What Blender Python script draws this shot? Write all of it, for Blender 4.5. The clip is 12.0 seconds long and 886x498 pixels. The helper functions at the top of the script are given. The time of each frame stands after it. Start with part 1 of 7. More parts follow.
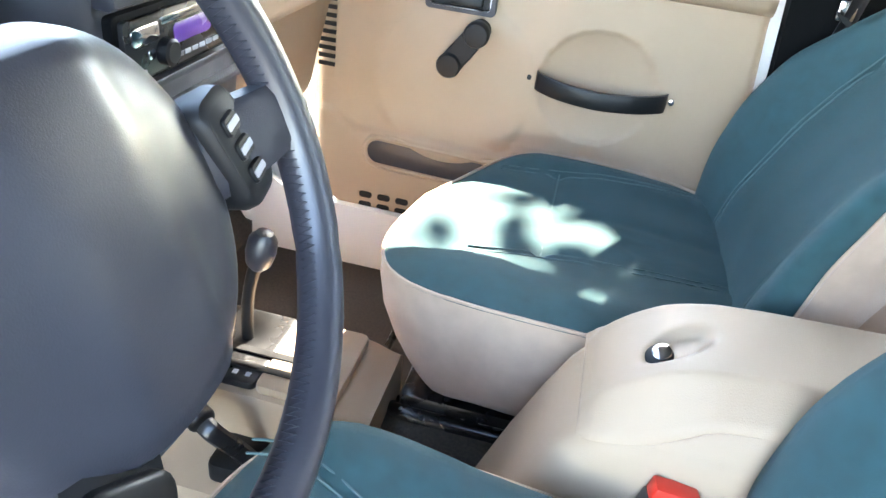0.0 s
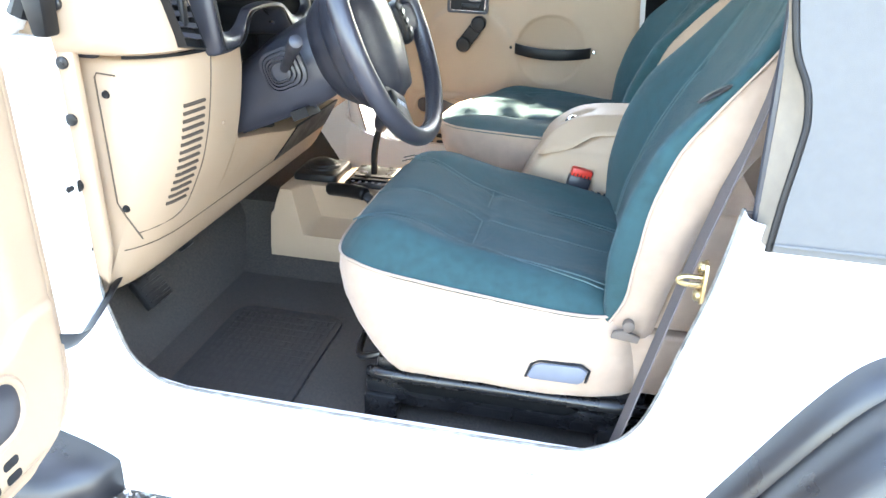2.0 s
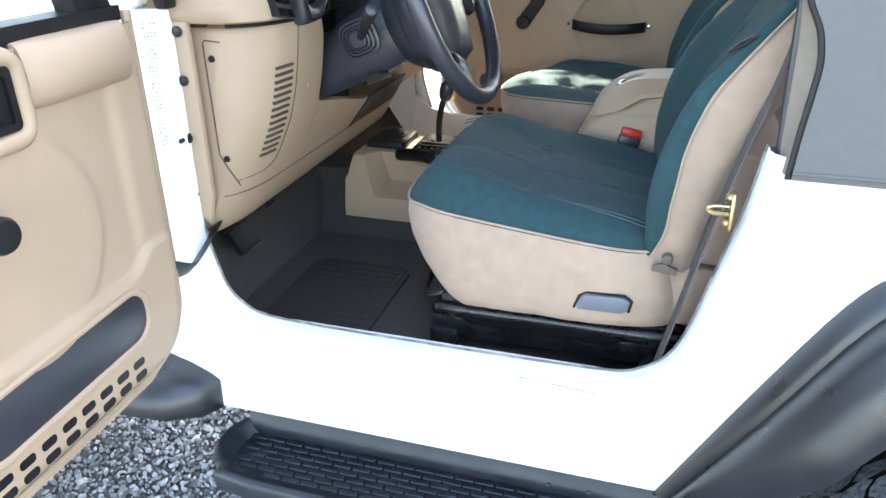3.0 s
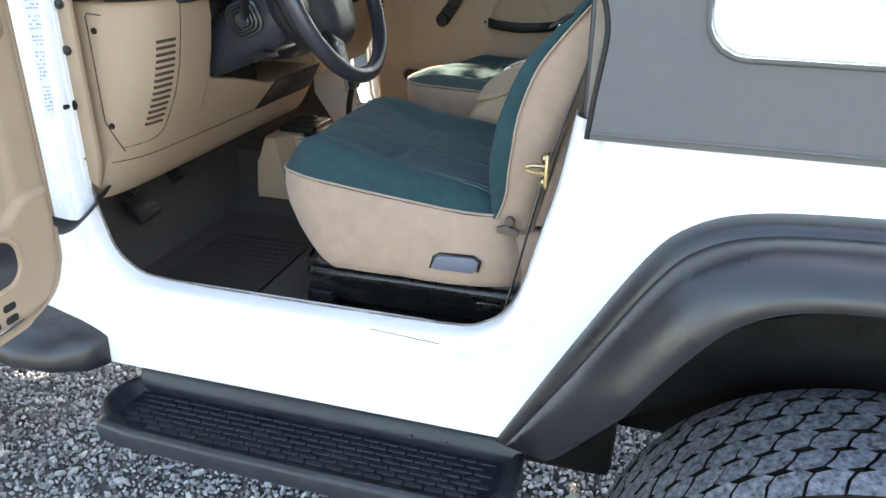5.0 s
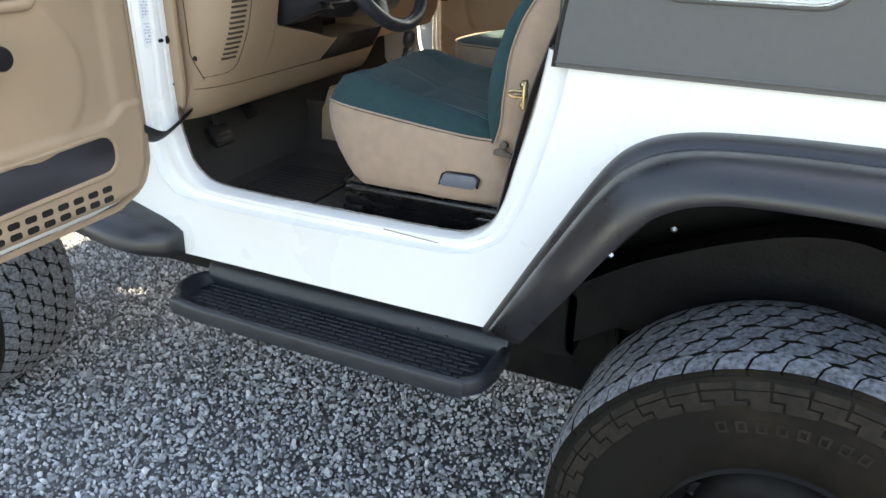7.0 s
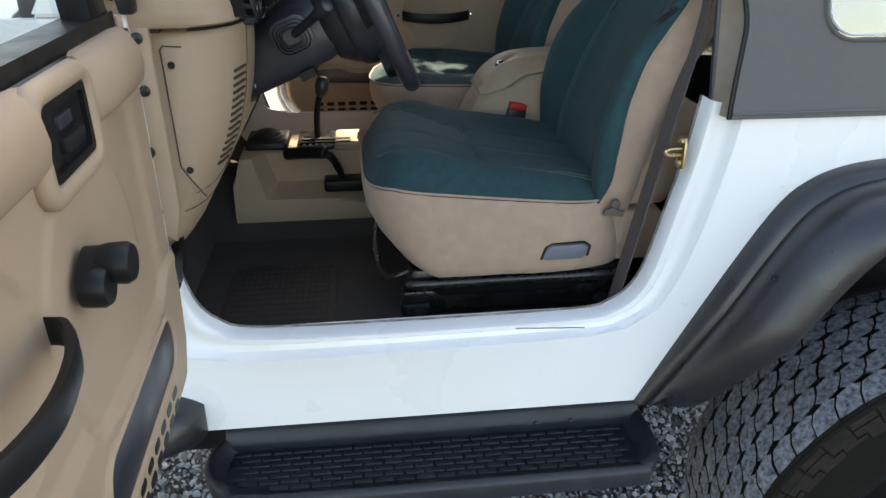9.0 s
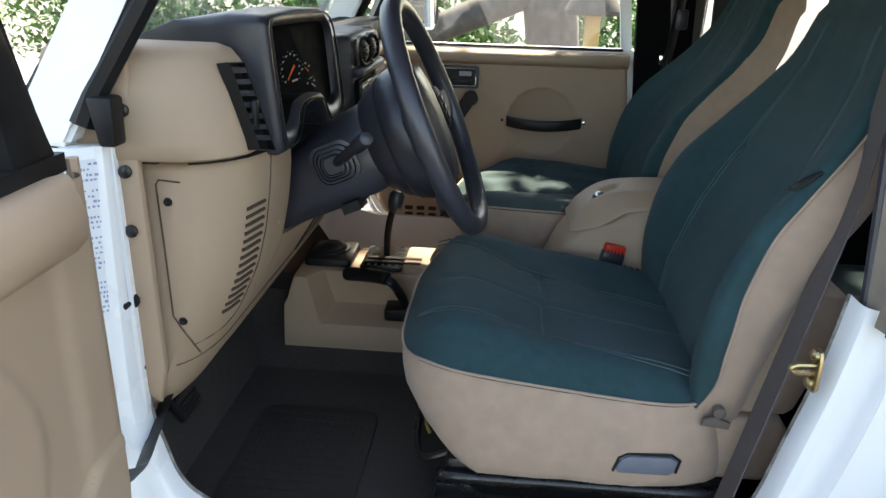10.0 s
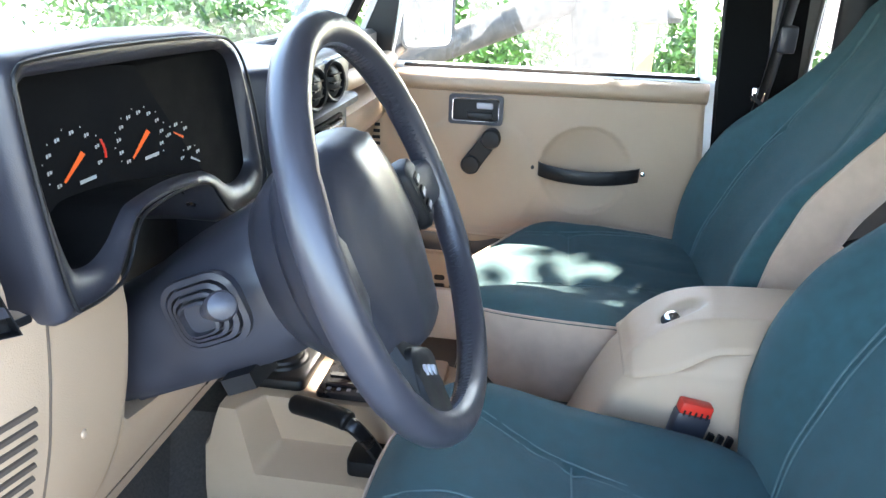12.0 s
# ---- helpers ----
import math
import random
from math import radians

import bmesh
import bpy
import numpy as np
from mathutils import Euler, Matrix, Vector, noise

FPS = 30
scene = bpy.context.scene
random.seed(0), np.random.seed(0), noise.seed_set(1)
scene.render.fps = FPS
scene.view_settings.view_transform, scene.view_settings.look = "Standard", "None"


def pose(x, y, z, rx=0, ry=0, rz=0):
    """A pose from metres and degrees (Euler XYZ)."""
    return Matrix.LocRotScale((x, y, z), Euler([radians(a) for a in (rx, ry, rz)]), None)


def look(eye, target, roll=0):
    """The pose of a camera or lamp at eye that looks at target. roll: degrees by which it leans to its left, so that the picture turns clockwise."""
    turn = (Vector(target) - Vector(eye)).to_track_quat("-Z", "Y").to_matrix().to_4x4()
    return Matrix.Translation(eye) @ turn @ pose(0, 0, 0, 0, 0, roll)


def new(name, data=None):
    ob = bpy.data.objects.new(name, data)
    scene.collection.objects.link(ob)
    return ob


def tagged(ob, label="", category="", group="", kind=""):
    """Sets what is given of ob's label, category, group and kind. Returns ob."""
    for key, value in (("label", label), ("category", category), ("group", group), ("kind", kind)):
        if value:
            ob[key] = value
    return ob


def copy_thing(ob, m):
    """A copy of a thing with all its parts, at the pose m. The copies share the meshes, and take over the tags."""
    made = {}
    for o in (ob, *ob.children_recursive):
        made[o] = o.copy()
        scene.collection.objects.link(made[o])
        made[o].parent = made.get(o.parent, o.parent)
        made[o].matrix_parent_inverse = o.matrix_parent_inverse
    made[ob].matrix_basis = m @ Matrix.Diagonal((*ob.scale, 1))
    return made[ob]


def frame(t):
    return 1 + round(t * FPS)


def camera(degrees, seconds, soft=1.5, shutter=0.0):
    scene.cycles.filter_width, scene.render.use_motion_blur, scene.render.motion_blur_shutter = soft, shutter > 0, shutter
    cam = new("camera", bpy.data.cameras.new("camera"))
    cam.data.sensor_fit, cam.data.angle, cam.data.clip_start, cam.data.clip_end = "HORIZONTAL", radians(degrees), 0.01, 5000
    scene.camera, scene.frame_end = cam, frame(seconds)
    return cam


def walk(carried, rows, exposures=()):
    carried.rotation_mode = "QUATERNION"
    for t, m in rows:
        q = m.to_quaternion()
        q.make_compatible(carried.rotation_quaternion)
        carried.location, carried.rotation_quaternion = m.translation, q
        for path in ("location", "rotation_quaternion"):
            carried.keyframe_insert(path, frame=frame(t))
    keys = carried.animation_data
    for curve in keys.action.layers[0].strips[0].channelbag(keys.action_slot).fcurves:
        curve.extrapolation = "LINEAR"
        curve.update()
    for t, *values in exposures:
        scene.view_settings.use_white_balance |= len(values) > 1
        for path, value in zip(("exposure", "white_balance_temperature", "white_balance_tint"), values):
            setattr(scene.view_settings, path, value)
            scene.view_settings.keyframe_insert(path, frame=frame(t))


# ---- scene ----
cam = camera(62.8, 12.0)
PATH = [
    (0, (-0.263, 0.146, 1.528), (-0.546, 1.843, 0.508), 7.6),
    (0.5, (-0.216, -0.054, 1.526), (-0.614, 1.663, 0.583), 7.4),
    (0.7, (-0.178, -0.157, 1.531), (-0.575, 1.548, 0.564), 6.7),
    (1, (-0.143, -0.327, 1.541), (-0.44, 1.447, 0.666), 4.2),
    (1.3, (-0.168, -0.491, 1.543), (-0.360, 1.270, 0.614), 2.9),
    (1.5, (-0.181, -0.59, 1.543), (-0.367, 1.184, 0.637), 2.8),
    (1.8, (-0.156, -0.716, 1.533), (-0.371, 1.059, 0.637), 2.5),
    (2, (-0.121, -0.784, 1.527), (-0.465, 0.993, 0.676), 2.1),
    (2.5, (-0.049, -0.911, 1.528), (-0.555, 0.817, 0.656), 0.7),
    (2.7, (-0.058, -0.942, 1.521), (-0.579, 0.785, 0.657), -0.4),
    (4.3, (-0.106, -0.906, 1.499), (-0.543, 0.816, 0.58), 2.0),
    (4.5, (-0.021, -0.906, 1.498), (-0.535, 0.817, 0.621), 2.5),
    (4.7, (0.078, -0.921, 1.490), (-0.504, 0.785, 0.624), 2.0),
    (5, (0.171, -0.995, 1.469), (-0.317, 0.757, 0.639), 1.1),
    (5.2, (0.210, -1.070, 1.459), (-0.246, 0.652, 0.551), 1.0),
    (5.5, (0.283, -1.176, 1.451), (-0.242, 0.523, 0.536), 0.9),
    (5.8, (0.418, -1.222, 1.445), (-0.138, 0.498, 0.589), 1.4),
    (6, (0.525, -1.228, 1.438), (-0.004, 0.515, 0.611), 1.6),
    (6.3, (0.660, -1.182, 1.423), (0.209, 0.556, 0.542), 1.6),
    (6.5, (0.694, -1.157, 1.418), (0.142, 0.554, 0.543), 1.9),
    (6.7, (0.642, -1.167, 1.419), (-0.015, 0.518, 0.566), 2.5),
    (7, (0.441, -1.207, 1.426), (-0.296, 0.45, 0.583), 1.3),
    (7.2, (0.291, -1.227, 1.458), (-0.452, 0.415, 0.591), -2.1),
    (8.8, (-0.44, -1.091, 1.491), (-0.341, 0.708, 0.623), -0.7),
    (9, (-0.484, -1.062, 1.51), (-0.283, 0.727, 0.637), -0.0),
    (9.3, (-0.479, -1.002, 1.522), (-0.293, 0.817, 0.711), 0.2),
    (9.5, (-0.463, -0.946, 1.528), (-0.362, 0.915, 0.804), 0.5),
    (9.8, (-0.396, -0.838, 1.552), (-0.509, 1.022, 0.825), 1.1),
    (10, (-0.348, -0.759, 1.561), (-0.498, 1.105, 0.852), 1.6),
    (10.2, (-0.323, -0.681, 1.554), (-0.488, 1.181, 0.843), 2.2),
    (10.5, (-0.316, -0.559, 1.542), (-0.453, 1.304, 0.829), 2.8),
    (10.8, (-0.341, -0.427, 1.552), (-0.454, 1.469, 0.925), 2.8),
    (11, (-0.355, -0.357, 1.559), (-0.528, 1.536, 0.939), 2.7),
    (11.5, (-0.344, -0.283, 1.562), (-0.559, 1.569, 0.836), 2.3),
    (12, (-0.328, -0.211, 1.562), (-0.589, 1.639, 0.849), 2.0),
]
EXPOSURES = [(0.0, 5.12, 7000), (0.5, 5.42, 6400), (1.0, 5.72, 6500), (1.5, 5.15, 7200), (2.0, 4.55, 7400), (2.7, 3.8, 7400), (4.3, 2.95, 7600), (5.0, 3.0, 7900), (5.5, 2.85, 8200), (6.5, 2.6, 8800),
             (7.2, 2.5, 8400), (8.8, 2.2, 8100), (9.5, 2.2, 8000), (10.0, 2.35, 7700), (10.5, 2.75, 7300), (11.0, 3.3, 7000), (11.5, 3.72, 6900), (12.0, 4.3, 6700)]
walk(cam, [(t, look(eye, target, roll)) for t, eye, target, roll in PATH], [(t, e, k, 10) for t, e, k in EXPOSURES])

# ---- light ----
world = bpy.data.worlds.new("sky")
scene.world = world
world.use_nodes = True
wn = world.node_tree
sky = wn.nodes.new("ShaderNodeTexSky")
sky.sky_type, sky.sun_disc = "NISHITA", False
sky.sun_elevation, sky.sun_rotation = radians(47), radians(19)
sky.air_density, sky.dust_density = 1.0, 1.5
wn.links.new(sky.outputs[0], wn.nodes["Background"].inputs[0])
wn.nodes["Background"].inputs[1].default_value = 0.15

SUN_TO = Vector((0.30, 0.88, 1.0)).normalized()
sun = new("sun", bpy.data.lights.new("sun", "SUN"))
sun.data.energy, sun.data.angle, sun.data.color = 5.0, radians(0.53), (1.0, 0.94, 0.84)
sun.matrix_basis = look((0, 0, 20), Vector((0, 0, 20)) - SUN_TO)


# ---- materials ----
def mat(name, color, rough=0.5, metal=0.0, var=0.15, scale=30.0, bump=0.0, bump_scale=200.0, coat=0.0,
        wear=None, wear_scale=4.0, wear_amount=0.0, random_by="", spec=0.5, sheen=0.0, rough_var=0.1):
    m = bpy.data.materials.new(name)
    m.use_nodes = True
    nt = m.node_tree
    b = nt.nodes["Principled BSDF"]
    co = nt.nodes.new("ShaderNodeTexCoord")
    n1 = nt.nodes.new("ShaderNodeTexNoise")
    n1.inputs["Scale"].default_value, n1.inputs["Detail"].default_value = scale, 6
    nt.links.new(co.outputs["Object"], n1.inputs["Vector"])
    ramp = nt.nodes.new("ShaderNodeMapRange")
    ramp.inputs[1].default_value, ramp.inputs[2].default_value = 0.3, 0.7
    ramp.inputs[3].default_value, ramp.inputs[4].default_value = 1 - var, 1 + var
    nt.links.new(n1.outputs["Fac"], ramp.inputs[0])
    mul = nt.nodes.new("ShaderNodeVectorMath")
    mul.operation = "SCALE"
    mul.inputs[0].default_value = color
    nt.links.new(ramp.outputs[0], mul.inputs["Scale"])
    out = mul.outputs[0]
    if random_by:
        src = nt.nodes.new("ShaderNodeNewGeometry" if random_by == "island" else "ShaderNodeObjectInfo")
        rnd = src.outputs["Random Per Island" if random_by == "island" else "Random"]
        cr = nt.nodes.new("ShaderNodeMapRange")
        cr.inputs[3].default_value, cr.inputs[4].default_value = 0.45, 1.7
        nt.links.new(rnd, cr.inputs[0])
        m2 = nt.nodes.new("ShaderNodeVectorMath")
        m2.operation = "SCALE"
        nt.links.new(out, m2.inputs[0])
        nt.links.new(cr.outputs[0], m2.inputs["Scale"])
        out = m2.outputs[0]
    if wear:
        n2 = nt.nodes.new("ShaderNodeTexNoise")
        n2.inputs["Scale"].default_value, n2.inputs["Detail"].default_value = wear_scale, 8
        n2.inputs["Roughness"].default_value = 0.65
        nt.links.new(co.outputs["Object"], n2.inputs["Vector"])
        wr = nt.nodes.new("ShaderNodeMapRange")
        wr.inputs[1].default_value, wr.inputs[2].default_value = 0.48, 0.72
        wr.inputs[3].default_value, wr.inputs[4].default_value = 0.0, wear_amount
        nt.links.new(n2.outputs["Fac"], wr.inputs[0])
        mx = nt.nodes.new("ShaderNodeMix")
        mx.data_type = "RGBA"
        nt.links.new(wr.outputs[0], mx.inputs["Factor"])
        nt.links.new(out, mx.inputs["A"])
        mx.inputs["B"].default_value = (*wear, 1)
        out = mx.outputs["Result"]
    nt.links.new(out, b.inputs["Base Color"])
    rr = nt.nodes.new("ShaderNodeMapRange")
    rr.inputs[1].default_value, rr.inputs[2].default_value = 0.3, 0.7
    rr.inputs[3].default_value, rr.inputs[4].default_value = max(0.02, rough - rough_var), min(1, rough + rough_var)
    nt.links.new(n1.outputs["Fac"], rr.inputs[0])
    nt.links.new(rr.outputs[0], b.inputs["Roughness"])
    b.inputs["Metallic"].default_value = metal
    b.inputs["Specular IOR Level"].default_value = spec
    b.inputs["Coat Weight"].default_value = coat
    b.inputs["Coat Roughness"].default_value = 0.08
    b.inputs["Sheen Weight"].default_value = sheen
    b.inputs["Sheen Roughness"].default_value = 0.5
    if bump:
        n3 = nt.nodes.new("ShaderNodeTexNoise")
        n3.inputs["Scale"].default_value, n3.inputs["Detail"].default_value = bump_scale, 3
        nt.links.new(co.outputs["Object"], n3.inputs["Vector"])
        bp = nt.nodes.new("ShaderNodeBump")
        bp.inputs["Strength"].default_value, bp.inputs["Distance"].default_value = bump, 0.002
        nt.links.new(n3.outputs["Fac"], bp.inputs["Height"])
        nt.links.new(bp.outputs[0], b.inputs["Normal"])
    return m


def glass(name, color=(1, 1, 1), rough=0.0, mix=0.12, tint=(0.9, 0.95, 0.93)):
    """Thin clear sheet: mostly passes light on, with a gloss that grows at grazing angles."""
    m = bpy.data.materials.new(name)
    m.use_nodes = True
    nt = m.node_tree
    nt.nodes.remove(nt.nodes["Principled BSDF"])
    tr, gl = nt.nodes.new("ShaderNodeBsdfTransparent"), nt.nodes.new("ShaderNodeBsdfGlossy")
    tr.inputs[0].default_value = (*tint, 1)
    gl.inputs[0].default_value, gl.inputs["Roughness"].default_value = (*color, 1), rough
    fr = nt.nodes.new("ShaderNodeFresnel")
    fr.inputs["IOR"].default_value = 1.45
    ad = nt.nodes.new("ShaderNodeMath")
    ad.operation, ad.use_clamp = "ADD", True
    ad.inputs[1].default_value = mix
    mx = nt.nodes.new("ShaderNodeMixShader")
    nt.links.new(fr.outputs[0], ad.inputs[0])
    nt.links.new(ad.outputs[0], mx.inputs[0])
    nt.links.new(tr.outputs[0], mx.inputs[1])
    nt.links.new(gl.outputs[0], mx.inputs[2])
    nt.links.new(mx.outputs[0], nt.nodes["Material Output"].inputs[0])
    return m


PAINT = mat("white_paint", (0.86, 0.86, 0.845), 0.28, var=0.012, scale=3, coat=0.5, rough_var=0.03)
TAN = mat("tan_plastic", (0.395, 0.280, 0.188), 0.55, var=0.05, scale=8, bump=0.25, bump_scale=900, wear=(0.36, 0.25, 0.168), wear_scale=5, wear_amount=0.35)
TAN_CLOTH = mat("tan_cloth", (0.40, 0.283, 0.206), 0.85, var=0.08, scale=45, bump=0.35, bump_scale=1500, sheen=0.2, wear=(0.42, 0.30, 0.215), wear_scale=3, wear_amount=0.2)
TEAL = mat("teal_cloth", (0.0205, 0.057, 0.062), 0.8, var=0.18, scale=60, bump=0.5, bump_scale=1600, sheen=0.08, wear=(0.030, 0.077, 0.086), wear_scale=5, wear_amount=0.5, spec=0.22)
THREAD = mat("teal_thread", (0.062, 0.108, 0.112), 0.8, var=0.1, scale=200)
MATTE = mat("matte_black", (0.004, 0.004, 0.0042), 0.85, var=0.2, scale=40, spec=0.1)
DARK = mat("dark_plastic", (0.027, 0.027, 0.035), 0.40, var=0.12, scale=20, bump=0.09, bump_scale=900, spec=0.6, wear=(0.036, 0.036, 0.042), wear_scale=5, wear_amount=0.4)
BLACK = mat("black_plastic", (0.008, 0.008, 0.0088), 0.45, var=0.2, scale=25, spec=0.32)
LEATHER = mat("wheel_leather", (0.034, 0.033, 0.042), 0.36, var=0.04, scale=40, rough_var=0.04, bump=0.05, bump_scale=700, spec=0.7)
FLARE = mat("flare_plastic", (0.014, 0.014, 0.0165), 0.34, var=0.15, scale=15, bump=0.12, bump_scale=700, spec=0.7, wear=(0.028, 0.027, 0.026), wear_scale=5, wear_amount=0.3)
STEP = mat("step_plastic", (0.020, 0.022, 0.027), 0.40, var=0.15, scale=30, bump=0.3, bump_scale=500, wear=(0.04, 0.041, 0.044), wear_scale=14, wear_amount=0.35)
CARPET = mat("carpet", (0.064, 0.053, 0.045), 0.95, var=0.35, scale=220, bump=0.8, bump_scale=1200, wear=(0.055, 0.05, 0.045), wear_scale=5, wear_amount=0.5)
MAT_RUBBER = mat("rubber_mat", (0.022, 0.021, 0.021), 0.7, var=0.2, scale=60, bump=0.3, bump_scale=400)
FABRIC = mat("soft_top_fabric", (0.120, 0.117, 0.113), 0.85, var=0.08, scale=70, bump=0.3, bump_scale=1400, wear=(0.15, 0.142, 0.125), wear_scale=2, wear_amount=0.3)
LINING = mat("beige_lining", (0.26, 0.21, 0.16), 0.85, var=0.1, scale=50, bump=0.3, bump_scale=1200)
RUBBER = mat("tyre_rubber", (0.0095, 0.0082, 0.0068), 0.72, var=0.2, scale=25, bump=0.3, bump_scale=300, wear=(0.036, 0.026, 0.016), wear_scale=5, wear_amount=0.6, spec=0.12)
LUG = mat("dusty_lug", (0.019, 0.0158, 0.0122), 0.85, var=0.35, scale=60, bump=0.4, bump_scale=300, wear=(0.045, 0.032, 0.02), wear_scale=14, wear_amount=0.7, spec=0.2)
RIM = mat("black_rim", (0.004, 0.004, 0.0043), 0.5, var=0.2, scale=30, spec=0.15)
GRIME = mat("grimy_seal", (0.16, 0.14, 0.12), 0.8, var=0.5, scale=40, wear=(0.5, 0.48, 0.44), wear_scale=25, wear_amount=0.8)
# shade inside the trim gaps, put into a dark brown colour
GAP_SHADE = mat("gap_shade", (0.09, 0.062, 0.042), 0.8, var=0.1)
TRIM_BROWN = mat("brown_trim", (0.13, 0.10, 0.08), 0.85, var=0.15, scale=30, bump=0.3, bump_scale=900)
SLOT = mat("slot_shade", (0.055, 0.038, 0.026), 0.8, var=0.1)
FRAME = mat("frame_paint", (0.0065, 0.0065, 0.007), 0.5, var=0.3, scale=20, wear=(0.02, 0.019, 0.017), wear_scale=8, wear_amount=0.4, spec=0.5)
TREAD = mat("dusty_tread", (0.135, 0.142, 0.156), 0.85, var=0.8, scale=110, bump=1.0, bump_scale=260, wear=(0.30, 0.31, 0.34), wear_scale=85, wear_amount=0.8)
STEEL_BLACK = mat("black_steel", (0.010, 0.010, 0.011), 0.28, metal=0.0, var=0.2, scale=20, wear=(0.05, 0.045, 0.04), wear_scale=12, wear_amount=0.4)
UNDER = mat("undercoat", (0.0085, 0.0085, 0.0085), 0.55, var=0.4, scale=20, bump=0.6, bump_scale=120, wear=(0.020, 0.018, 0.015), wear_scale=6, wear_amount=0.5, spec=0.2)
CHROME = mat("chrome", (0.75, 0.75, 0.76), 0.15, metal=1.0, var=0.05)
ZINC = mat("gold_zinc", (0.42, 0.32, 0.17), 0.3, metal=1.0, var=0.2, scale=60)
PLATE = mat("diamond_plate", (0.62, 0.62, 0.62), 0.3, metal=1.0, var=0.1, scale=30)
RED = mat("red_plastic", (0.65, 0.035, 0.02), 0.35, var=0.05)
BELT = mat("belt_webbing", (0.105, 0.088, 0.084), 0.8, var=0.2, scale=150, bump=0.4, bump_scale=900)
LABEL = mat("label_white", (0.75, 0.77, 0.78), 0.5, var=0.03)
INK = mat("label_ink", (0.27, 0.29, 0.46), 0.6, var=0.05)
GAUGE = mat("gauge_face", (0.005, 0.005, 0.0055), 0.8, var=0.1, spec=0.1)
GAUGE_MARK = mat("gauge_mark", (0.42, 0.42, 0.40), 0.5, var=0.02)
NEEDLE = mat("needle_orange", (0.85, 0.12, 0.02), 0.4, var=0.02)
GREYBTN = mat("grey_print", (0.34, 0.34, 0.37), 0.4, var=0.05)
PURPLE = mat("display_purple", (0.12, 0.05, 0.28), 0.2, var=0.05)
STONE = mat("gravel_stone", (0.345, 0.350, 0.360), 0.75, var=0.2, scale=60, bump=0.4, bump_scale=300, random_by="island")
GROUND = mat("gravel_ground", (0.105, 0.104, 0.102), 0.9, var=0.6, scale=60, bump=1.0, bump_scale=90, wear=(0.26, 0.25, 0.23), wear_scale=30, wear_amount=0.6)
# the low limb's shade is put into this darker bark colour
BARK = mat("bark", (0.085, 0.072, 0.060), 0.9, var=0.35, scale=14, bump=1.0, bump_scale=40)
LEAF = mat("leaf", (0.085, 0.17, 0.035), 0.6, var=0.3, scale=5, random_by="island")
POST = mat("yellow_wood", (0.55, 0.34, 0.12), 0.7, var=0.15, scale=12)
SIDING = mat("pale_siding", (0.62, 0.64, 0.60), 0.7, var=0.06, scale=3)
GLASS = glass("window_glass")
VINYL = glass("clear_vinyl", rough=0.12, mix=0.22, tint=(0.8, 0.82, 0.82))
MIRROR = mat("mirror_glass", (0.8, 0.8, 0.8), 0.02, metal=1.0, var=0.0, rough_var=0.0)


# ---- building helpers ----
def thing(name, at, label, category, group="", kind=""):
    ob = new(name)
    ob.location = at
    ob.empty_display_size = 0.05
    return tagged(ob, label, category, group, kind)


def part(name, bm, material, parent=None, label="", smooth=38, recalc=True):
    """Links a bmesh, in world coordinates, as one mesh under a thing or a part."""
    if recalc:
        bmesh.ops.recalc_face_normals(bm, faces=bm.faces)
    me = bpy.data.meshes.new(name)
    bm.to_mesh(me)
    bm.free()
    me.materials.append(material)
    if smooth:
        me.shade_smooth()
        me.set_sharp_from_angle(angle=radians(smooth))
    ob = new(name, me)
    if parent is not None:
        ob.parent = parent
        if parent.type == "EMPTY":
            ob.matrix_parent_inverse = Matrix.Translation(-parent.location)
    if label:
        ob["label"] = label
    return ob


def single(name, bm, material, label, category, group="", kind="", smooth=38):
    return tagged(part(name, bm, material, None, "", smooth), label, category, group, kind)


def box(bm, x0, x1, y0, y1, z0, z1, r=0.0, seg=2, turn=None):
    made = bmesh.ops.create_cube(bm, size=1)["verts"]
    for v in made:
        v.co = Vector(((x0 + x1) / 2 + v.co.x * (x1 - x0), (y0 + y1) / 2 + v.co.y * (y1 - y0), (z0 + z1) / 2 + v.co.z * (z1 - z0)))
        if turn:
            v.co = turn @ v.co
    if r:
        edges = {e for v in made for e in v.link_edges}
        bmesh.ops.bevel(bm, geom=list(edges), offset=r, segments=seg, profile=0.5, affect="EDGES")
    return bm


def prism(bm, pts, axis, a, b, r=0.0, seg=2, move=None):
    """A polygon drawn in the other two axes (in x, y, z order), drawn out along axis from a to b."""
    def at(p, h):
        q = {"x": (h, p[0], p[1]), "y": (p[0], h, p[1]), "z": (p[0], p[1], h)}[axis]
        q = Vector(q)
        return move(q) if move else q
    lo, hi = [bm.verts.new(at(p, a)) for p in pts], [bm.verts.new(at(p, b)) for p in pts]
    n = len(pts)
    faces = [bm.faces.new(lo[::-1]), bm.faces.new(hi)]
    for i in range(n):
        faces.append(bm.faces.new((lo[i], lo[(i + 1) % n], hi[(i + 1) % n], hi[i])))
    if r:
        edges = {e for f in faces[:2] for e in f.edges}
        bmesh.ops.bevel(bm, geom=list(edges), offset=r, segments=seg, profile=0.5, affect="EDGES")
    return bm


def loft(bm, rings, closed=True, cap=True, loop=False):
    rows = [[bm.verts.new(p) for p in ring] for ring in rings]
    n = len(rows[0])
    pairs = list(zip(rows, rows[1:])) + ([(rows[-1], rows[0])] if loop else [])
    for a, b in pairs:
        for i in range(n if closed else n - 1):
            bm.faces.new((a[i], a[(i + 1) % n], b[(i + 1) % n], b[i]))
    if cap and closed and not loop:
        bm.faces.new(rows[0][::-1])
        bm.faces.new(rows[-1])
    return bm


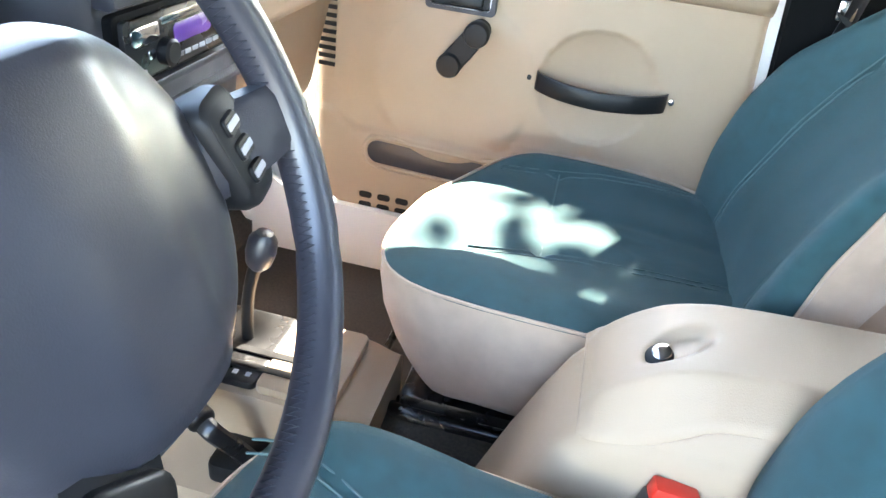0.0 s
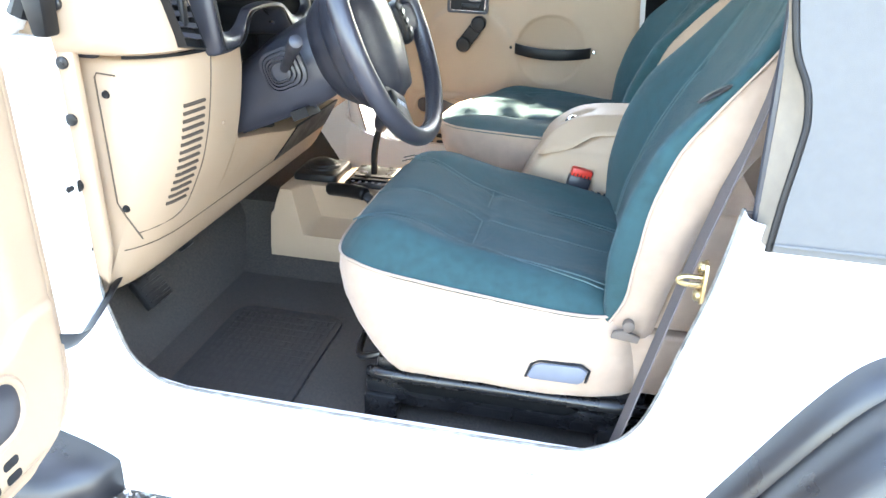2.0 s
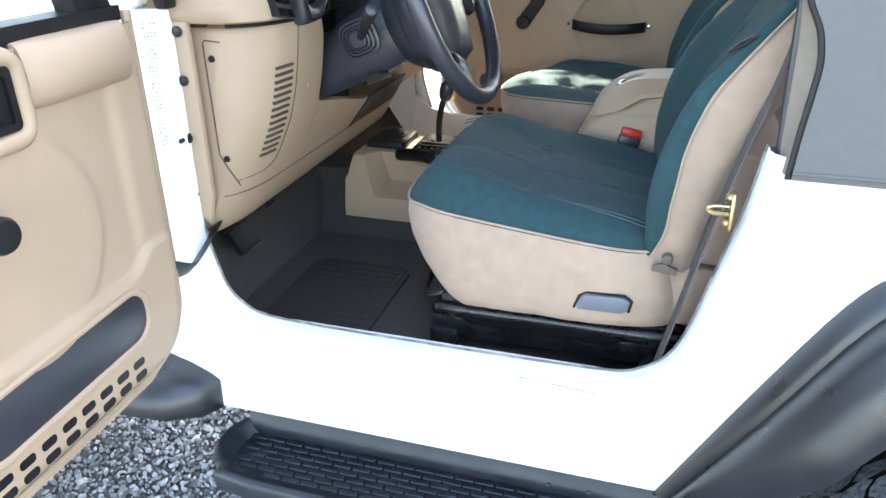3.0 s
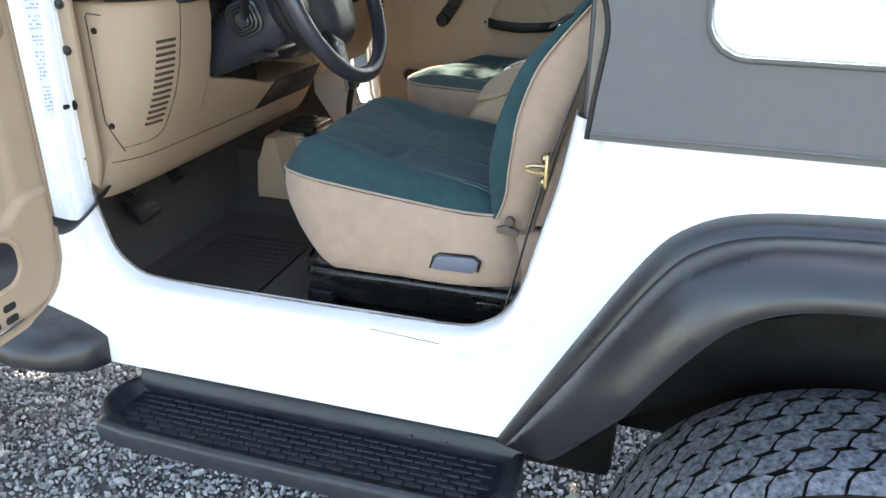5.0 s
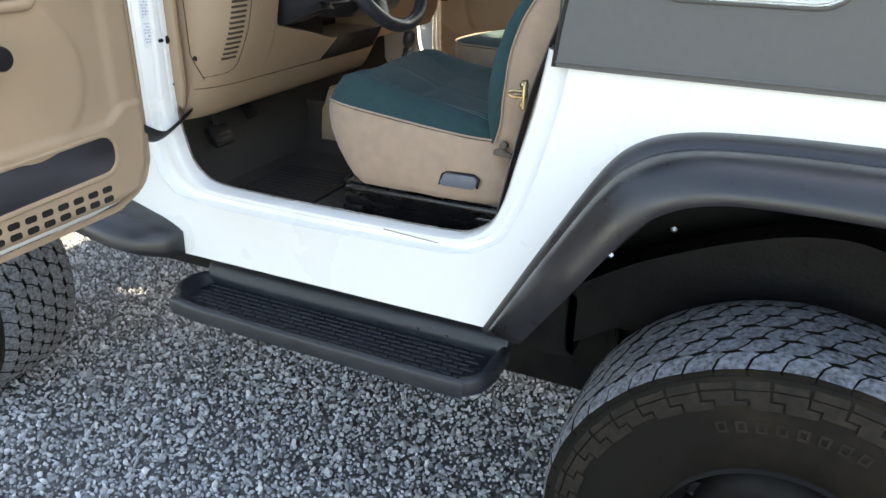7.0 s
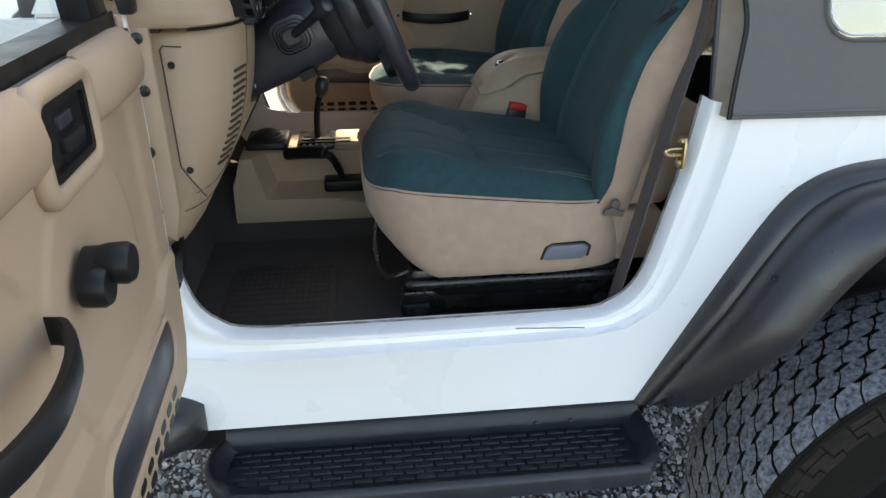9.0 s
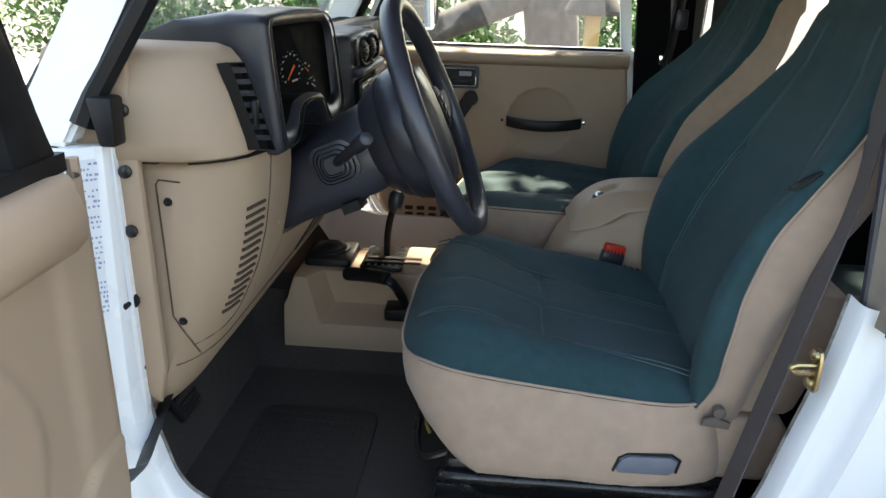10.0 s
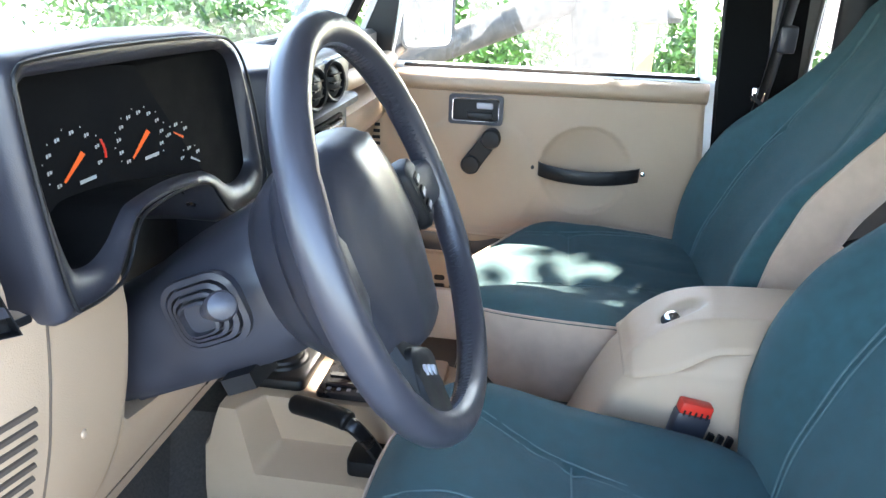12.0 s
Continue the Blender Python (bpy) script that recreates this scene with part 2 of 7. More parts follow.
def tube(bm, path, radius, sides=10, loop=False, flat=1.0):
    path = [Vector(p) for p in path]
    n = len(path)
    radii = radius if isinstance(radius, (list, tuple)) else [radius] * n
    rings, up = [], None
    for i, p in enumerate(path):
        a = path[(i - 1) % n] if loop or i else path[0]
        b = path[(i + 1) % n] if loop or i < n - 1 else path[-1]
        d = (b - a).normalized()
        if up is None:
            up = d.orthogonal().normalized()
        up = (up - d * up.dot(d)).normalized()
        side = d.cross(up)
        rings.append([p + (up * math.cos(k) + side * math.sin(k) * flat) * radii[i] for k in (2 * math.pi * j / sides for j in range(sides))])
    return loft(bm, rings, loop=loop)


def lathe(bm, profile, centre, axis, seg=24, cap=True):
    """Turns (radius, height) pairs about an axis through centre."""
    axis = Vector(axis).normalized()
    u = axis.orthogonal().normalized()
    v = axis.cross(u)
    rings = [[Vector(centre) + axis * h + (u * math.cos(k) + v * math.sin(k)) * max(r, 1e-4) for k in (2 * math.pi * j / seg for j in range(seg))] for r, h in profile]
    return loft(bm, rings, cap=cap)


def lerp(a, b, f):
    return a + (b - a) * f


def table(rows, x):
    """Reads a value between the rows (x, value)."""
    if x <= rows[0][0]:
        return rows[0][1]
    for (xa, a), (xb, b) in zip(rows, rows[1:]):
        if x <= xb:
            f = (x - xa) / (xb - xa)
            return a + (b - a) * f
    return rows[-1][1]


def smooth_line(pts, steps=6, loop=False):
    """A rounded line through the points (Catmull-Rom)."""
    P = [Vector(p) for p in pts]
    n, out = len(P), []
    for i in range(n if loop else n - 1):
        p0 = P[(i - 1) % n] if loop or i else P[0]
        p1, p2 = P[i], P[(i + 1) % n]
        p3 = P[(i + 2) % n] if loop or i < n - 2 else P[-1]
        for k in range(steps):
            t = k / steps
            out.append(0.5 * (2 * p1 + (p2 - p0) * t + (2 * p0 - 5 * p1 + 4 * p2 - p3) * t * t + (3 * p1 - p0 - 3 * p2 + p3) * t ** 3))
    if not loop:
        out.append(P[-1])
    return out


def rounded(x0, x1, z0, z1, r, n=5):
    """A rectangle's outline with round corners."""
    out = []
    for cx, cz, a in ((x1 - r, z1 - r, 0), (x0 + r, z1 - r, 90), (x0 + r, z0 + r, 180), (x1 - r, z0 + r, 270)):
        out += [(cx + r * math.cos(radians(a + 90 * k / n)), cz + r * math.sin(radians(a + 90 * k / n))) for k in range(n + 1)]
    return out


# ---- ground ----
def build_ground():
    bm = bmesh.new()
    bmesh.ops.create_grid(bm, x_segments=60, y_segments=60, size=1)
    for v in bm.verts:
        s = lambda a: math.copysign(abs(a) ** 3, a) * 600
        v.co = Vector((s(v.co.x), s(v.co.y), 0))
        d = v.co.length
        v.co.z = -0.006 + (0.02 * noise.noise(v.co * 0.35) if d > 3 else 0)
    single("ground", bm, GROUND, "grey crushed gravel driveway", "ground", kind="structure")
    # loose stones where the driveway lies open to view
    rng = np.random.default_rng(4)
    seed = bmesh.new()
    bmesh.ops.create_icosphere(seed, subdivisions=1, radius=1)
    base = np.array([v.co[:] for v in seed.verts])
    tri = np.array([[v.index for v in f.verts] for f in seed.faces])
    seed.free()
    x0, x1, y0, y1, pitch = -2.4, 1.7, -0.95, 1.0, 0.0135
    gx, gy = np.meshgrid(np.arange(x0, x1, pitch), np.arange(y0, y1, pitch))
    n = gx.size
    pos = np.stack([gx.ravel(), gy.ravel(), np.zeros(n)], 1) + rng.uniform(-0.006, 0.006, (n, 3)) * (1, 1, 0.5)
    keep = rng.random(n) < 0.86
    pos = pos[keep]
    n = len(pos)
    size = rng.lognormal(-5.03, 0.28, (n, 1))
    shape = rng.uniform(0.62, 1.35, (n, 1, 3)) * (1.15, 1, 0.72)
    rough = rng.uniform(0.72, 1.18, (n, len(base), 1))
    q = rng.normal(size=(n, 4))
    q /= np.linalg.norm(q, axis=1)[:, None]
    w, a, b, c = q.T
    rot = np.stack([1 - 2 * (b * b + c * c), 2 * (a * b - c * w), 2 * (a * c + b * w), 2 * (a * b + c * w), 1 - 2 * (a * a + c * c),
                    2 * (b * c - a * w), 2 * (a * c - b * w), 2 * (b * c + a * w), 1 - 2 * (a * a + b * b)], 1).reshape(n, 3, 3)
    pts = np.einsum("nij,nkj->nki", rot, base[None] * shape * rough) * size[:, :, None] + pos[:, None, :]
    faces = (tri[None] + (np.arange(n) * len(base))[:, None, None]).reshape(-1, 3)
    me = bpy.data.meshes.new("gravel")
    me.from_pydata(pts.reshape(-1, 3), [], faces)
    me.materials.append(STONE)
    tagged(new("gravel", me), "loose grey crushed stone gravel on the driveway", "gravel", kind="stuff")


# ---- car shell ----
CAR = thing("car", (0.3, 0.7, 0.0), "white two-door off-road car with grey soft top and open driver's door", "car")

EDGE = [(-0.815, 1.36), (-0.818, 1.10), (-0.815, 0.99), (-0.802, 0.935), (-0.784, 0.880), (-0.752, 0.846), (-0.69, 0.826), (-0.45, 0.822),
        (-0.12, 0.826), (-0.05, 0.840), (-0.010, 0.872), (0.014, 0.925), (0.035, 1.01), (0.055, 1.09), (0.068, 1.16), (0.076, 1.215)]
SKIN = [(-0.865, 1.36), (-0.868, 1.10), (-0.868, 0.97), (-0.860, 0.90), (-0.838, 0.845), (-0.795, 0.806), (-0.71, 0.792), (-0.45, 0.792),
        (-0.10, 0.800), (-0.03, 0.813), (0.025, 0.850), (0.058, 0.915), (0.082, 0.99), (0.104, 1.08), (0.118, 1.15), (0.124, 1.205)]
ARCH_A = [(-0.005, 0.650), (0.11, 0.865), (0.20, 1.022), (0.255, 1.078), (0.33, 1.106), (0.45, 1.117), (0.62, 1.120), (0.77, 1.117), (0.86, 1.108),
          (0.930, 1.065), (0.985, 0.965), (1.04, 0.84), (1.085, 0.72)]
ARCH_B = [(0.085, 0.668), (0.19, 0.84), (0.275, 0.968), (0.325, 1.018), (0.39, 1.045), (0.48, 1.054), (0.62, 1.054), (0.75, 1.049), (0.83, 1.038),
          (0.888, 1.008), (0.950, 0.92), (1.010, 0.81), (1.055, 0.71)]


def lean(z):
    return 0.036 * max(0.0, z - 0.655)


def side_of(left):
    """Puts a point of the left side on the left, or mirrors it to the right of the car."""
    return (lambda p: Vector((p[0], p[1], p[2]))) if left else (lambda p: Vector((p[0], 1.40 - p[1], p[2])))


def build_side(left):
    put = side_of(left)
    inner = [(x + 0.03 if x < 0.5 else x - 0.03, z - 0.035) for x, z in ARCH_A]
    outline = SKIN + [(0.20, 1.203), (0.60, 1.199), (1.08, 1.195), (1.08, 0.79), (1.045, 0.79)] + inner[::-1][1:-1] + [(0.03, 0.66), (0.0, 0.655), (-0.785, 0.655), (-0.83, 0.664), (-0.90, 0.70), (-1.02, 0.78), (-1.02, 1.36)]
    bm = bmesh.new()
    prism(bm, outline, "y", 0.0, 0.012, move=lambda p: put((p.x, p.y + lean(p.z), p.z)))
    part("body_side", bm, PAINT, CAR, "white painted body side with small scuffs", smooth=20)
    # rolled edge round the door opening
    bm = bmesh.new()
    s3, e3 = smooth_line([(x, 0, z) for x, z in SKIN], 4), smooth_line([(x, 0, z) for x, z in EDGE], 4)
    rows = []
    for f, y in ((0, 0.0005), (0.06, 0.003), (0.14, 0.012), (0.24, 0.020), (0.55, 0.023), (0.66, 0.019), (0.9, 0.020), (1.0, 0.028), (1.0, 0.055)):
        rows.append([put((lerp(a.x, b.x, f), y + lean(a.z), lerp(a.z, b.z, f))) for a, b in zip(s3, e3)])
    loft(bm, rows, closed=False)
    part("door_jamb", bm, PAINT, CAR, "white painted door jamb with a stepped edge", smooth=50)
    bm = bmesh.new()
    tube(bm, [put((p.x, 0.0565 + lean(p.z), p.z)) for p in e3], 0.003, 6)
    part("sill_seal", bm, GRIME, CAR, "grimy seal line along the opening")
    # tub wall behind the jamb, and the sill's inner face
    bm = bmesh.new()
    prism(bm, [(0.06, 0.76), (0.076, 1.21), (1.08, 1.195), (1.08, 0.70)] + [p for p in inner[::-1] if p[1] > 0.72 and p[0] > 0.065], "y", 0.075, 0.085, move=lambda p: put(p))
    part("inner_wall", bm, TRIM_BROWN, CAR, "brown trimmed inner tub wall")
    bm = bmesh.new()
    prism(bm, [(-0.83, 0.73), (-0.83, 0.84), (-0.70, 0.815), (0.0, 0.818), (0.06, 0.88), (0.06, 0.73)] if left else [(-0.85, 0.73), (-0.85, 0.93), (-0.79, 0.888), (-0.72, 0.872), (0.0, 0.866), (0.06, 0.88), (0.06, 0.73)], "y", 0.066, 0.082, move=lambda p: put(p))
    part("sill", bm, PAINT, CAR, "white painted inner sill")
    if left:
        bm = bmesh.new()
        tube(bm, [put((lerp(-0.235, -0.11, k / 6), -0.0002 + lean(0.82), 0.826 - 0.0011 * k + 0.0006 * (k % 2))) for k in range(7)], 0.0012, 5, flat=0.4)
        part("scrape", bm, GRIME, CAR, "thin grey scrape in the paint")
    # wheel flare
    bm = bmesh.new()
    a3, b3 = smooth_line([(x, 0, z) for x, z in ARCH_A], 4), smooth_line([(x, 0, z) for x, z in ARCH_B], 4)
    rings = []
    for i, (a, b) in enumerate(zip(a3, b3)):
        t = (a3[min(i + 1, len(a3) - 1)] - a3[max(i - 1, 0)]).normalized()
        nrm = Vector((-t.z, 0, t.x))
        taper = min(1, i / 6 + 0.35)
        ring = []
        for f, y, up in ((0, 0.002, 0), (0.0, -0.010, 0.0), (0.06, -0.024, 0.002), (0.15, -0.036, 0.001), (0.19, -0.039, -0.004), (0.24, -0.048, 0.001), (0.34, -0.074, 0.012), (0.50, -0.100, 0.017), (0.68, -0.119, 0.014),
                         (0.86, -0.131, 0.006), (0.97, -0.134, -0.001), (1.0, -0.131, -0.006), (1.02, -0.120, -0.004), (0.8, -0.06, -0.02), (0.55, 0.02, -0.03)):
            ring.append(put((lerp(a.x, b.x, f) + nrm.x * up, y * taper + lean(a.z) * (1 - f), lerp(a.z, b.z, f) + nrm.z * up)))
        rings.append(ring)
    loft(bm, rings)
    part("rear_flare", bm, FLARE, CAR, "faded black plastic rear wheel flare", smooth=60)
    # wheel house
    bm = bmesh.new()
    rows = []
    for y in (0.01, 0.20, 0.42):
        rows.append([put((x + (0.02 if x < 0.5 else -0.02), y, z - 0.02)) for x, z in ARCH_A])
    loft(bm, rows, closed=False)
    bm.faces.new([bm.verts.new(put((x, 0.42, z - 0.02))) for x, z in [(-0.005, 0.5)] + ARCH_A + [(1.055, 0.5)]])
    part("wheel_house", bm, UNDER, CAR, "black undercoated wheel house")
    # front flare tail and fender
    bm = bmesh.new()
    rings = []
    for x, o, z in ((-0.785, 0.012, 0.655), (-0.80, 0.055, 0.66), (-0.84, 0.095, 0.672), (-0.90, 0.118, 0.688), (-1.02, 0.13, 0.72), (-1.12, 0.13, 0.78), (-1.22, 0.13, 0.88), (-1.34, 0.13, 0.985), (-1.50, 0.13, 1.03), (-1.78, 0.13, 1.04), (-2.1, 0.13, 1.03), (-2.25, 0.13, 0.96)):
        k = 0.055 + 0.012 * min(1, o / 0.1)
        rings.append([put(p) for p in ((x, 0.02, z + k), (x, -o * 0.35, z + k), (x, -o * 0.75, z + k * 0.86), (x, -o * 0.95, z + k * 0.6), (x, -o, z + k * 0.3), (x, -o, z + 0.006), (x, -o * 0.9, z), (x, 0.02, z))])
    loft(bm, rings)
    part("front_flare", bm, FLARE, CAR, "black plastic front wheel flare", smooth=50)
    bm = bmesh.new()
    prism(bm, [(-1.02, 0.80), (-1.02, 1.12), (-2.3, 1.08), (-2.3, 0.9), (-2.2, 1.0), (-1.5, 1.06), (-1.3, 1.0)], "y", 0.0, 0.22, r=0.008, move=lambda p: put(p))
    part("fender", bm, PAINT, CAR)


build_ground()
build_side(True)
build_side(False)


def build_shell():
    bm = bmesh.new()
    box(bm, -0.92, 0.08, 0.05, 1.35, 0.715, 0.745, 0.004)
    box(bm, 0.081, 1.08, 0.43, 0.97, 0.715, 0.745, 0.004)
    part("floor_pan", bm, CARPET, CAR, "dark grey-brown carpeted floor")
    bm = bmesh.new()
    prism(bm, [(-0.95, 0.74), (-0.86, 0.745), (-0.965, 0.90), (-0.975, 1.30), (-0.99, 1.30), (-0.99, 0.74)], "y", 0.05, 1.35)
    part("firewall", bm, CARPET, CAR)
    # underbody blocks, made deep and placed to keep sun off the gravel
    bm = bmesh.new()
    box(bm, -1.0, 0.20, 0.36, 1.12, 0.30, 0.70, 0.02)
    box(bm, 0.17, 1.06, 0.50, 0.95, 0.34, 0.66, 0.03)
    part("chassis", bm, UNDER, CAR, "black underbody blocks sized to stop sun under the car")
    for y in (0.22, 1.11):
        bm = bmesh.new()
        path = smooth_line([(-1.4, y, 0.56), (0.0, y, 0.56), (0.12, y, 0.60), (0.26, y, 0.69), (0.44, y, 0.773), (0.58, y, 0.812), (0.69, y, 0.804), (0.83, y, 0.74), (1.0, y, 0.655), (1.12, y, 0.62)], 5)
        loft(bm, [[p + Vector((0, dy, dz)) for dy, dz in ((0, -0.075), (0.075, -0.075), (0.075, 0.075), (0, 0.075))] for p in path])
        part("frame_rail", bm, UNDER, CAR, "black steel frame rail arched over the axle", smooth=30)
    for y, s in ((0.22, -1), (1.185, 1)):
        # black disc stands for the shade inside a hole in the rail
        bm = bmesh.new()
        lathe(bm, [(0.020, 0.0), (0.020, 0.002), (0.016, 0.003), (0.001, 0.003)], (0.800, y, 0.752), (0, s, 0), 16)
        part("frame_hole", bm, MATTE, CAR, "black disc for the shaded inside of a frame hole")
        bm = bmesh.new()
        tube(bm, smooth_line([(0.05, y - s * 0.05, 0.62), (0.16, y - s * 0.04, 0.72), (0.27, y - s * 0.03, 0.86), (0.40, y - s * 0.05, 0.95)], 5), 0.006, 6)
        part("brake_line", bm, STEEL_BLACK, CAR, "thin black brake line")
        bm = bmesh.new()
        lathe(bm, [(0.026, 0.0), (0.026, 0.20), (0.018, 0.21), (0.010, 0.215), (0.010, 0.42)], (0.74, y + s * -0.10, 0.46), (0.12, 0, 1), 14)
        part("shock_absorber", bm, FRAME, CAR, "black rear shock absorber")
        for x, z in ((0.315, 0.845), (0.155, 0.745), (0.195, 0.76), (0.86, 0.90), (0.93, 0.855)):
            bm = bmesh.new()
            lathe(bm, [(0.008, 0.0), (0.008, 0.004), (0.005, 0.007), (0.001, 0.007)], (x, y - s * 0.02, z), (0.3, s, 0.5), 6)
            part("clamp_bolt", bm, PLATE, CAR, "dull metal clamp bolt", smooth=20)
    bm = bmesh.new()
    tube(bm, [(0.588, 0.1, 0.40), (0.588, 1.3, 0.40)], 0.04)
    part("rear_axle", bm, UNDER, CAR)
    bm = bmesh.new()
    box(bm, 0.95, 1.12, 0.12, 0.26, 0.545, 0.60, 0.02)
    part("muffler", bm, mat("rusty_steel", (0.11, 0.085, 0.066), 0.7, var=0.3, scale=30, wear=(0.08, 0.06, 0.05), wear_scale=12, wear_amount=0.8), CAR, "dull rusty exhaust box")
    # tailgate end, hood and cowl
    bm = bmesh.new()
    box(bm, 1.072, 1.09, 0.02, 1.38, 0.66, 1.195, 0.004)
    part("tailgate", bm, PAINT, CAR)
    bm = bmesh.new()
    prism(bm, [(0.24, 0.95), (0.24, 1.27), (0.34, 1.33), (1.06, 1.33), (1.16, 1.27), (1.16, 0.95)], "x", -2.25, -1.12, 0.02, 3)
    part("hood", bm, PAINT, CAR, "white hood")
    bm = bmesh.new()
    prism(bm, [(0.03, 0.80), (0.03, 1.33), (0.20, 1.375), (1.20, 1.375), (1.37, 1.33), (1.37, 0.80)], "x", -1.11, -0.99, 0.01)
    part("cowl", bm, PAINT, CAR)
    # diamond plate corner guards with raised lozenges
    bm = bmesh.new()
    prism(bm, [(0.915, 1.194), (1.084, 1.19), (1.084, 0.72), (1.06, 0.72), (1.0, 0.93), (0.945, 1.06), (0.915, 1.10)], "y", -0.004, 0.0, move=lambda p: Vector((p.x, p.y + lean(p.z), p.z)))
    part("corner_guard", bm, PLATE, CAR, "aluminium diamond plate corner guard")
    for i in range(8):
        for j in range(12):
            x, z = 0.925 + i * 0.021, 0.95 + j * 0.021
            if x < 0.915 + max(0, (1.085 - z)) * 0.55 or x > 1.08:
                continue
            bm = bmesh.new()
            turn = Matrix.Translation((x, lean(z) - 0.0045, z)) @ Matrix.Rotation(radians(45 if (i + j) % 2 else -45), 4, "Y")
            lathe(bm, [(0.0085, 0), (0.006, -0.0012), (0.0005, -0.0018)], (0, 0, 0), (0, 1, 0), 8)
            bmesh.ops.scale(bm, vec=(1, 1, 0.32), verts=bm.verts)
            bmesh.ops.transform(bm, matrix=turn, verts=bm.verts)
            part("lozenge", bm, PLATE, CAR)
    bm = bmesh.new()
    lathe(bm, [(0.062, 0.0), (0.062, -0.022), (0.052, -0.028), (0.048, -0.02)], (1.045, -0.005, 1.04), (0, 1, 0), 28)
    part("tail_lamp_ring", bm, BLACK, CAR, "round black rear lamp ring")


build_shell()


# ---- wheels ----
def build_wheel():
    C = Vector((0.588, -0.01, 0.40))
    W = new("wheel")
    W.location = C
    W.parent = CAR
    W.matrix_parent_inverse = Matrix.Translation(-CAR.location)
    W["label"] = "muddy all-terrain tyre on a black steel wheel"
    prof = [(0.198, 0.115), (0.215, 0.128), (0.26, 0.140), (0.31, 0.143), (0.355, 0.137), (0.384, 0.128), (0.393, 0.110), (0.396, 0.06), (0.397, 0.0)]
    prof = [(r, -y) for r, y in prof] + [(r, y) for r, y in prof[::-1][1:]]
    bm = bmesh.new()
    lathe(bm, prof + [(0.19, 0.10), (0.19, -0.10), prof[0]], C, (0, 1, 0), 96, cap=False)
    part("tyre", bm, RUBBER, W, "black rubber tyre with brown dried mud on its wall", smooth=30)
    bm = bmesh.new()
    # sidewall blocks and raised bars where the lettering stands
    def block(pts, r_or_y, h, wall):
        lo, hi = [], []
        for a, b in pts:
            for row, k in ((lo, -0.002), (hi, h)):
                if wall:
                    r = b
                    y = -(table([(0.26, 0.140), (0.31, 0.143), (0.355, 0.137), (0.384, 0.128), (0.394, 0.110)], r) + k)
                    p = Vector((math.sin(a) * r, y, math.cos(a) * r))
                else:
                    r = table([(0.0, 0.397), (0.06, 0.396), (0.11, 0.393), (0.128, 0.384)], abs(b)) + k
                    p = Vector((math.sin(a) * r, b, math.cos(a) * r))
                row.append(bm.verts.new(C + p))
        bm.faces.new(hi)
        n = len(lo)
        for i in range(n):
            bm.faces.new((lo[i], lo[(i + 1) % n], hi[(i + 1) % n], hi[i]))
    rng = random.Random(5)
    N = 42
    for k in range(N):
        a0 = 2 * math.pi * k / N
        da = 2 * math.pi / N
        drop = 0.004 if k % 2 else 0.0
        block([(a0 + da * 0.04, 0.3675), (a0 + da * 0.94, 0.3675), (a0 + da * 0.92, 0.393 - drop), (a0 + da * 0.06, 0.393 - drop)], 0, 0.0032 if k % 2 else 0.0056, True)
        low = 0.334 if k % 3 else 0.340
        block([(a0 + da * 0.40, low), (a0 + da * 1.32, low), (a0 + da * 1.32, 0.3475), (a0 + da * 0.95, 0.3475), (a0 + da * 0.95, 0.3645), (a0 + da * 0.03, 0.3645), (a0 + da * 0.03, 0.3515), (a0 + da * 0.40, 0.3515)], 0, 0.0030, True)
    for k in range(-4, 4):
        a0 = -0.02 + k * 0.100
        block([(a0, 0.290), (a0 + 0.062, 0.290), (a0 + 0.062, 0.295), (a0, 0.295)], 0, 0.0015, True)
        block([(a0, 0.307), (a0 + 0.058, 0.307), (a0 + 0.058, 0.312), (a0, 0.312)], 0, 0.0015, True)
        block([(a0, 0.295), (a0 + 0.014, 0.295), (a0 + 0.014, 0.307), (a0, 0.307)], 0, 0.0015, True)
        block([(a0 + 0.044, 0.295), (a0 + 0.058, 0.295), (a0 + 0.058, 0.307), (a0 + 0.044, 0.307)], 0, 0.0015, True)
    tagged(part("shoulder_lug", bm, LUG, W, "raised shoulder lugs and bars", smooth=30), kind="stuff")
    # tread blocks: interlocking skewed cells with dark grooves between
    bm = bmesh.new()
    rows = [-0.127, -0.084, -0.042, 0.0, 0.042, 0.084, 0.127]
    n = 50
    da = 2 * math.pi / n
    skew = (0.50, 0.62, 0.55, 0.62, 0.55, 0.50)
    phase = 0.0
    for r in range(6):
        b0, b1, sk = rows[r], rows[r + 1], skew[r] * da
        lo_in, hi_in = (0.0045 if r else 0.0), (0.0045 if r < 5 else 0.0)
        kink = 0.07 if r % 2 else -0.07
        for k in range(n):
            a0 = da * k + phase + rng.uniform(-0.003, 0.003)
            # corners of the cell, then drawn in toward its middle to leave the groove
            cell = [(0.0, b0 + lo_in), (0.42, b0 - lo_in), (1.0, b0 + lo_in), (1.0 + kink, (b0 + b1) / 2), (1.0, b1 - hi_in), (0.58, b1 + hi_in), (0.0, b1 - hi_in), (kink, (b0 + b1) / 2)]
            cell = [(a0 + u * da + sk * (v - b0) / (b1 - b0), v) for u, v in cell]
            ca, cb = sum(p[0] for p in cell) / 8, sum(p[1] for p in cell) / 8
            cell = [(ca + (p - ca) * 0.92 + rng.uniform(-0.0016, 0.0016), cb + (q - cb) * 0.90 + rng.uniform(-0.0007, 0.0007)) for p, q in cell]
            h = 0.0105 + rng.uniform(-0.001, 0.001)
            lo, hi = [], []
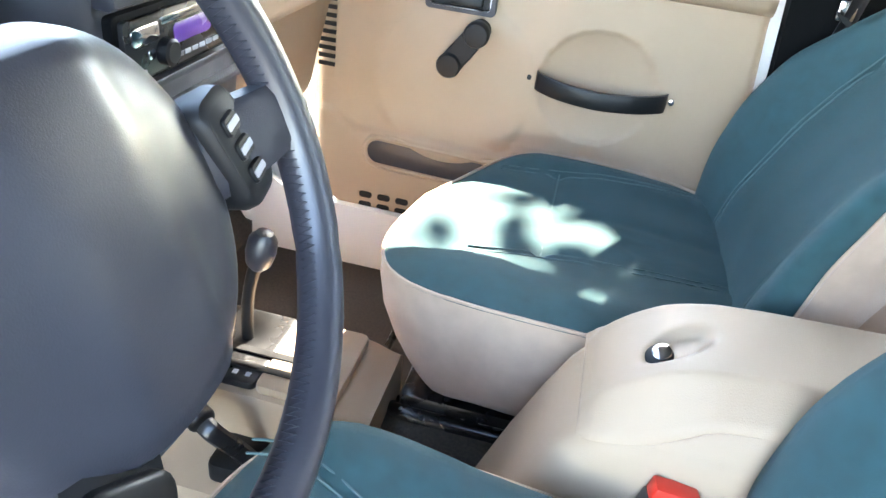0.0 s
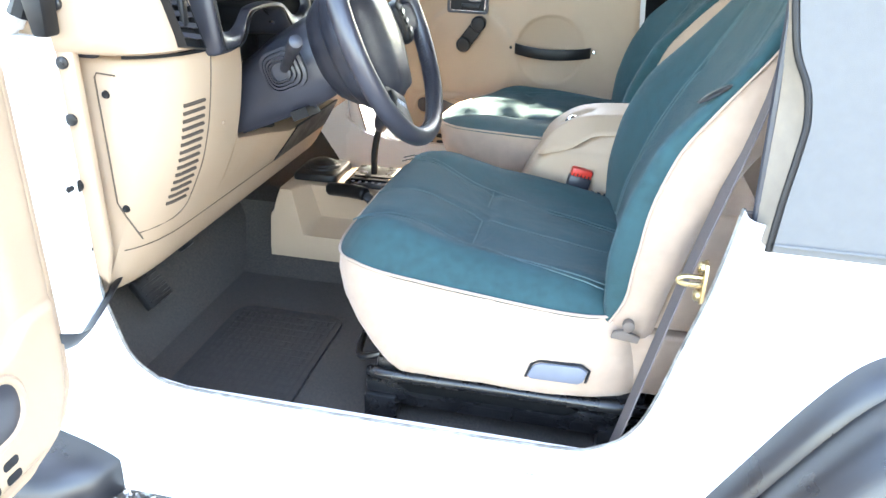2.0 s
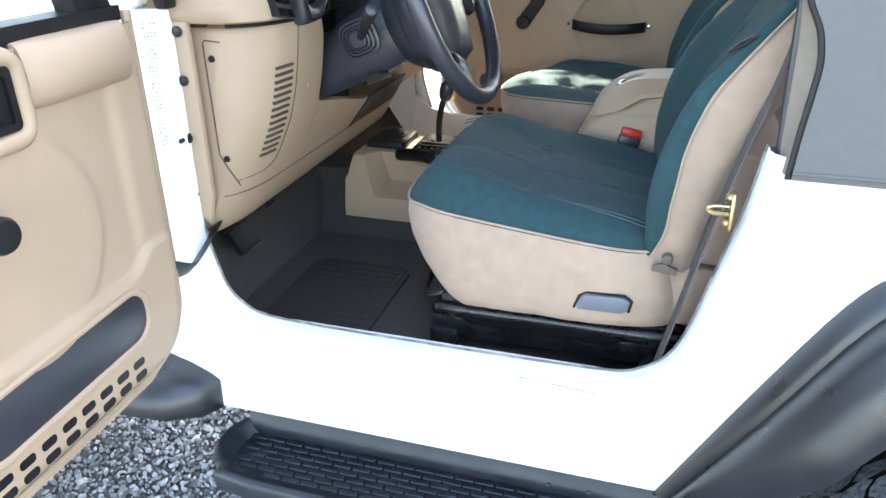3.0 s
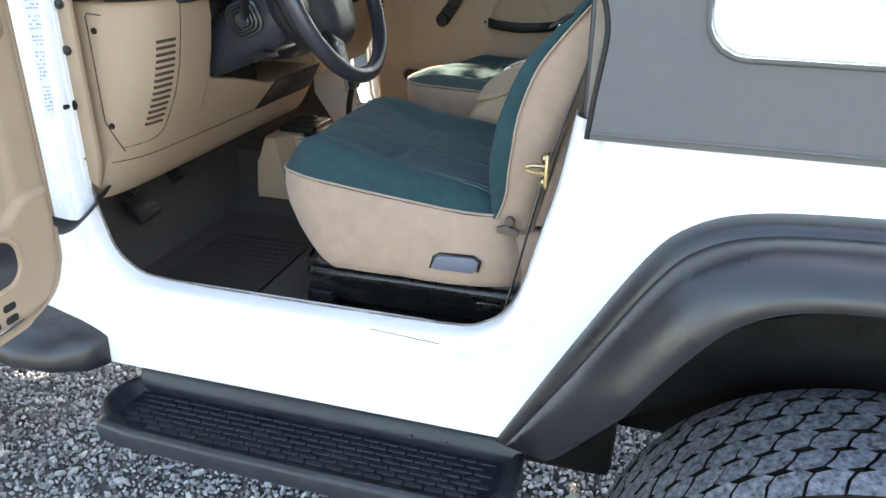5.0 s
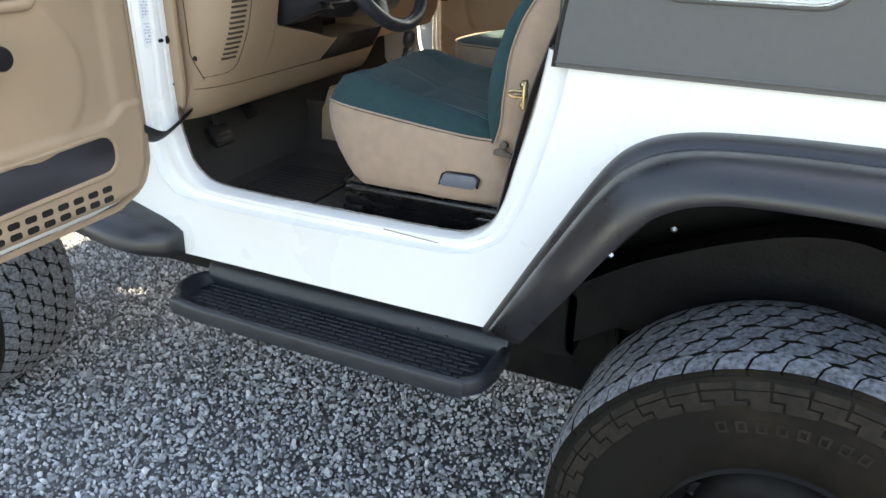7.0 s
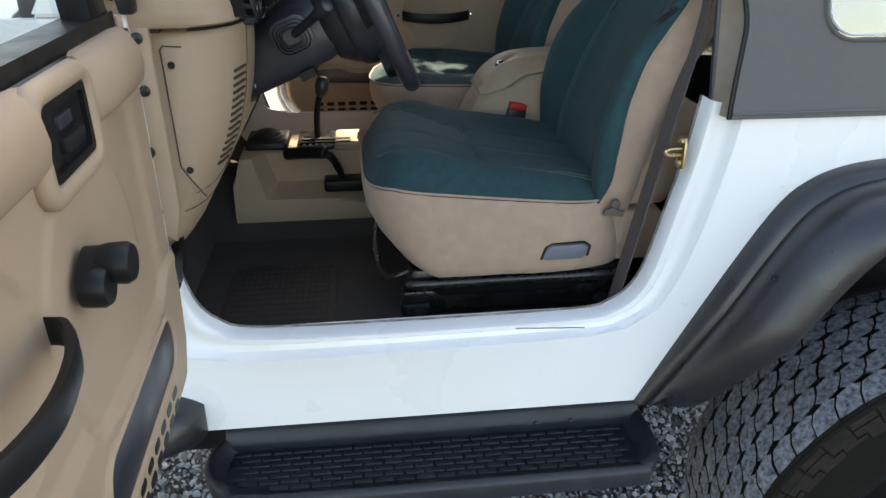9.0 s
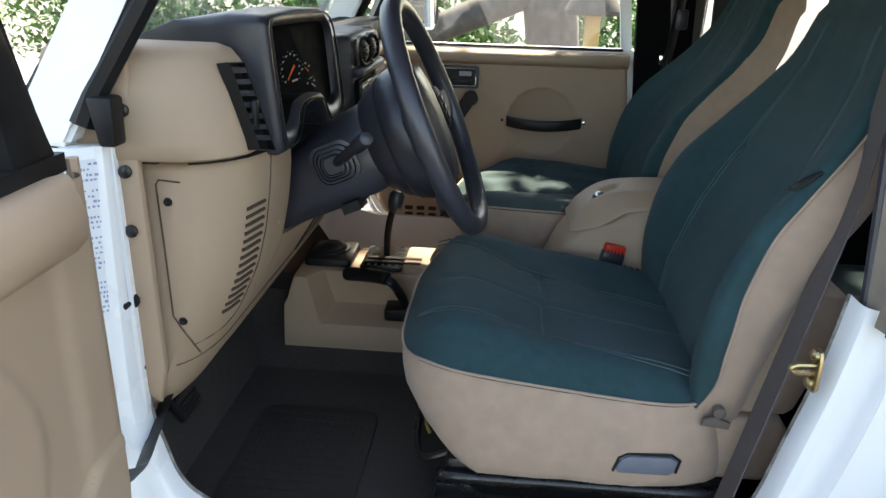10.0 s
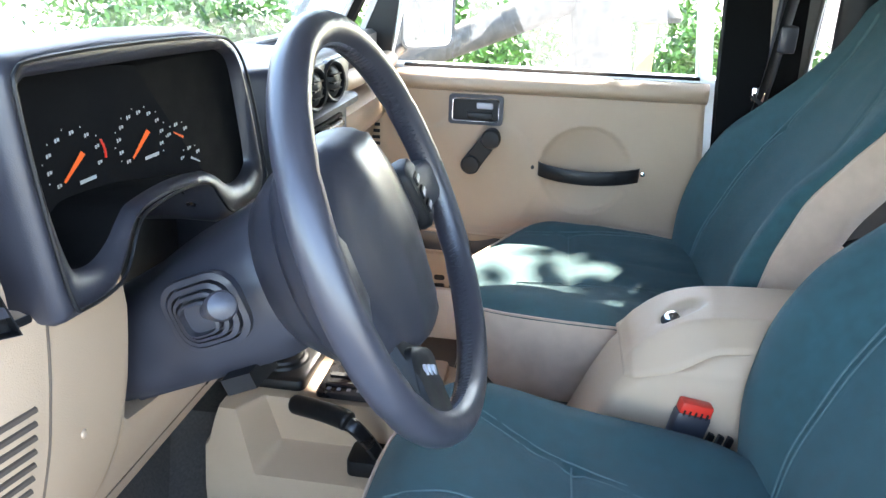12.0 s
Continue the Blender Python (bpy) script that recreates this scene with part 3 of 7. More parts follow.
            for a, c in cell:
                for row, kk in ((lo, -0.002), (hi, h)):
                    rr = table([(0.0, 0.397), (0.06, 0.396), (0.11, 0.393), (0.128, 0.384)], abs(c)) + kk
                    row.append(bm.verts.new(C + Vector((math.sin(a) * rr, c, math.cos(a) * rr))))
            bm.faces.new(hi)
            for q in range(8):
                bm.faces.new((lo[q], lo[(q + 1) % 8], hi[(q + 1) % 8], hi[q])).material_index = 1
        phase += sk + 0.12 * da
    tread = tagged(part("tread", bm, TREAD, W, "dusty grey tread blocks", smooth=30), kind="stuff")
    tread.data.materials.append(RUBBER)
    bm = bmesh.new()
    lathe(bm, [(0.198, -0.100), (0.203, -0.118), (0.196, -0.124), (0.188, -0.112), (0.180, -0.06), (0.172, -0.035), (0.150, -0.028), (0.135, -0.046), (0.105, -0.064), (0.085, -0.068), (0.046, -0.066), (0.042, -0.058), (0.040, -0.03)], C, (0, 1, 0), 48, cap=False)
    part("rim", bm, RIM, W, "black painted steel rim", smooth=30)
    for k in range(8):
        a = 2 * math.pi * (k + 0.5) / 8
        bm = bmesh.new()
        lathe(bm, [(0.019, 0.0), (0.017, -0.004), (0.006, 0.004)], C + Vector((math.sin(a) * 0.142, -0.040, math.cos(a) * 0.142)), (math.sin(a) * 0.5, 1, math.cos(a) * 0.5), 14)
        part("rim_hole", bm, BLACK, W)
    for k in range(5):
        a = radians(4 + 72 * k)
        at = C + Vector((math.sin(a) * 0.0572, -0.066, math.cos(a) * 0.0572))
        bm = bmesh.new()
        lathe(bm, [(0.0115, 0.004), (0.0115, -0.012), (0.009, -0.016), (0.009, -0.020), (0.004, -0.024)], at, (0, 1, 0), 6)
        part("lug_nut", bm, CHROME, W, "chrome lug nut", smooth=20)
    bm = bmesh.new()
    lathe(bm, [(0.036, -0.05), (0.036, -0.072), (0.030, -0.078), (0.010, -0.080)], C, (0, 1, 0), 24)
    part("hub_cap", bm, BLACK, W)
    copy_thing(W, pose(-1.785, -0.01, 0.40, 0, 31, 3))
    copy_thing(W, pose(-1.785, 1.41, 0.40, 0, 12, 180))
    copy_thing(W, pose(0.588, 1.41, 0.40, 0, 77, 180))


build_wheel()


# ---- side step ----
def build_step():
    S = thing("side_step", (-0.38, 0.0, 0.538), "black moulded plastic side step under the door sill", "side step")
    top = [(-0.772, 0.062), (-0.795, 0.03), (-0.800, -0.01), (-0.790, -0.045), (-0.760, -0.078), (-0.690, -0.108), (-0.06, -0.110), (-0.005, -0.103), (0.028, -0.072), (0.040, -0.03), (0.042, 0.01), (0.040, 0.062)]
    top = [(p.x, p.y) for p in smooth_line([(x, y, 0) for x, y in top], 3)]

    def ring(k, z):
        cx = -0.38
        return [Vector((cx + (x - cx) * (1 - k / 0.42), y * (1 - k / 0.108) if y < 0 else y, z)) for x, y in top]
    bm = bmesh.new()
    # outer wall, over the rounded lip and down to the sunk tread
    loft(bm, [ring(0.014, 0.538), ring(0.002, 0.546), ring(-0.001, 0.578), ring(0.003, 0.585), ring(0.010, 0.587), ring(0.016, 0.584), ring(0.022, 0.575), ring(0.036, 0.558)])
    part("tray", bm, STEP, S, smooth=50)
    bm = bmesh.new()
    prism(bm, [(0.048, 0.552), (0.046, 0.572), (0.049, 0.580), (0.058, 0.598), (0.066, 0.606), (0.110, 0.612), (0.110, 0.552)], "x", -0.772, 0.036, 0.004)
    part("back_rail", bm, STEP, S, smooth=40)
    for k in range(7):
        y = -0.054 + k * 0.0155
        for i in range(20):
            x = -0.742 + i * 0.0378 + (0.0189 if k % 2 else 0)
            if x > -0.010 or (k == 0 and x < -0.70):
                continue
            bm = bmesh.new()
            box(bm, x - 0.0165, x + 0.0165, y - 0.0055, y + 0.0055, 0.556, 0.5612, 0.0015, 1)
            part("grip_pad", bm, STEP, S)
    for x in (-0.175, -0.105):
        bm = bmesh.new()
        lathe(bm, [(0.004, 0), (0.0035, 0.003), (0.001, 0.004)], (x, 0.047, 0.578), (0, -1, 0.6), 12)
        part("bolt", bm, STEEL_BLACK, S)
    for x in (-0.66, -0.12):
        bm = bmesh.new()
        prism(bm, [(0.0, 0.520), (0.3, 0.50), (0.3, 0.54), (0.0, 0.540)], "x", x - 0.03, x + 0.03)
        part("bracket", bm, UNDER, S)


build_step()


# ---- soft top ----
def build_soft_top():
    T = thing("soft_top", (0.5, 0.7, 1.2), "dark grey fabric soft top with clear vinyl windows", "soft top")
    for left in (True, False):
        put0 = side_of(left)
        put = lambda x, z, y=0.0: put0((x, 0.013 + 0.13 * (z - 1.2) + y, z))
        edge = [(0.100, 1.190), (0.104, 1.245), (0.110, 1.300), (0.112, 1.335), (0.105, 1.370), (0.090, 1.400), (0.082, 1.43), (0.074, 1.48), (0.066, 1.60), (0.06, 1.72)]
        edge = [(p.x, p.z) for p in smooth_line([(x, 0, z) for x, z in edge], 4)]
        bm = bmesh.new()

        def sheet(outline):
            a, b = [bm.verts.new(put(x, z)) for x, z in outline], [bm.verts.new(put(x, z, 0.004)) for x, z in outline]
            bm.faces.new(a)
            bm.faces.new(b[::-1])
            n = len(a)
            for i in range(n):
                bm.faces.new((a[i], a[(i + 1) % n], b[(i + 1) % n], b[i]))
        xs = 0.215 if left else 0.150
        sheet(edge + [(xs, 1.72), (xs, 1.189)])
        part("front_panel", bm, FABRIC, T, smooth=30)
        holes = []
        for (cx0, cx1), (wx0, wx1) in (((xs, 0.565), (xs + 0.017, 0.535)), ((0.565, 1.0), (0.600, 0.92))):
            win = rounded(wx0, wx1, 1.308, 1.64, 0.055)
            outer = []
            for c, (ex, ez) in enumerate(((cx1, 1.72), (cx0, 1.72), (cx0, 1.189), (cx1, 1.189))):
                for k in range(6):
                    x, z = win[c * 6 + k]
                    side = k < 2 if c % 2 == 0 else k > 3
                    flat = k > 3 if c % 2 == 0 else k < 2
                    outer.append((ex, z) if side else (x, ez) if flat else (ex, ez))
            bm = bmesh.new()
            loft(bm, [[put(x, z) for x, z in outer], [put(x, z) for x, z in win], [put(x, z, 0.004) for x, z in win]], cap=False)
            part("window_panel", bm, FABRIC, T, smooth=30)
            holes.append(win)
        bm = bmesh.new()
        sheet([(1.0, 1.189), (1.0, 1.72), (1.06, 1.72), (1.082, 1.189)])
        part("rear_panel", bm, FABRIC, T, smooth=30)
        for win in holes:
            bm = bmesh.new()
            bm.faces.new([bm.verts.new(put(x, z, 0.002)) for x, z in win])
            w = part("side_window", bm, VINYL, T, "cloudy clear vinyl window")
            w.visible_shadow = False
            bm = bmesh.new()
            tube(bm, [put(x, z, -0.001) for x, z in win], 0.006, 6, loop=True, flat=0.5)
            part("window_welt", bm, FABRIC, T)
            bm = bmesh.new()
            cx = sum(p[0] for p in win) / len(win)
            tube(bm, [put(cx + (x - cx) * 0.96, 1.474 + (z - 1.474) * 0.955, -0.001) for x, z in win], 0.003, 5, loop=True, flat=0.5)
            part("window_seam", bm, LABEL, T, "pale stitched window seam")
        bm = bmesh.new()
        tube(bm, [put(x - 0.004, z, 0.002) for x, z in edge], 0.0045, 8, flat=0.8)
        part("edge_seal", bm, BLACK, T, "black rubber edge seal")
        bm = bmesh.new()
        loft(bm, [[put(x - 0.002, z, 0.006) for x, z in edge], [put(x - 0.006, z, 0.024) for x, z in edge], [put(0.088 - 0.03 * (z - 1.2), z, 0.050) for x, z in edge]], closed=False)
        part("door_surround", bm, LINING, T, "beige fabric door surround")
        bm = bmesh.new()
        tube(bm, [put(0.090 - 0.03 * (z - 1.2), z, 0.052) for x, z in edge], 0.006, 8)
        part("surround_bar", bm, DARK, T)
        bm = bmesh.new()
        tube(bm, smooth_line([put(0.10, 1.199, -0.003), put(0.5, 1.199, -0.003), put(1.08, 1.194, -0.003)], 4), 0.0022, 6)
        part("bottom_hem", bm, FABRIC, T)
    bm = bmesh.new()
    prof = [(0.085, 1.715), (0.12, 1.78), (0.25, 1.815), (0.70, 1.83), (1.15, 1.815), (1.28, 1.78), (1.315, 1.715)]
    prof = prof + [(y, z - 0.006) for y, z in prof[::-1]]
    prism(bm, prof, "x", -0.63, 1.065)
    part("roof", bm, FABRIC, T)
    # strips added out of view to block sun between roof and doors
    for y0, y1 in ((0.0, 0.10), (1.30, 1.40)):
        bm = bmesh.new()
        box(bm, -0.66, 0.06, y0, y1, 1.716, 1.732, 0.004)
        part("side_rail", bm, FABRIC, T)
    bm = bmesh.new()
    win = rounded(0.35, 1.05, 1.32, 1.64, 0.05)
    outer = [(0.70 + (y - 0.70) * 1.86, 1.474 + (z - 1.474) * 1.66) for y, z in win]
    loft(bm, [[Vector((1.072, y, z)) for y, z in outer], [Vector((1.072, y, z)) for y, z in win]], cap=False)
    part("rear_curtain", bm, FABRIC, T)
    bm = bmesh.new()
    bm.faces.new([bm.verts.new((1.074, y, z)) for y, z in win])
    part("rear_window", bm, VINYL, T).visible_shadow = False


build_soft_top()


# ---- windshield ----
def build_windshield():
    G = thing("windshield", (-0.85, 0.7, 1.36), "white-framed windshield with black seals", "windshield")
    lo, hi = -0.885, -0.64
    for left in (True, False):
        put = side_of(left)
        lo, hi = (-0.885, -0.64) if left else (-0.853, -0.612)
        bm = bmesh.new()
        loft(bm, [[put(p) for p in ((lo - 0.05, 0.03, 1.36), (lo + 0.03, 0.03, 1.36), (lo + 0.03, 0.085, 1.36), (lo - 0.05, 0.085, 1.36))],
                  [put(p) for p in ((hi - 0.05, 0.09, 1.79), (hi + 0.02, 0.09, 1.79), (hi + 0.02, 0.14, 1.79), (hi - 0.05, 0.14, 1.79))]])
        bmesh.ops.bevel(bm, geom=list(bm.edges), offset=0.006, segments=2, affect="EDGES")
        part("post", bm, PAINT, G, "white windshield post")
        bm = bmesh.new()
        tube(bm, [put(p) for p in ((lo + 0.046, 0.045, 1.385), (lo + 0.060, 0.052, 1.42), (hi + 0.035, 0.11, 1.78))], 0.016, 8)
        part("post_seal", bm, BLACK, G, "black rubber door seal")
        bm = bmesh.new()
        box(bm, lo + 0.060, lo + 0.092, 0.030, 0.060, 1.362, 1.420, 0.005)
        for v in bm.verts:
            f = (1.42 - v.co.z) / 0.058
            v.co.x = lo + 0.076 + (v.co.x - lo - 0.076) * (1 - 0.4 * f) + 0.004 * f
            v.co = put(v.co)
        part("hinge_block", bm, BLACK, G, "black hinge block")
        bm = bmesh.new()
        tube(bm, [put(p) for p in ((lo - 0.050, 0.088, 1.40), (hi - 0.050, 0.143, 1.78))], 0.008, 8)
        part("glass_seal", bm, BLACK, G, "black glass seal")
    lo, hi = -0.885, -0.64
    bm = bmesh.new()
    box(bm, hi - 0.05, hi + 0.02, 0.09, 1.31, 1.76, 1.81, 0.01)
    part("header", bm, PAINT, G)
    bm = bmesh.new()
    bm.faces.new([bm.verts.new(p) for p in ((lo - 0.01, 0.06, 1.37), (lo - 0.01, 1.34, 1.37), (hi - 0.02, 1.29, 1.78), (hi - 0.02, 0.11, 1.78))])
    part("glass", bm, GLASS, G).visible_shadow = False
    bm = bmesh.new()
    box(bm, lo - 0.02, lo + 0.038, 0.06, 1.34, 1.402, 1.432, 0.006)
    part("lower_rail", bm, BLACK, G)


build_windshield()


# ---- doors ----
def door_map(left):
    """Door space: u from the hinge edge back, d outward through the door, z up."""
    if left:
        return lambda u, d, z: Vector((-0.775 - d + 0.02 * u, -0.085 - u, z))
    return lambda u, d, z: Vector((-0.75 + u, 1.350 + d, z))


def build_door(left):
    P = door_map(left)
    who = "driver's" if left else "passenger's"
    state = "open" if left else "closed"
    D = new("door")
    D.location = P(0.38, 0.05, 0.86)
    D.parent = CAR
    D.matrix_parent_inverse = Matrix.Translation(-CAR.location)
    D["label"] = f"{state} {who} door with a tan moulded inner panel"

    def slab(outline, d0, d1, name, material, r=0.0, label="", seg=2, smooth=38):
        bm = bmesh.new()
        lo, hi = [bm.verts.new(P(u, d0, z)) for u, z in outline], [bm.verts.new(P(u, d1, z)) for u, z in outline]
        n = len(lo)
        fs = [bm.faces.new(lo), bm.faces.new(hi[::-1])]
        for i in range(n):
            bm.faces.new((lo[i], lo[(i + 1) % n], hi[(i + 1) % n], hi[i]))
        if r:
            bmesh.ops.recalc_face_normals(bm, faces=bm.faces)
            bmesh.ops.bevel(bm, geom=list(set(fs[0].edges)), offset=r, segments=seg, profile=0.5, affect="EDGES")
        return part(name, bm, material, D, label, smooth)
    outer = [(-0.01, 1.375), (-0.01, 0.97), (0.0, 0.90), (0.025, 0.862), (0.07, 0.840), (0.14, 0.832), (0.62, 0.834), (0.69, 0.852), (0.735, 0.90), (0.752, 0.98), (0.765, 1.10), (0.775, 1.20), (0.765, 1.30), (0.758, 1.375)]
    if left:
        outer = [(u - 0.008, z) if u < 0.03 else (u, z) for u, z in outer]
    slab(outer, 0.020, 0.075, "shell", PAINT, 0.008, "white painted door shell")
    panel = [(0.012, 1.362), (0.012, 0.985), (0.02, 0.915), (0.045, 0.872), (0.09, 0.853), (0.14, 0.848), (0.60, 0.850), (0.665, 0.868), (0.708, 0.915), (0.724, 0.985), (0.736, 1.10), (0.748, 1.20), (0.738, 1.30), (0.735, 1.362)]
    if left:
        panel = [(-0.014, 1.362), (-0.014, 0.985), (-0.003, 0.915), (0.026, 0.872)] + panel[4:]

    def span(z):
        hit = []
        n = len(panel)
        for k in range(n):
            (ua, za), (ub, zb) = panel[k], panel[(k + 1) % n]
            if min(za, zb) <= z <= max(za, zb) and za != zb:
                hit.append(ua + (ub - ua) * (z - za) / (zb - za))
        return min(hit), max(hit)
    step = lambda x, w: 0.0 if x < -w else 1.0 if x > w else 0.5 + 0.5 * math.sin(x / w * math.pi / 2)

    def relief(u, z):
        d = 0.0
        r = math.hypot(u - 0.505, z - 1.168)
        if r < 0.0945:
            d += 0.0135 * (1 - (r / 0.0945) ** 2) + 0.005
        r = math.hypot(u - 0.265, z - 1.135)
        d -= 0.004 * step(0.142 - r, 0.008) * (1 - step(u - 0.40, 0.02))
        seam = 1.042 if u > 0.385 else 1.042 - 0.020 * step(0.385 - u, 0.025) if u > 0.10 else 1.022 + 0.03 * step(0.07 - u, 0.03)
        d -= 0.011 * step(seam - z, 0.006)
        d -= 0.006 * step(0.062 - u, 0.012) * step(z - 1.05, 0.02)
        return d
    NZ, NU = 110, 130
    bm = bmesh.new()
    rings = []
    for k in range(NZ + 1):
        z = lerp(0.8485, 1.3615, k / NZ)
        u0, u1 = span(z)
        row = [P(u0, 0.019, z)]
        for q in range(NU + 1):
            u = lerp(u0, u1, q / NU)
            near = min(u - u0, u1 - u, z - 0.848, 1.38 - z)
            row.append(P(u, relief(u, z) * min(1, near / 0.02) + 0.012 * (1 - min(1, near / 0.012)) ** 2, z))
        row.append(P(u1, 0.019, z))
        rings.append(row)
    loft(bm, rings, closed=False)
    part("trim_panel", bm, TAN, D, "tan moulded trim panel", smooth=60)
    # padded upper roll, parted at the latch
    zr = 0.0 if left else 0.036
    for us in ((0.012, 0.03, 0.10, 0.17, 0.196), (0.332, 0.36, 0.5, 0.65, 0.72, 0.737)) if left else ((0.012, 0.03, 0.2, 0.4, 0.6, 0.72, 0.737),):
        bm = bmesh.new()
        rings = []
        for u in us:
            k = 0.45 if u in (us[0], us[-1]) else 1
            rings.append([P(u, d * k + 0.002, z) for d, z in ((0.0, 1.288 + zr), (-0.010, 1.292 + zr), (-0.022, 1.305 + zr * 0.8), (-0.026, 1.325 + zr * 0.5), (-0.023, 1.345 + zr * 0.2), (-0.014, 1.360), (0.0, 1.366), (0.012, 1.366), (0.012, 1.288 + zr))])
        loft(bm, rings)
        part("upper_roll", bm, TAN, D, smooth=60)
    # map pocket
    pocket = rounded(0.118, 0.42, 0.948, 1.003, 0.026) if not left else rounded(0.085, 0.40, 0.912, 0.996, 0.036)
    pocket = [(u, z + (0.018 - 0.05 * (u - 0.118)) * 0.6) for u, z in pocket]
    slab(pocket, -0.0125, 0.004, "pocket", DARK, 0.002, "dark open map pocket")
    bm = bmesh.new()
    tube(bm, [P(u, -0.011, z) for u, z in pocket], 0.006, 8, loop=True)
    part("pocket_rim", bm, TAN, D)
    # speaker slots in two rows
    for row, z in enumerate((0.893, 0.872)):
        for i in range(8):
            u = 0.125 + i * 0.036
            o = rounded(u - 0.0125, u + 0.0125, z - 0.0065, z + 0.0065, 0.005, 3)
            slab(o, -0.0115, 0.0, "slot", BLACK, 0.0)
    # latch bezel, window crank, grab strap
    zl = 0.027 if left else 0.0
    ua = 0.220 if left else 0.205
    zb, zt = (1.250, 1.322) if left else (1.257, 1.320)
    o, i = rounded(ua, ua + 0.117, zb + zl, zt + zl, 0.008), rounded(ua + 0.009, ua + 0.108, zb + 0.008 + zl, zt - 0.008 + zl, 0.006)
    bm = bmesh.new()
    loft(bm, [[P(u, d, z) for u, z in pts] for pts, d in ((o, 0.004), (o, -0.012), (i, -0.012), (i, -0.002))], cap=False)
    part("latch_bezel", bm, BLACK if left else DARK, D, "dark latch bezel")
    slab(i, -0.007, 0.0, "latch_pocket", BLACK)
    if not left:
        bm = bmesh.new()
        tube(bm, [P(u, -0.0125, z) for u, z in i], 0.0016, 6, loop=True)
        part("latch_trim", bm, CHROME, D, "thin bright trim line")
    if left:
        bm = bmesh.new()
        tube(bm, [P(u, -0.004, z) for u, z in rounded(ua - 0.012, ua + 0.129, 1.238 + zl, 1.330 + zl, 0.018)], 0.012, 8, loop=True)
        part("latch_scoop", bm, TAN, D, smooth=60)
    slab(rounded(0.245, 0.300, 1.268 + zl, 1.284 + zl, 0.004), -0.014, -0.002, "latch_lever", BLACK, 0.003)
    slab(rounded(0.265, 0.300, 1.291 + zl, 1.304 + zl, 0.003), -0.011, -0.002, "lock_slider", GREYBTN if not left else DARK, 0.002)
    a, b = ((0.302, 1.235), (0.259, 1.173)) if not left else ((0.3185, 1.191), (0.337, 1.176))
    bm = bmesh.new()
    d = Vector((b[0] - a[0], b[1] - a[1]))
    n = Vector((-d.y, d.x)).normalized() * 0.018
    ang = math.atan2(d.y, d.x)
    o = [(b[0] + 0.02 * math.cos(ang + k), b[1] + 0.02 * math.sin(ang + k)) for k in (radians(-90 + 20 * j) for j in range(10))]
    o += [(a[0] + 0.018 * math.cos(ang + k), a[1] + 0.018 * math.sin(ang + k)) for k in (radians(90 + 20 * j) for j in range(10))]
    lo, hi = [bm.verts.new(P(u, -0.012, z)) for u, z in o], [bm.verts.new(P(u, -0.030, z)) for u, z in o]
    bm.faces.new(hi)
    for j in range(len(o)):
        bm.faces.new((lo[j], lo[(j + 1) % len(o)], hi[(j + 1) % len(o)], hi[j]))
    bmesh.ops.bevel(bm, geom=[e for f in bm.faces if len(f.verts) > 4 for e in f.edges], offset=0.005, segments=2, affect="EDGES")
    crank = part("window_crank", bm, BLACK, D, "black window crank")
    out = P(0, -1, 0) - P(0, 0, 0)
    for (u, z), h in ((a, 0.055), (b, 0.036)):
        bm = bmesh.new()
        lathe(bm, [(0.015, 0.0), (0.017, 0.01), (0.0205, h - 0.03), (0.021, h - 0.014), (0.018, h - 0.009), (0.004, h - 0.008)], P(u, -0.010, z), out, 20)
        part("knob", bm, BLACK, D)
    bm = bmesh.new()
    path = smooth_line([P(0.405, -0.004, 1.170), P(0.412, -0.020, 1.170), P(0.45, -0.036, 1.166), P(0.51, -0.042, 1.163), P(0.57, -0.036, 1.166), P(0.612, -0.020, 1.170), P(0.62, -0.004, 1.170)], 4)
    wide = (P(0, 0, 1) - P(0, 0, 0))
    rings = []
    for j, p in enumerate(path):
        f = abs(j / (len(path) - 1) - 0.5) * 2
        h, t = 0.0145, 0.006
        o2 = out.normalized() * t
        rings.append([p + wide * h * s + o2 * q for s, q in ((-1, -0.6), (-1, 0.6), (-0.6, 1), (0.6, 1), (1, 0.6), (1, -0.6), (0.6, -1), (-0.6, -1))])
    loft(bm, rings)
    part("grab_strap", bm, BLACK, D, "black padded grab strap", smooth=50)
    for u in (0.392, 0.628):
        bm = bmesh.new()
        lathe(bm, [(0.0055, 0), (0.005, 0.003), (0.001, 0.004)], P(u, 0.0, 1.170), out, 12)
        part("screw", bm, CHROME if u > 0.5 else BLACK, D)
    # window frame and glass; the unseen top bar is deepened to block sun
    top = 1.74
    fr = [(-0.005 if left else -0.03, 1.36), (0.115, top), (0.70, top), (0.745, 1.36)]
    inn = [(0.066, 1.372), (0.134, top - 0.07), (0.680, top - 0.07), (0.715, 1.372)]
    sail = [(-0.004 if left else -0.022, 1.365), (0.067, 1.365), (0.101, 1.60), (0.086, 1.60)]
    bm = bmesh.new()
    loft(bm, [[P(u, dd, z) for u, z in pts] for pts, dd in ((fr, 0.02), (fr, 0.055), (inn, 0.050), (inn, 0.025))], cap=False, loop=True)
    part("window_surround", bm, BLACK if left else PAINT, D, "window surround with a top bar deepened to block sun", smooth=30)
    slab(sail, 0.016, 0.030, "sail_panel", BLACK, 0.003, "black corner panel")
    bm = bmesh.new()
    bm.faces.new([bm.verts.new(P(u, 0.037, z)) for u, z in inn])
    part("window_pane", bm, GLASS, D, "clear side window pane").visible_shadow = False
    bm = bmesh.new()
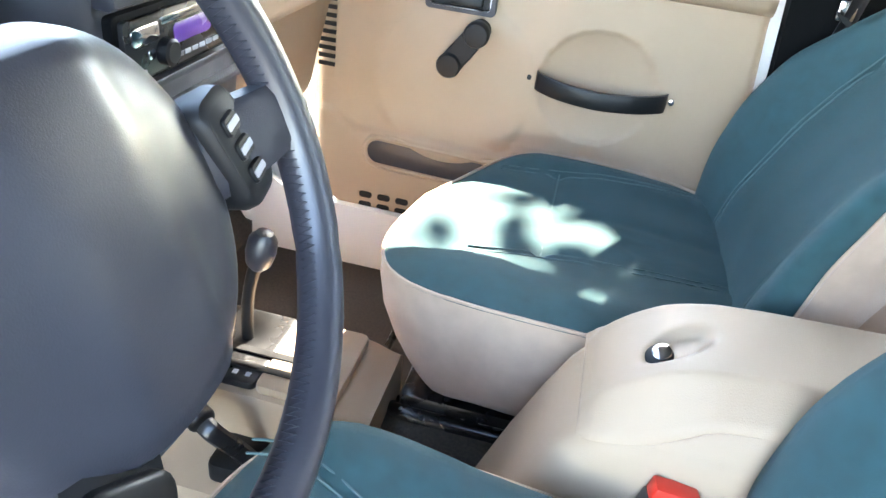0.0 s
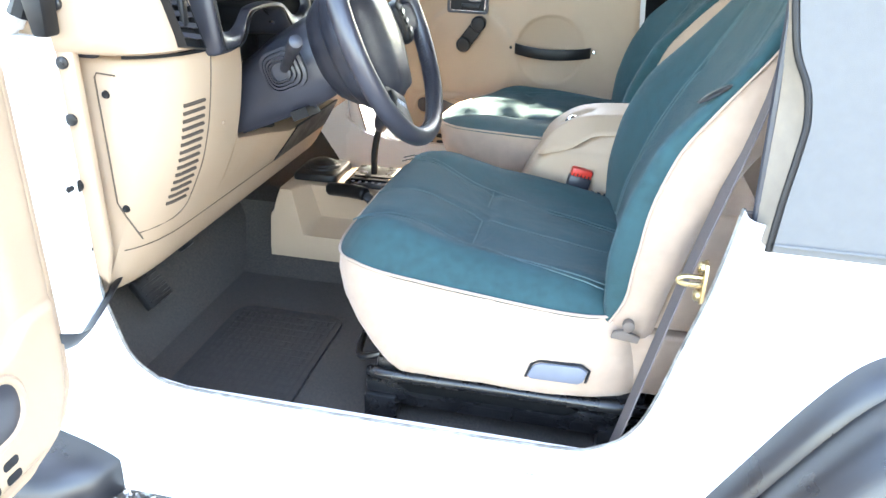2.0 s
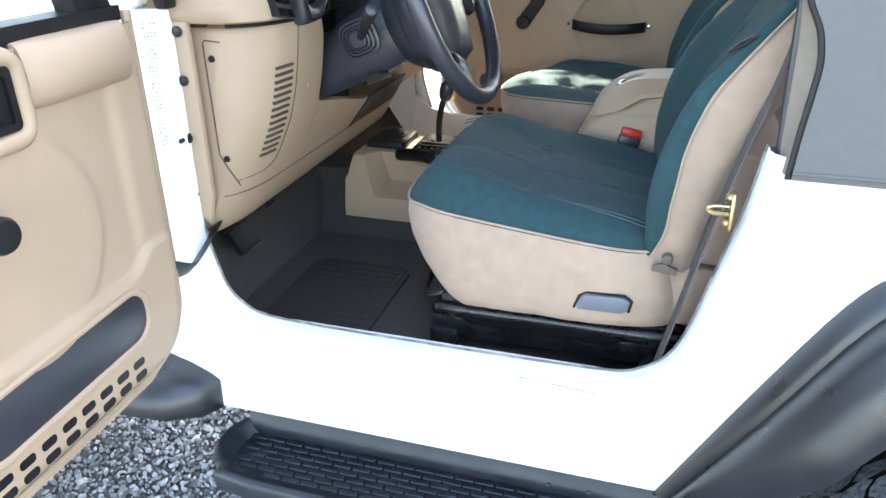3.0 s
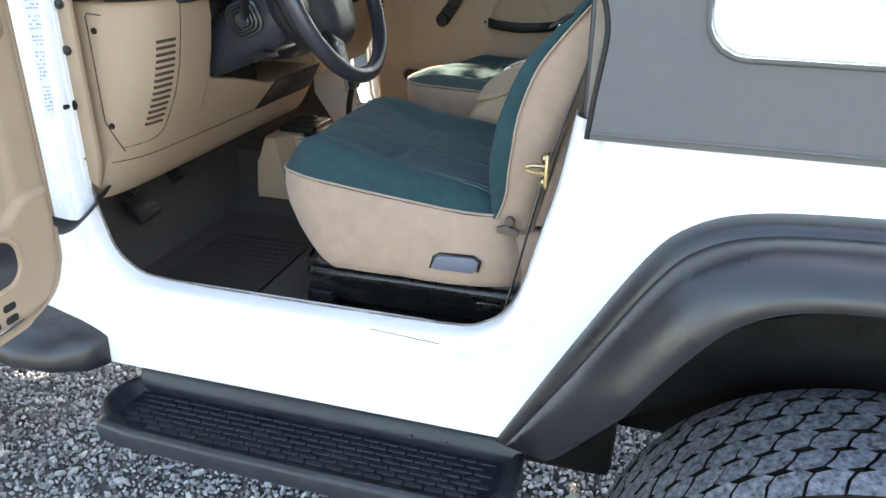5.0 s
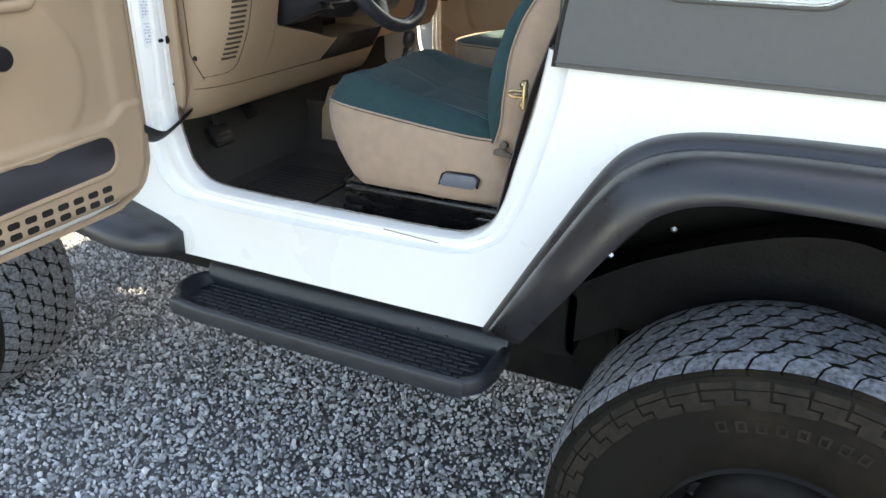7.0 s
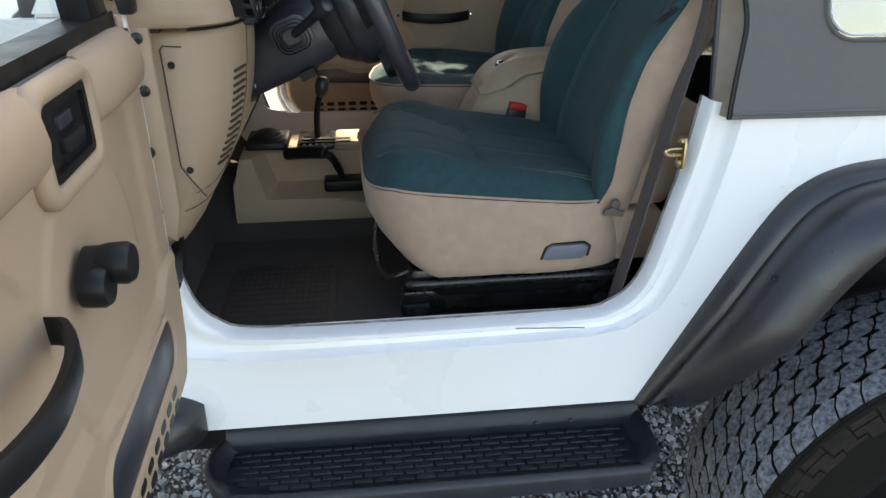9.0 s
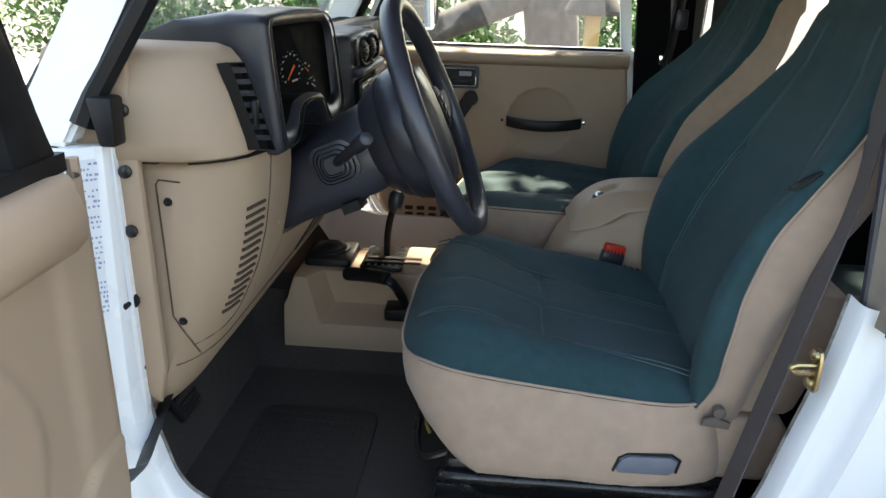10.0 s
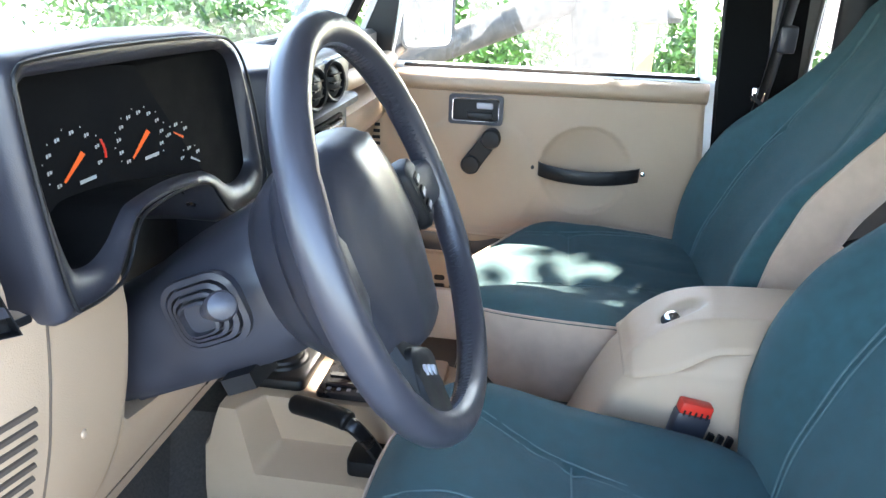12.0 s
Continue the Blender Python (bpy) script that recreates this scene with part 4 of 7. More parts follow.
    tube(bm, [P(0.10, 0.026, 1.371), P(0.72, 0.026, 1.371)], 0.006, 6)
    part("belt_seal", bm, BLACK, D, "black window seal strip")
    if left:
        slab([(-0.008, 1.364), (-0.008, 1.383), (0.756, 1.383), (0.756, 1.364)], 0.0135, 0.056, "top_seal", BLACK, 0.0, "black rubber strip along the window sill")
    # weather seal all round the door's edge
    bm = bmesh.new()
    tube(bm, smooth_line([P(u, 0.013, z) for u, z in outer], 3), 0.007, 6)
    part("edge_seal", bm, LABEL if not left else TAN, D)
    # outside mirror
    bm = bmesh.new()
    rings = []
    if not left:
        c, e, n = Vector((-0.627, 1.520, 1.487)), Vector((0.76, 0.65, 0)), Vector((0.65, -0.76, 0))
        face = lambda k, h: [c + e * x * k + Vector((0, 0, z * k)) + n * h for x, z in rounded(-0.072, 0.072, -0.095, 0.095, 0.024, 4)]
        loft(bm, [face(0.70, -0.082), face(0.90, -0.072), face(0.98, -0.050), face(1.0, -0.010), face(1.0, 0.006), face(0.93, 0.006), face(0.92, 0.001)])
        part("mirror_housing", bm, DARK, D, "dark grey outside mirror housing", smooth=50)
        bm = bmesh.new()
        bm.faces.new([bm.verts.new(p) for p in face(0.925, 0.003)])
        part("mirror_glass", bm, MIRROR, D)
        bm = bmesh.new()
        tube(bm, [(-0.69, 1.39, 1.37), (-0.69, 1.46, 1.385), (-0.665, 1.53, 1.41)], 0.012, 8)
        part("mirror_arm", bm, BLACK, D)
    else:
        bm.free()
        bm = bmesh.new()
        tube(bm, smooth_line([P(0.0, 0.010, 0.985), Vector((-0.79, -0.03, 0.955)), Vector((-0.80, 0.02, 0.955)), Vector((-0.81, 0.10, 0.98))], 4), 0.019, 6, flat=0.2)
        part("check_strap", bm, BLACK, D, "black door check strap")


build_door(True)
build_door(False)


# ---- seats ----
def build_seat(cy, lift, driver):
    cx, a, b = (-0.245, 0.245, 0.240) if driver else (-0.225, 0.218, 0.238)
    S = thing("bucket_seat", (cx, cy, 0.745), "high-back bucket seat in teal and tan cloth" + (" with side lever" if driver else ""), "car seat", "front seats")
    sgn = 1 if driver else -1                      # +1: door side at low y

    def outline(th, k=1.0, p=4.2 if driver else 4.0):
        c, s = math.cos(th), math.sin(th)
        r = (abs(c) ** p + abs(s) ** p) ** (-1 / p)
        # the passenger cushion's front edge is slanted to fit the camera's view
        slant = 0.0 if driver else (0.11 if s > 0 else 0.045) * (s * r) * max(0, -c)
        return cx + a * r * c * k + slant * k, cy + b * r * s * k

    def seam_z(x):
        if not driver:
            return lift + table([(-0.50, 1.046), (-0.35, 1.048), (-0.20, 1.044), (0.05, 1.030)], x)
        return lift + table([(-0.50, 1.028), (-0.44, 1.040), (-0.35, 1.034), (-0.20, 1.018), (-0.03, 1.000), (0.05, 0.995)], x)

    # lengthwise seams: outboard, middle and inboard, as offsets from the seat's middle line
    seams = {"out": [(-0.47, -0.155), (-0.42, -0.122), (-0.35, -0.126), (-0.27, -0.152), (-0.15, -0.182), (-0.04, -0.200)],
             "mid": [(-0.47, -0.012), (-0.39, 0.006), (-0.27, -0.034), (-0.15, -0.044), (-0.03, -0.040)],
             "in": [(-0.46, 0.158), (-0.40, 0.148), (-0.28, 0.100), (-0.15, 0.074), (-0.03, 0.052)]}
    seam_y = lambda which, x: cy + sgn * sum(table(seams[which], x + o) for o in (-0.03, -0.015, 0.0, 0.015, 0.03)) / 5

    def top_z(x, y):
        u, w = (x - cx) / a, abs(y - cy) / b
        z = seam_z(x) + (0.030 if driver else 0.006)
        z += (0.016 if driver else 0.010) * math.exp(-((w - 0.78) / 0.16) ** 2)    # side bolsters
        z += (0.018 if driver else 0.004) * math.exp(-((u + 0.62) / 0.32) ** 2) - 0.010 * max(0, u)    # thigh roll
        lo, hi = sorted((seam_y("out", x), seam_y("in", x)))
        z -= 0.008 * math.exp(-((x + 0.272) / 0.010) ** 2) * (1 if lo < y < hi else 0.0)
        z -= 0.006 * math.exp(-((y - lo) / 0.010) ** 2) + 0.006 * math.exp(-((y - hi) / 0.010) ** 2) + 0.003 * math.exp(-((y - seam_y("mid", x)) / 0.008) ** 2)
        z += 0.0025 * noise.noise((x * 14, y * 14, cy)) + 0.0012 * noise.noise((x * 40, y * 40, cy))
        return z
    bm = bmesh.new()
    NT = 96
    ths = [2 * math.pi * k / NT for k in range(NT)]
    rings = []
    for k in (1.0, 1.004, 0.995, 0.975, 0.94, 0.88, 0.80, 0.72, 0.64, 0.56, 0.48, 0.40, 0.32, 0.24, 0.16, 0.08, 0.02):
        e = (1 - min(1, max(0, (1 - k) / 0.20))) ** 2.2
        row = []
        for t in ths:
            x, y = outline(t, k)
            zs, zt = seam_z(x), top_z(x, y)
            row.append(Vector((x, y, zt - (zt - zs) * (e if k < 1.0 else 1))))
        if k == 1.0:
            row = [p - Vector((0, 0, 0.004)) for p in row]
        rings.append(row)
    loft(bm, rings)
    cushion = part("cushion", bm, TEAL, S, "dark teal cloth cushion", smooth=70)

    def stitch(pts, r=0.0014):
        m = bmesh.new()
        tube(m, [Vector((x, y, top_z(x, y) + 0.0012)) for x, y in pts], r, 4)
        part("stitching", m, THREAD, cushion)
    for which, offs in (("out", (-0.006, 0.006)), ("in", (-0.006, 0.006)), ("mid", (0.0,) if driver else ())):
        for off in offs:
            stitch([(x, seam_y(which, x) + off) for x in (lerp(cx - a * (0.88 if driver else 0.62), -0.035, k / 40) for k in range(41))], 0.0011)
    lo, hi = sorted((seam_y("out", -0.272), seam_y("in", -0.272)))
    stitch([(-0.272, lerp(lo, hi, k / 24)) for k in range(25)])
    # cloth skirt below the cushion
    bm = bmesh.new()
    rings = []
    bot = lift + (0.862 if driver else 0.90)
    for f, k in ((0.0, 0.992), (0.06, 1.006), (0.2, 1.018), (0.45, 1.024), (0.7, 1.018), (0.88, 1.000), (0.97, 0.980), (1.0, 0.95)):
        row = []
        for t in ths:
            x, y = outline(t, k)
            zs = seam_z(x) + 0.001
            front = max(0, min(1, (-0.36 - x) / 0.12))
            zb = bot + 0.030 * front
            x += 0.055 * front * f ** 2.2 + (0.035 * f if driver else 0) * max(0, min(1, (x + 0.20) / 0.15))
            wr = 0.003 * noise.noise((t * 4, f * 3, cy)) + 0.0015 * noise.noise((t * 15, f * 8, cy))
            row.append(Vector((x + wr, y + wr * math.copysign(1, y - cy), lerp(zs, zb, f))))
        rings.append(row)
    loft(bm, rings, cap=False)
    part("skirt", bm, TAN_CLOTH, S, "tan cloth cushion side", smooth=70)
    bm = bmesh.new()
    tube(bm, [Vector((*outline(t, 1.008), seam_z(outline(t)[0]) + 0.001)) for t in ths], 0.0022, 6, loop=True)
    part("piping", bm, TAN_CLOTH, S)
    # backrest
    back = Vector((-0.050 if driver else -0.045, cy, lift + 0.985))
    tilt = radians(20.5 if driver else 25.0)
    U, F = Vector((math.sin(tilt), 0, math.cos(tilt))), Vector((-math.cos(tilt), 0, math.sin(tilt)))
    wid = [(0.0, 0.215), (0.05, 0.230), (0.12, 0.236), (0.22, 0.236), (0.32, 0.226), (0.40, 0.205), (0.47, 0.176), (0.53, 0.152), (0.60, 0.139), (0.68, 0.134), (0.74, 0.125), (0.775, 0.10), (0.79, 0.05)]
    thick = [(0.0, 0.078), (0.12, 0.105), (0.25, 0.115), (0.4, 0.095), (0.6, 0.075), (0.75, 0.06), (0.79, 0.03)]
    fwd = [(0.0, 0.0), (0.10, 0.018), (0.22, 0.016), (0.34, 0.006), (0.5, 0.0), (0.62, 0.012), (0.72, 0.010), (0.79, -0.02)]
    bol = [(0.0, 0.018), (0.08, 0.040), (0.18, 0.062), (0.28, 0.064), (0.36, 0.038), (0.42, 0.018), (0.5, 0.006), (0.8, 0.0)]
    vs = [0.79 * k / 46 for k in range(47)]

    def fine(rows, x):
        h = 0.02
        return (table(rows, x - h) + 2 * table(rows, x) + table(rows, x + h)) / 4

    def front(v, t):
        w = fine(wid, v)
        at = abs(t)
        d = fine(fwd, v) + fine(bol, v) * math.exp(-((at - 1.0) / 0.34) ** 2) - 0.006 * max(0, at - 0.88) ** 2 / 0.12 ** 2
        d -= 0.006 * math.exp(-((v - 0.335) / 0.009) ** 2) * (at < 0.56) + 0.004 * math.exp(-((at - 0.56) / 0.03) ** 2) * (v < 0.5)
        d -= 0.008 * math.exp(-((v - 0.585) / 0.012) ** 2)
        d += 0.002 * noise.noise((v * 14, t * 4, cy + 3))
        return back + U * v + F * d + Vector((0, w * t, 0))
    bm = bmesh.new()
    rings = []
    wrap = [(0.0, 0.003), (0.03, 0.020), (0.07, 0.034), (0.14, 0.034), (0.24, 0.024), (0.34, 0.012), (0.42, 0.014), (0.50, 0.020), (0.60, 0.016), (0.79, 0.012)]
    for v in vs:
        w, th, e = fine(wid, v), fine(thick, v), min(fine(wrap, v), fine(thick, v))
        row = []
        ts = [-1 + 2 * k / 36 for k in range(37)]
        edge_d = (front(v, 1) - back - U * v).dot(F)
        for s in (-1,):
            row += [back + U * v + F * (edge_d - e * f) + Vector((0, s * w * g, 0)) for f, g in ((1.0, 1.0), (0.66, 1.012), (0.33, 1.010))]
        row += [front(v, t) for t in ts]
        row += [back + U * v + F * (edge_d - e * f) + Vector((0, w * g, 0)) for f, g in ((0.33, 1.010), (0.66, 1.012), (1.0, 1.0))]
        rings.append(row)
    loft(bm, rings, closed=False)
    backrest = part("backrest", bm, TEAL, S, "dark teal cloth backrest with head restraint", smooth=70)

    def bstitch(pts):
        m = bmesh.new()
        tube(m, [front(v, t) + F * 0.0008 for v, t in pts], 0.0013, 4)
        part("stitching", m, THREAD, backrest)
    for s in (-1, 1):
        for off in (-0.016, 0.016):
            bstitch([(lerp(0.03, 0.56, k / 40), s * (0.56 + off)) for k in range(41)])
    bstitch([(0.335, lerp(-0.54, 0.54, k / 24)) for k in range(25)])
    bm = bmesh.new()
    rings = []
    for v in vs:
        w, th = fine(wid, v) * 0.985, fine(thick, v)
        edge_d = (front(v, 1) - back - U * v).dot(F)
        row = []
        for y, d in ((-1, -0.004), (-1.01, -0.3), (-1.0, -0.7), (-0.93, -0.95), (-0.8, -1.0), (0, -1.05), (0.8, -1.0), (0.93, -0.95), (1.0, -0.7), (1.01, -0.3), (1, -0.004)):
            row.append(back + U * v + F * (edge_d + d * th) + Vector((0, w * y, 0)))
        rings.append(row)
    loft(bm, rings, closed=False)
    part("back_cover", bm, TAN_CLOTH, S, "tan cloth backrest side and rear", smooth=60)
    for s in (-1, 1):
        bm = bmesh.new()
        pts = []
        for v in vs[:27]:
            w, e = fine(wid, v), min(fine(wrap, v), fine(thick, v))
            edge_d = (front(v, 1) - back - U * v).dot(F)
            pts.append(back + U * v + F * (edge_d - e) + Vector((0, s * w * 1.004, 0)))
        tube(bm, pts, 0.0022, 6)
        part("back_piping", bm, TAN_CLOTH, backrest)
    # hinge cover, strap slot, lever, pedestal
    side = cy - sgn * 0.226
    bm = bmesh.new()
    lathe(bm, [(0.0085, -0.012), (0.0085, -0.001), (0.006, 0.001), (0.002, 0.0015)], (-0.028, side - sgn * 0.012, lift + 1.000), (0, -sgn, 0), 16)
    part("hinge_cover", bm, TRIM_BROWN, S, "dull brown hinge cover")
    bm = bmesh.new()
    prism(bm, [(-0.050, 0.978), (-0.048, 0.988), (-0.034, 0.993), (-0.010, 0.984), (-0.012, 0.974)], "y", side - 0.010, side - 0.002, 0.002, move=lambda p: Vector((p.x, p.y, p.z + lift)))
    part("hinge_bracket", bm, TRIM_BROWN, S, "dull brown hinge bracket")
    # rear of the seat base and foot of the backrest, seen behind the belt
    for zs, xs in (((0.868, 0.974), (0.070, 0.082)), ((0.984, 1.170), (0.084, 0.135))):
        bm = bmesh.new()
        prism(bm, [(zs[0] - 0.974, zs[0]), (0.4 * (zs[1] - 1.00) - 0.015, zs[1]), (xs[1] - 0.012, zs[1]), (xs[1], zs[1] - 0.014), (xs[0], zs[0] + 0.010), (xs[0] - 0.012, zs[0])], "y", cy - 0.205, cy + 0.205, 0.008, move=lambda p: Vector((p.x, p.y, p.z + lift)))
        part("rear_cover", bm, TAN_CLOTH, S, "tan cloth at the rear of the seat", smooth=50)
    at = back + U * 0.352 + F * 0.046
    bm = bmesh.new()
    lathe(bm, [(0.016, -0.004), (0.015, 0.002), (0.010, 0.003), (0.002, 0.0015)], (0, 0, 0), (0, 0, 1), 20)
    bmesh.ops.scale(bm, vec=(1.45, 0.24, 1), verts=bm.verts)
    bmesh.ops.transform(bm, matrix=Matrix.Translation((at.x, cy - sgn * fine(wid, 0.362) * 1.004, at.z)) @ Euler((radians(90 * sgn), radians(-34 * sgn), 0)).to_matrix().to_4x4(), verts=bm.verts)
    part("tilt_slot", bm, BLACK, backrest, "black seat tilt strap slot")
    if driver:
        bm = bmesh.new()
        o = [(-0.158, 0.897), (-0.163, 0.903), (-0.155, 0.920), (-0.146, 0.926), (-0.086, 0.928), (-0.076, 0.921), (-0.080, 0.904), (-0.088, 0.898)]
        prism(bm, o, "y", 0.122, 0.140, 0.003)
        part("release_lever", bm, mat("grey_plastic", (0.13, 0.14, 0.17), 0.45, var=0.08), S, "blue-grey release lever")
        bm = bmesh.new()
        tube(bm, [Vector((x, 0.126, z)) for x, z in [(-0.165, 0.898), (-0.158, 0.922), (-0.147, 0.929), (-0.085, 0.931), (-0.073, 0.923), (-0.077, 0.902)]], 0.0022, 6)
        part("lever_recess", bm, BLACK, S)
    bm = bmesh.new()
    z0, z1 = 0.745, lift + 0.868
    box(bm, -0.41, 0.02, cy - 0.205, cy + 0.205, z0 + 0.03, z1, 0.012)
    part("pedestal", bm, STEEL_BLACK, S, "black steel seat pedestal")
    for s in (-1, 1):
        y = cy + s * 0.212
        bm = bmesh.new()
        tube(bm, smooth_line([(-0.415, y - s * 0.01, z1 - 0.030), (-0.39, y, z1 - 0.026), (-0.20, y, z1 - 0.024), (0.0, y, z1 - 0.024), (0.02, y - s * 0.01, z1 - 0.028)], 4), 0.011, 10)
        part("upper_rail", bm, STEEL_BLACK, S, "glossy black rail")
        bm = bmesh.new()
        prism(bm, [(-0.37, z0 + 0.082), (-0.35, z0 + 0.070), (-0.10, z0 + 0.070), (-0.08, z0 + 0.082), (-0.10, z0 + 0.092), (-0.35, z0 + 0.092)], "y", y - 0.004, y + 0.004, 0.002)
        part("rail_slot", bm, MATTE, S)
        for x in (-0.385, -0.03):
            bm = bmesh.new()
            lathe(bm, [(0.010, 0.0), (0.010, 0.006), (0.006, 0.009), (0.001, 0.009)], (x, y, z0 + 0.090), (0, s, 0), 6)
            part("rail_bolt", bm, STEEL_BLACK, S, smooth=20)
    for s in (-1, 1):
        bm = bmesh.new()
        box(bm, -0.425, 0.03, cy + s * 0.195 - 0.016, cy + s * 0.195 + 0.016, z0 + 0.055, z0 + 0.080, 0.006)
        part("slide_rail", bm, STEEL_BLACK, S)
        for x in (-0.40, -0.02):
            bm = bmesh.new()
            box(bm, x - 0.028, x + 0.028, cy + s * 0.195 - 0.022, cy + s * 0.195 + 0.022, z0, z0 + 0.055, 0.008)
            part("foot", bm, STEEL_BLACK, S)
    bm = bmesh.new()
    tube(bm, smooth_line([(-0.40, cy - 0.16, 0.85), (-0.455, cy - 0.15, 0.83), (-0.47, cy, 0.825), (-0.455, cy + 0.16, 0.83), (-0.40, cy + 0.17, 0.85)], 5), 0.006, 8)
    part("slide_bar", bm, STEEL_BLACK, S)


build_seat(0.370, 0.0, True)
build_seat(1.035, 0.026, False)


# ---- dashboard ----
def build_dash():
    D = thing("dashboard", (-0.78, 0.70, 1.0), "tan and dark grey dashboard with instruments and vents", "dashboard")

    # the knee panel: one curved profile, set back toward the door, cut away for the column
    curve = [(0.955, -0.812), (0.968, -0.796), (0.985, -0.784), (1.036, -0.756), (1.10, -0.719), (1.16, -0.692), (1.217, -0.678), (1.28, -0.670), (1.336, -0.667)]
    back_off = [(0.095, 0.081), (0.100, 0.071), (0.112, 0.050), (0.125, 0.035), (0.150, 0.016), (0.185, 0.004), (0.215, 0.0)]
    heights = [(0.095, 1.318), (0.100, 1.326), (0.125, 1.330), (0.150, 1.332), (0.296, 1.333), (0.302, 1.300), (0.306, 1.176), (0.316, 1.166), (0.45, 1.136), (0.60, 1.098), (0.92, 1.090)]

    def face_x(y, z):
        soft = sum(table(curve, z + o) for o in (-0.012, 0.0, 0.012)) / 3
        return soft - table(back_off, y) * (0.35 + 0.65 * max(0.0, min(1.0, (z - 0.955) / 0.38)))
    bm = bmesh.new()
    rings = []
    for y in (0.095, 0.100, 0.106, 0.112, 0.125, 0.138, 0.150, 0.168, 0.185, 0.215, 0.255, 0.296, 0.302, 0.306, 0.316, 0.36, 0.45, 0.60, 0.76, 0.90):
        zt = table(heights, y)
        xt = face_x(y, zt)
        ring = [(-0.88, zt), (xt - 0.012, zt), (xt - 0.003, zt - 0.004)]
        ring += [(face_x(y, z), z) for z in (lerp(zt - 0.012, 0.966, f / 14) for f in range(15))]
        ring += [(face_x(y, 0.96) - 0.006, 0.957), (-0.88, 0.958)]
        rings.append([Vector((x, y, z)) for x, z in ring])
    loft(bm, rings)
    lower = part("lower_panel", bm, TAN, D, "tan moulded knee panel", smooth=45)
    skin = lambda y, z: Vector((face_x(y, z) + 0.0004, y, z))
    bm = bmesh.new()
    tube(bm, [skin(0.098 + 0.0046 * k, 1.331) + Vector((0.001, -0.0005, 0)) for k in range(21)], 0.0032, 6)
    part("cover_gap", bm, BLACK, lower)
    # gaps round the access cover and above the knee roll: shade painted as tubes
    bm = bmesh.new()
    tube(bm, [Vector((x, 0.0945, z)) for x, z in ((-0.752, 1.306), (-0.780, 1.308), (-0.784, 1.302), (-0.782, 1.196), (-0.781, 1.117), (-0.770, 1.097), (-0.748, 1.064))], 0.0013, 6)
    part("cover_gap", bm, GAP_SHADE, lower)
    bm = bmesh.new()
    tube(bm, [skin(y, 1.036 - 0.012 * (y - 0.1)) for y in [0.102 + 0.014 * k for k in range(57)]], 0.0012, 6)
    part("roll_gap", bm, GAP_SHADE, lower)
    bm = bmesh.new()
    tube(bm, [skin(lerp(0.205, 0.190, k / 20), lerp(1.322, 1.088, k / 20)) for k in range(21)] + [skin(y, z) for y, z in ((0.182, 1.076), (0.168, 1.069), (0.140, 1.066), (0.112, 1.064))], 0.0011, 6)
    part("cover_gap", bm, GAP_SHADE, lower)
    for x, z in ((-0.771, 1.279), (-0.768, 1.110)):
        bm = bmesh.new()
        lathe(bm, [(0.006, 0), (0.005, 0.003), (0.001, 0.002)], (x, 0.095, z), (0, -1, 0), 12)
        part("screw", bm, BLACK, lower)
    bm = bmesh.new()
    lathe(bm, [(0.004, 0), (0.003, 0.0015), (0.001, 0.002)], (-0.668, 0.222, 1.215), (1, 0, 0), 12)
    part("plug", bm, TAN, lower)
    # louvre slots on the curved corner, their inner shade put into dark tubes
    for k in range(14):
        f = k / 13
        z = lerp(1.258, 1.106, f)
        lo_y, hi_y = lerp(0.148, 0.139, f), lerp(0.187, 0.176, f)
        bm = bmesh.new()
        pts = [skin(lerp(lo_y, hi_y, q / 4), z + 0.002 * (q / 4 - 0.5)) for q in range(5)]
        tube(bm, pts, 0.0029, 6)
        part("louvre_slot", bm, SLOT, lower)
    # black sheet put in for the dark void under the centre of the dash
    bm = bmesh.new()
    loft(bm, [[Vector((face_x(0.7, z) + d, lerp(y0, y1, f), z)) for f, z in ((0, 1.030), (1, 1.030), (1, 1.094), (0.16, 1.094))] for d in (-0.004, 0.003) for y0, y1 in ((0.585, 0.89),)])
    part("closing_panel", bm, BLACK, D, "black sheet standing for the dark void under the dash")
    # upper pod with the side vent
    bm = bmesh.new()
    pod = []
    for z, k in ((1.336, 0.010), (1.340, 0.002), (1.36, 0.0), (1.42, 0.004), (1.452, 0.012), (1.466, 0.022), (1.472, 0.040)):
        up = (z - 1.336) * 0.16
        pod.append([Vector((x, y, z)) for x, y in ((-0.90, 0.062 + k), (-0.815 + k * 0.2, 0.062 + k), (-0.735 - k * 0.3 - up, 0.068 + k), (-0.700 - k - up, 0.085 + k * 0.6), (-0.680 - k - up, 0.108 + k * 0.3), (-0.668 - k - up * 0.9, 0.132), (-0.662 - k - up * 0.8, 0.168), (-0.90, 0.180))])
    loft(bm, pod)
    part("upper_pod", bm, TAN, D, "tan rounded end pod", smooth=60)
    bl, br, tr, tl = Vector((-0.660, 0.122, 1.346)), Vector((-0.650, 0.156, 1.338)), Vector((-0.679, 0.140, 1.452)), Vector((-0.688, 0.112, 1.454))
    q = lambda s, t, d=0.0: (bl * (1 - s) + br * s) * (1 - t) + (tl * (1 - s) + tr * s) * t + Vector((0.9, -0.4, 0.15)) * d
    bm = bmesh.new()
    o = [(0, 0), (1, 0), (1, 0.5), (1, 1), (0, 1), (0, 0.5)]
    sh = lambda k: [(0.5 + (s - 0.5) * k, 0.5 + (t - 0.5) * (1 - (1 - k) * 0.5)) for s, t in o]
    loft(bm, [[q(s, t, d) for s, t in sh(k)] for k, d in ((1.0, -0.015), (1.0, 0.005), (0.97, 0.007), (0.93, 0.006), (0.93, -0.004))])
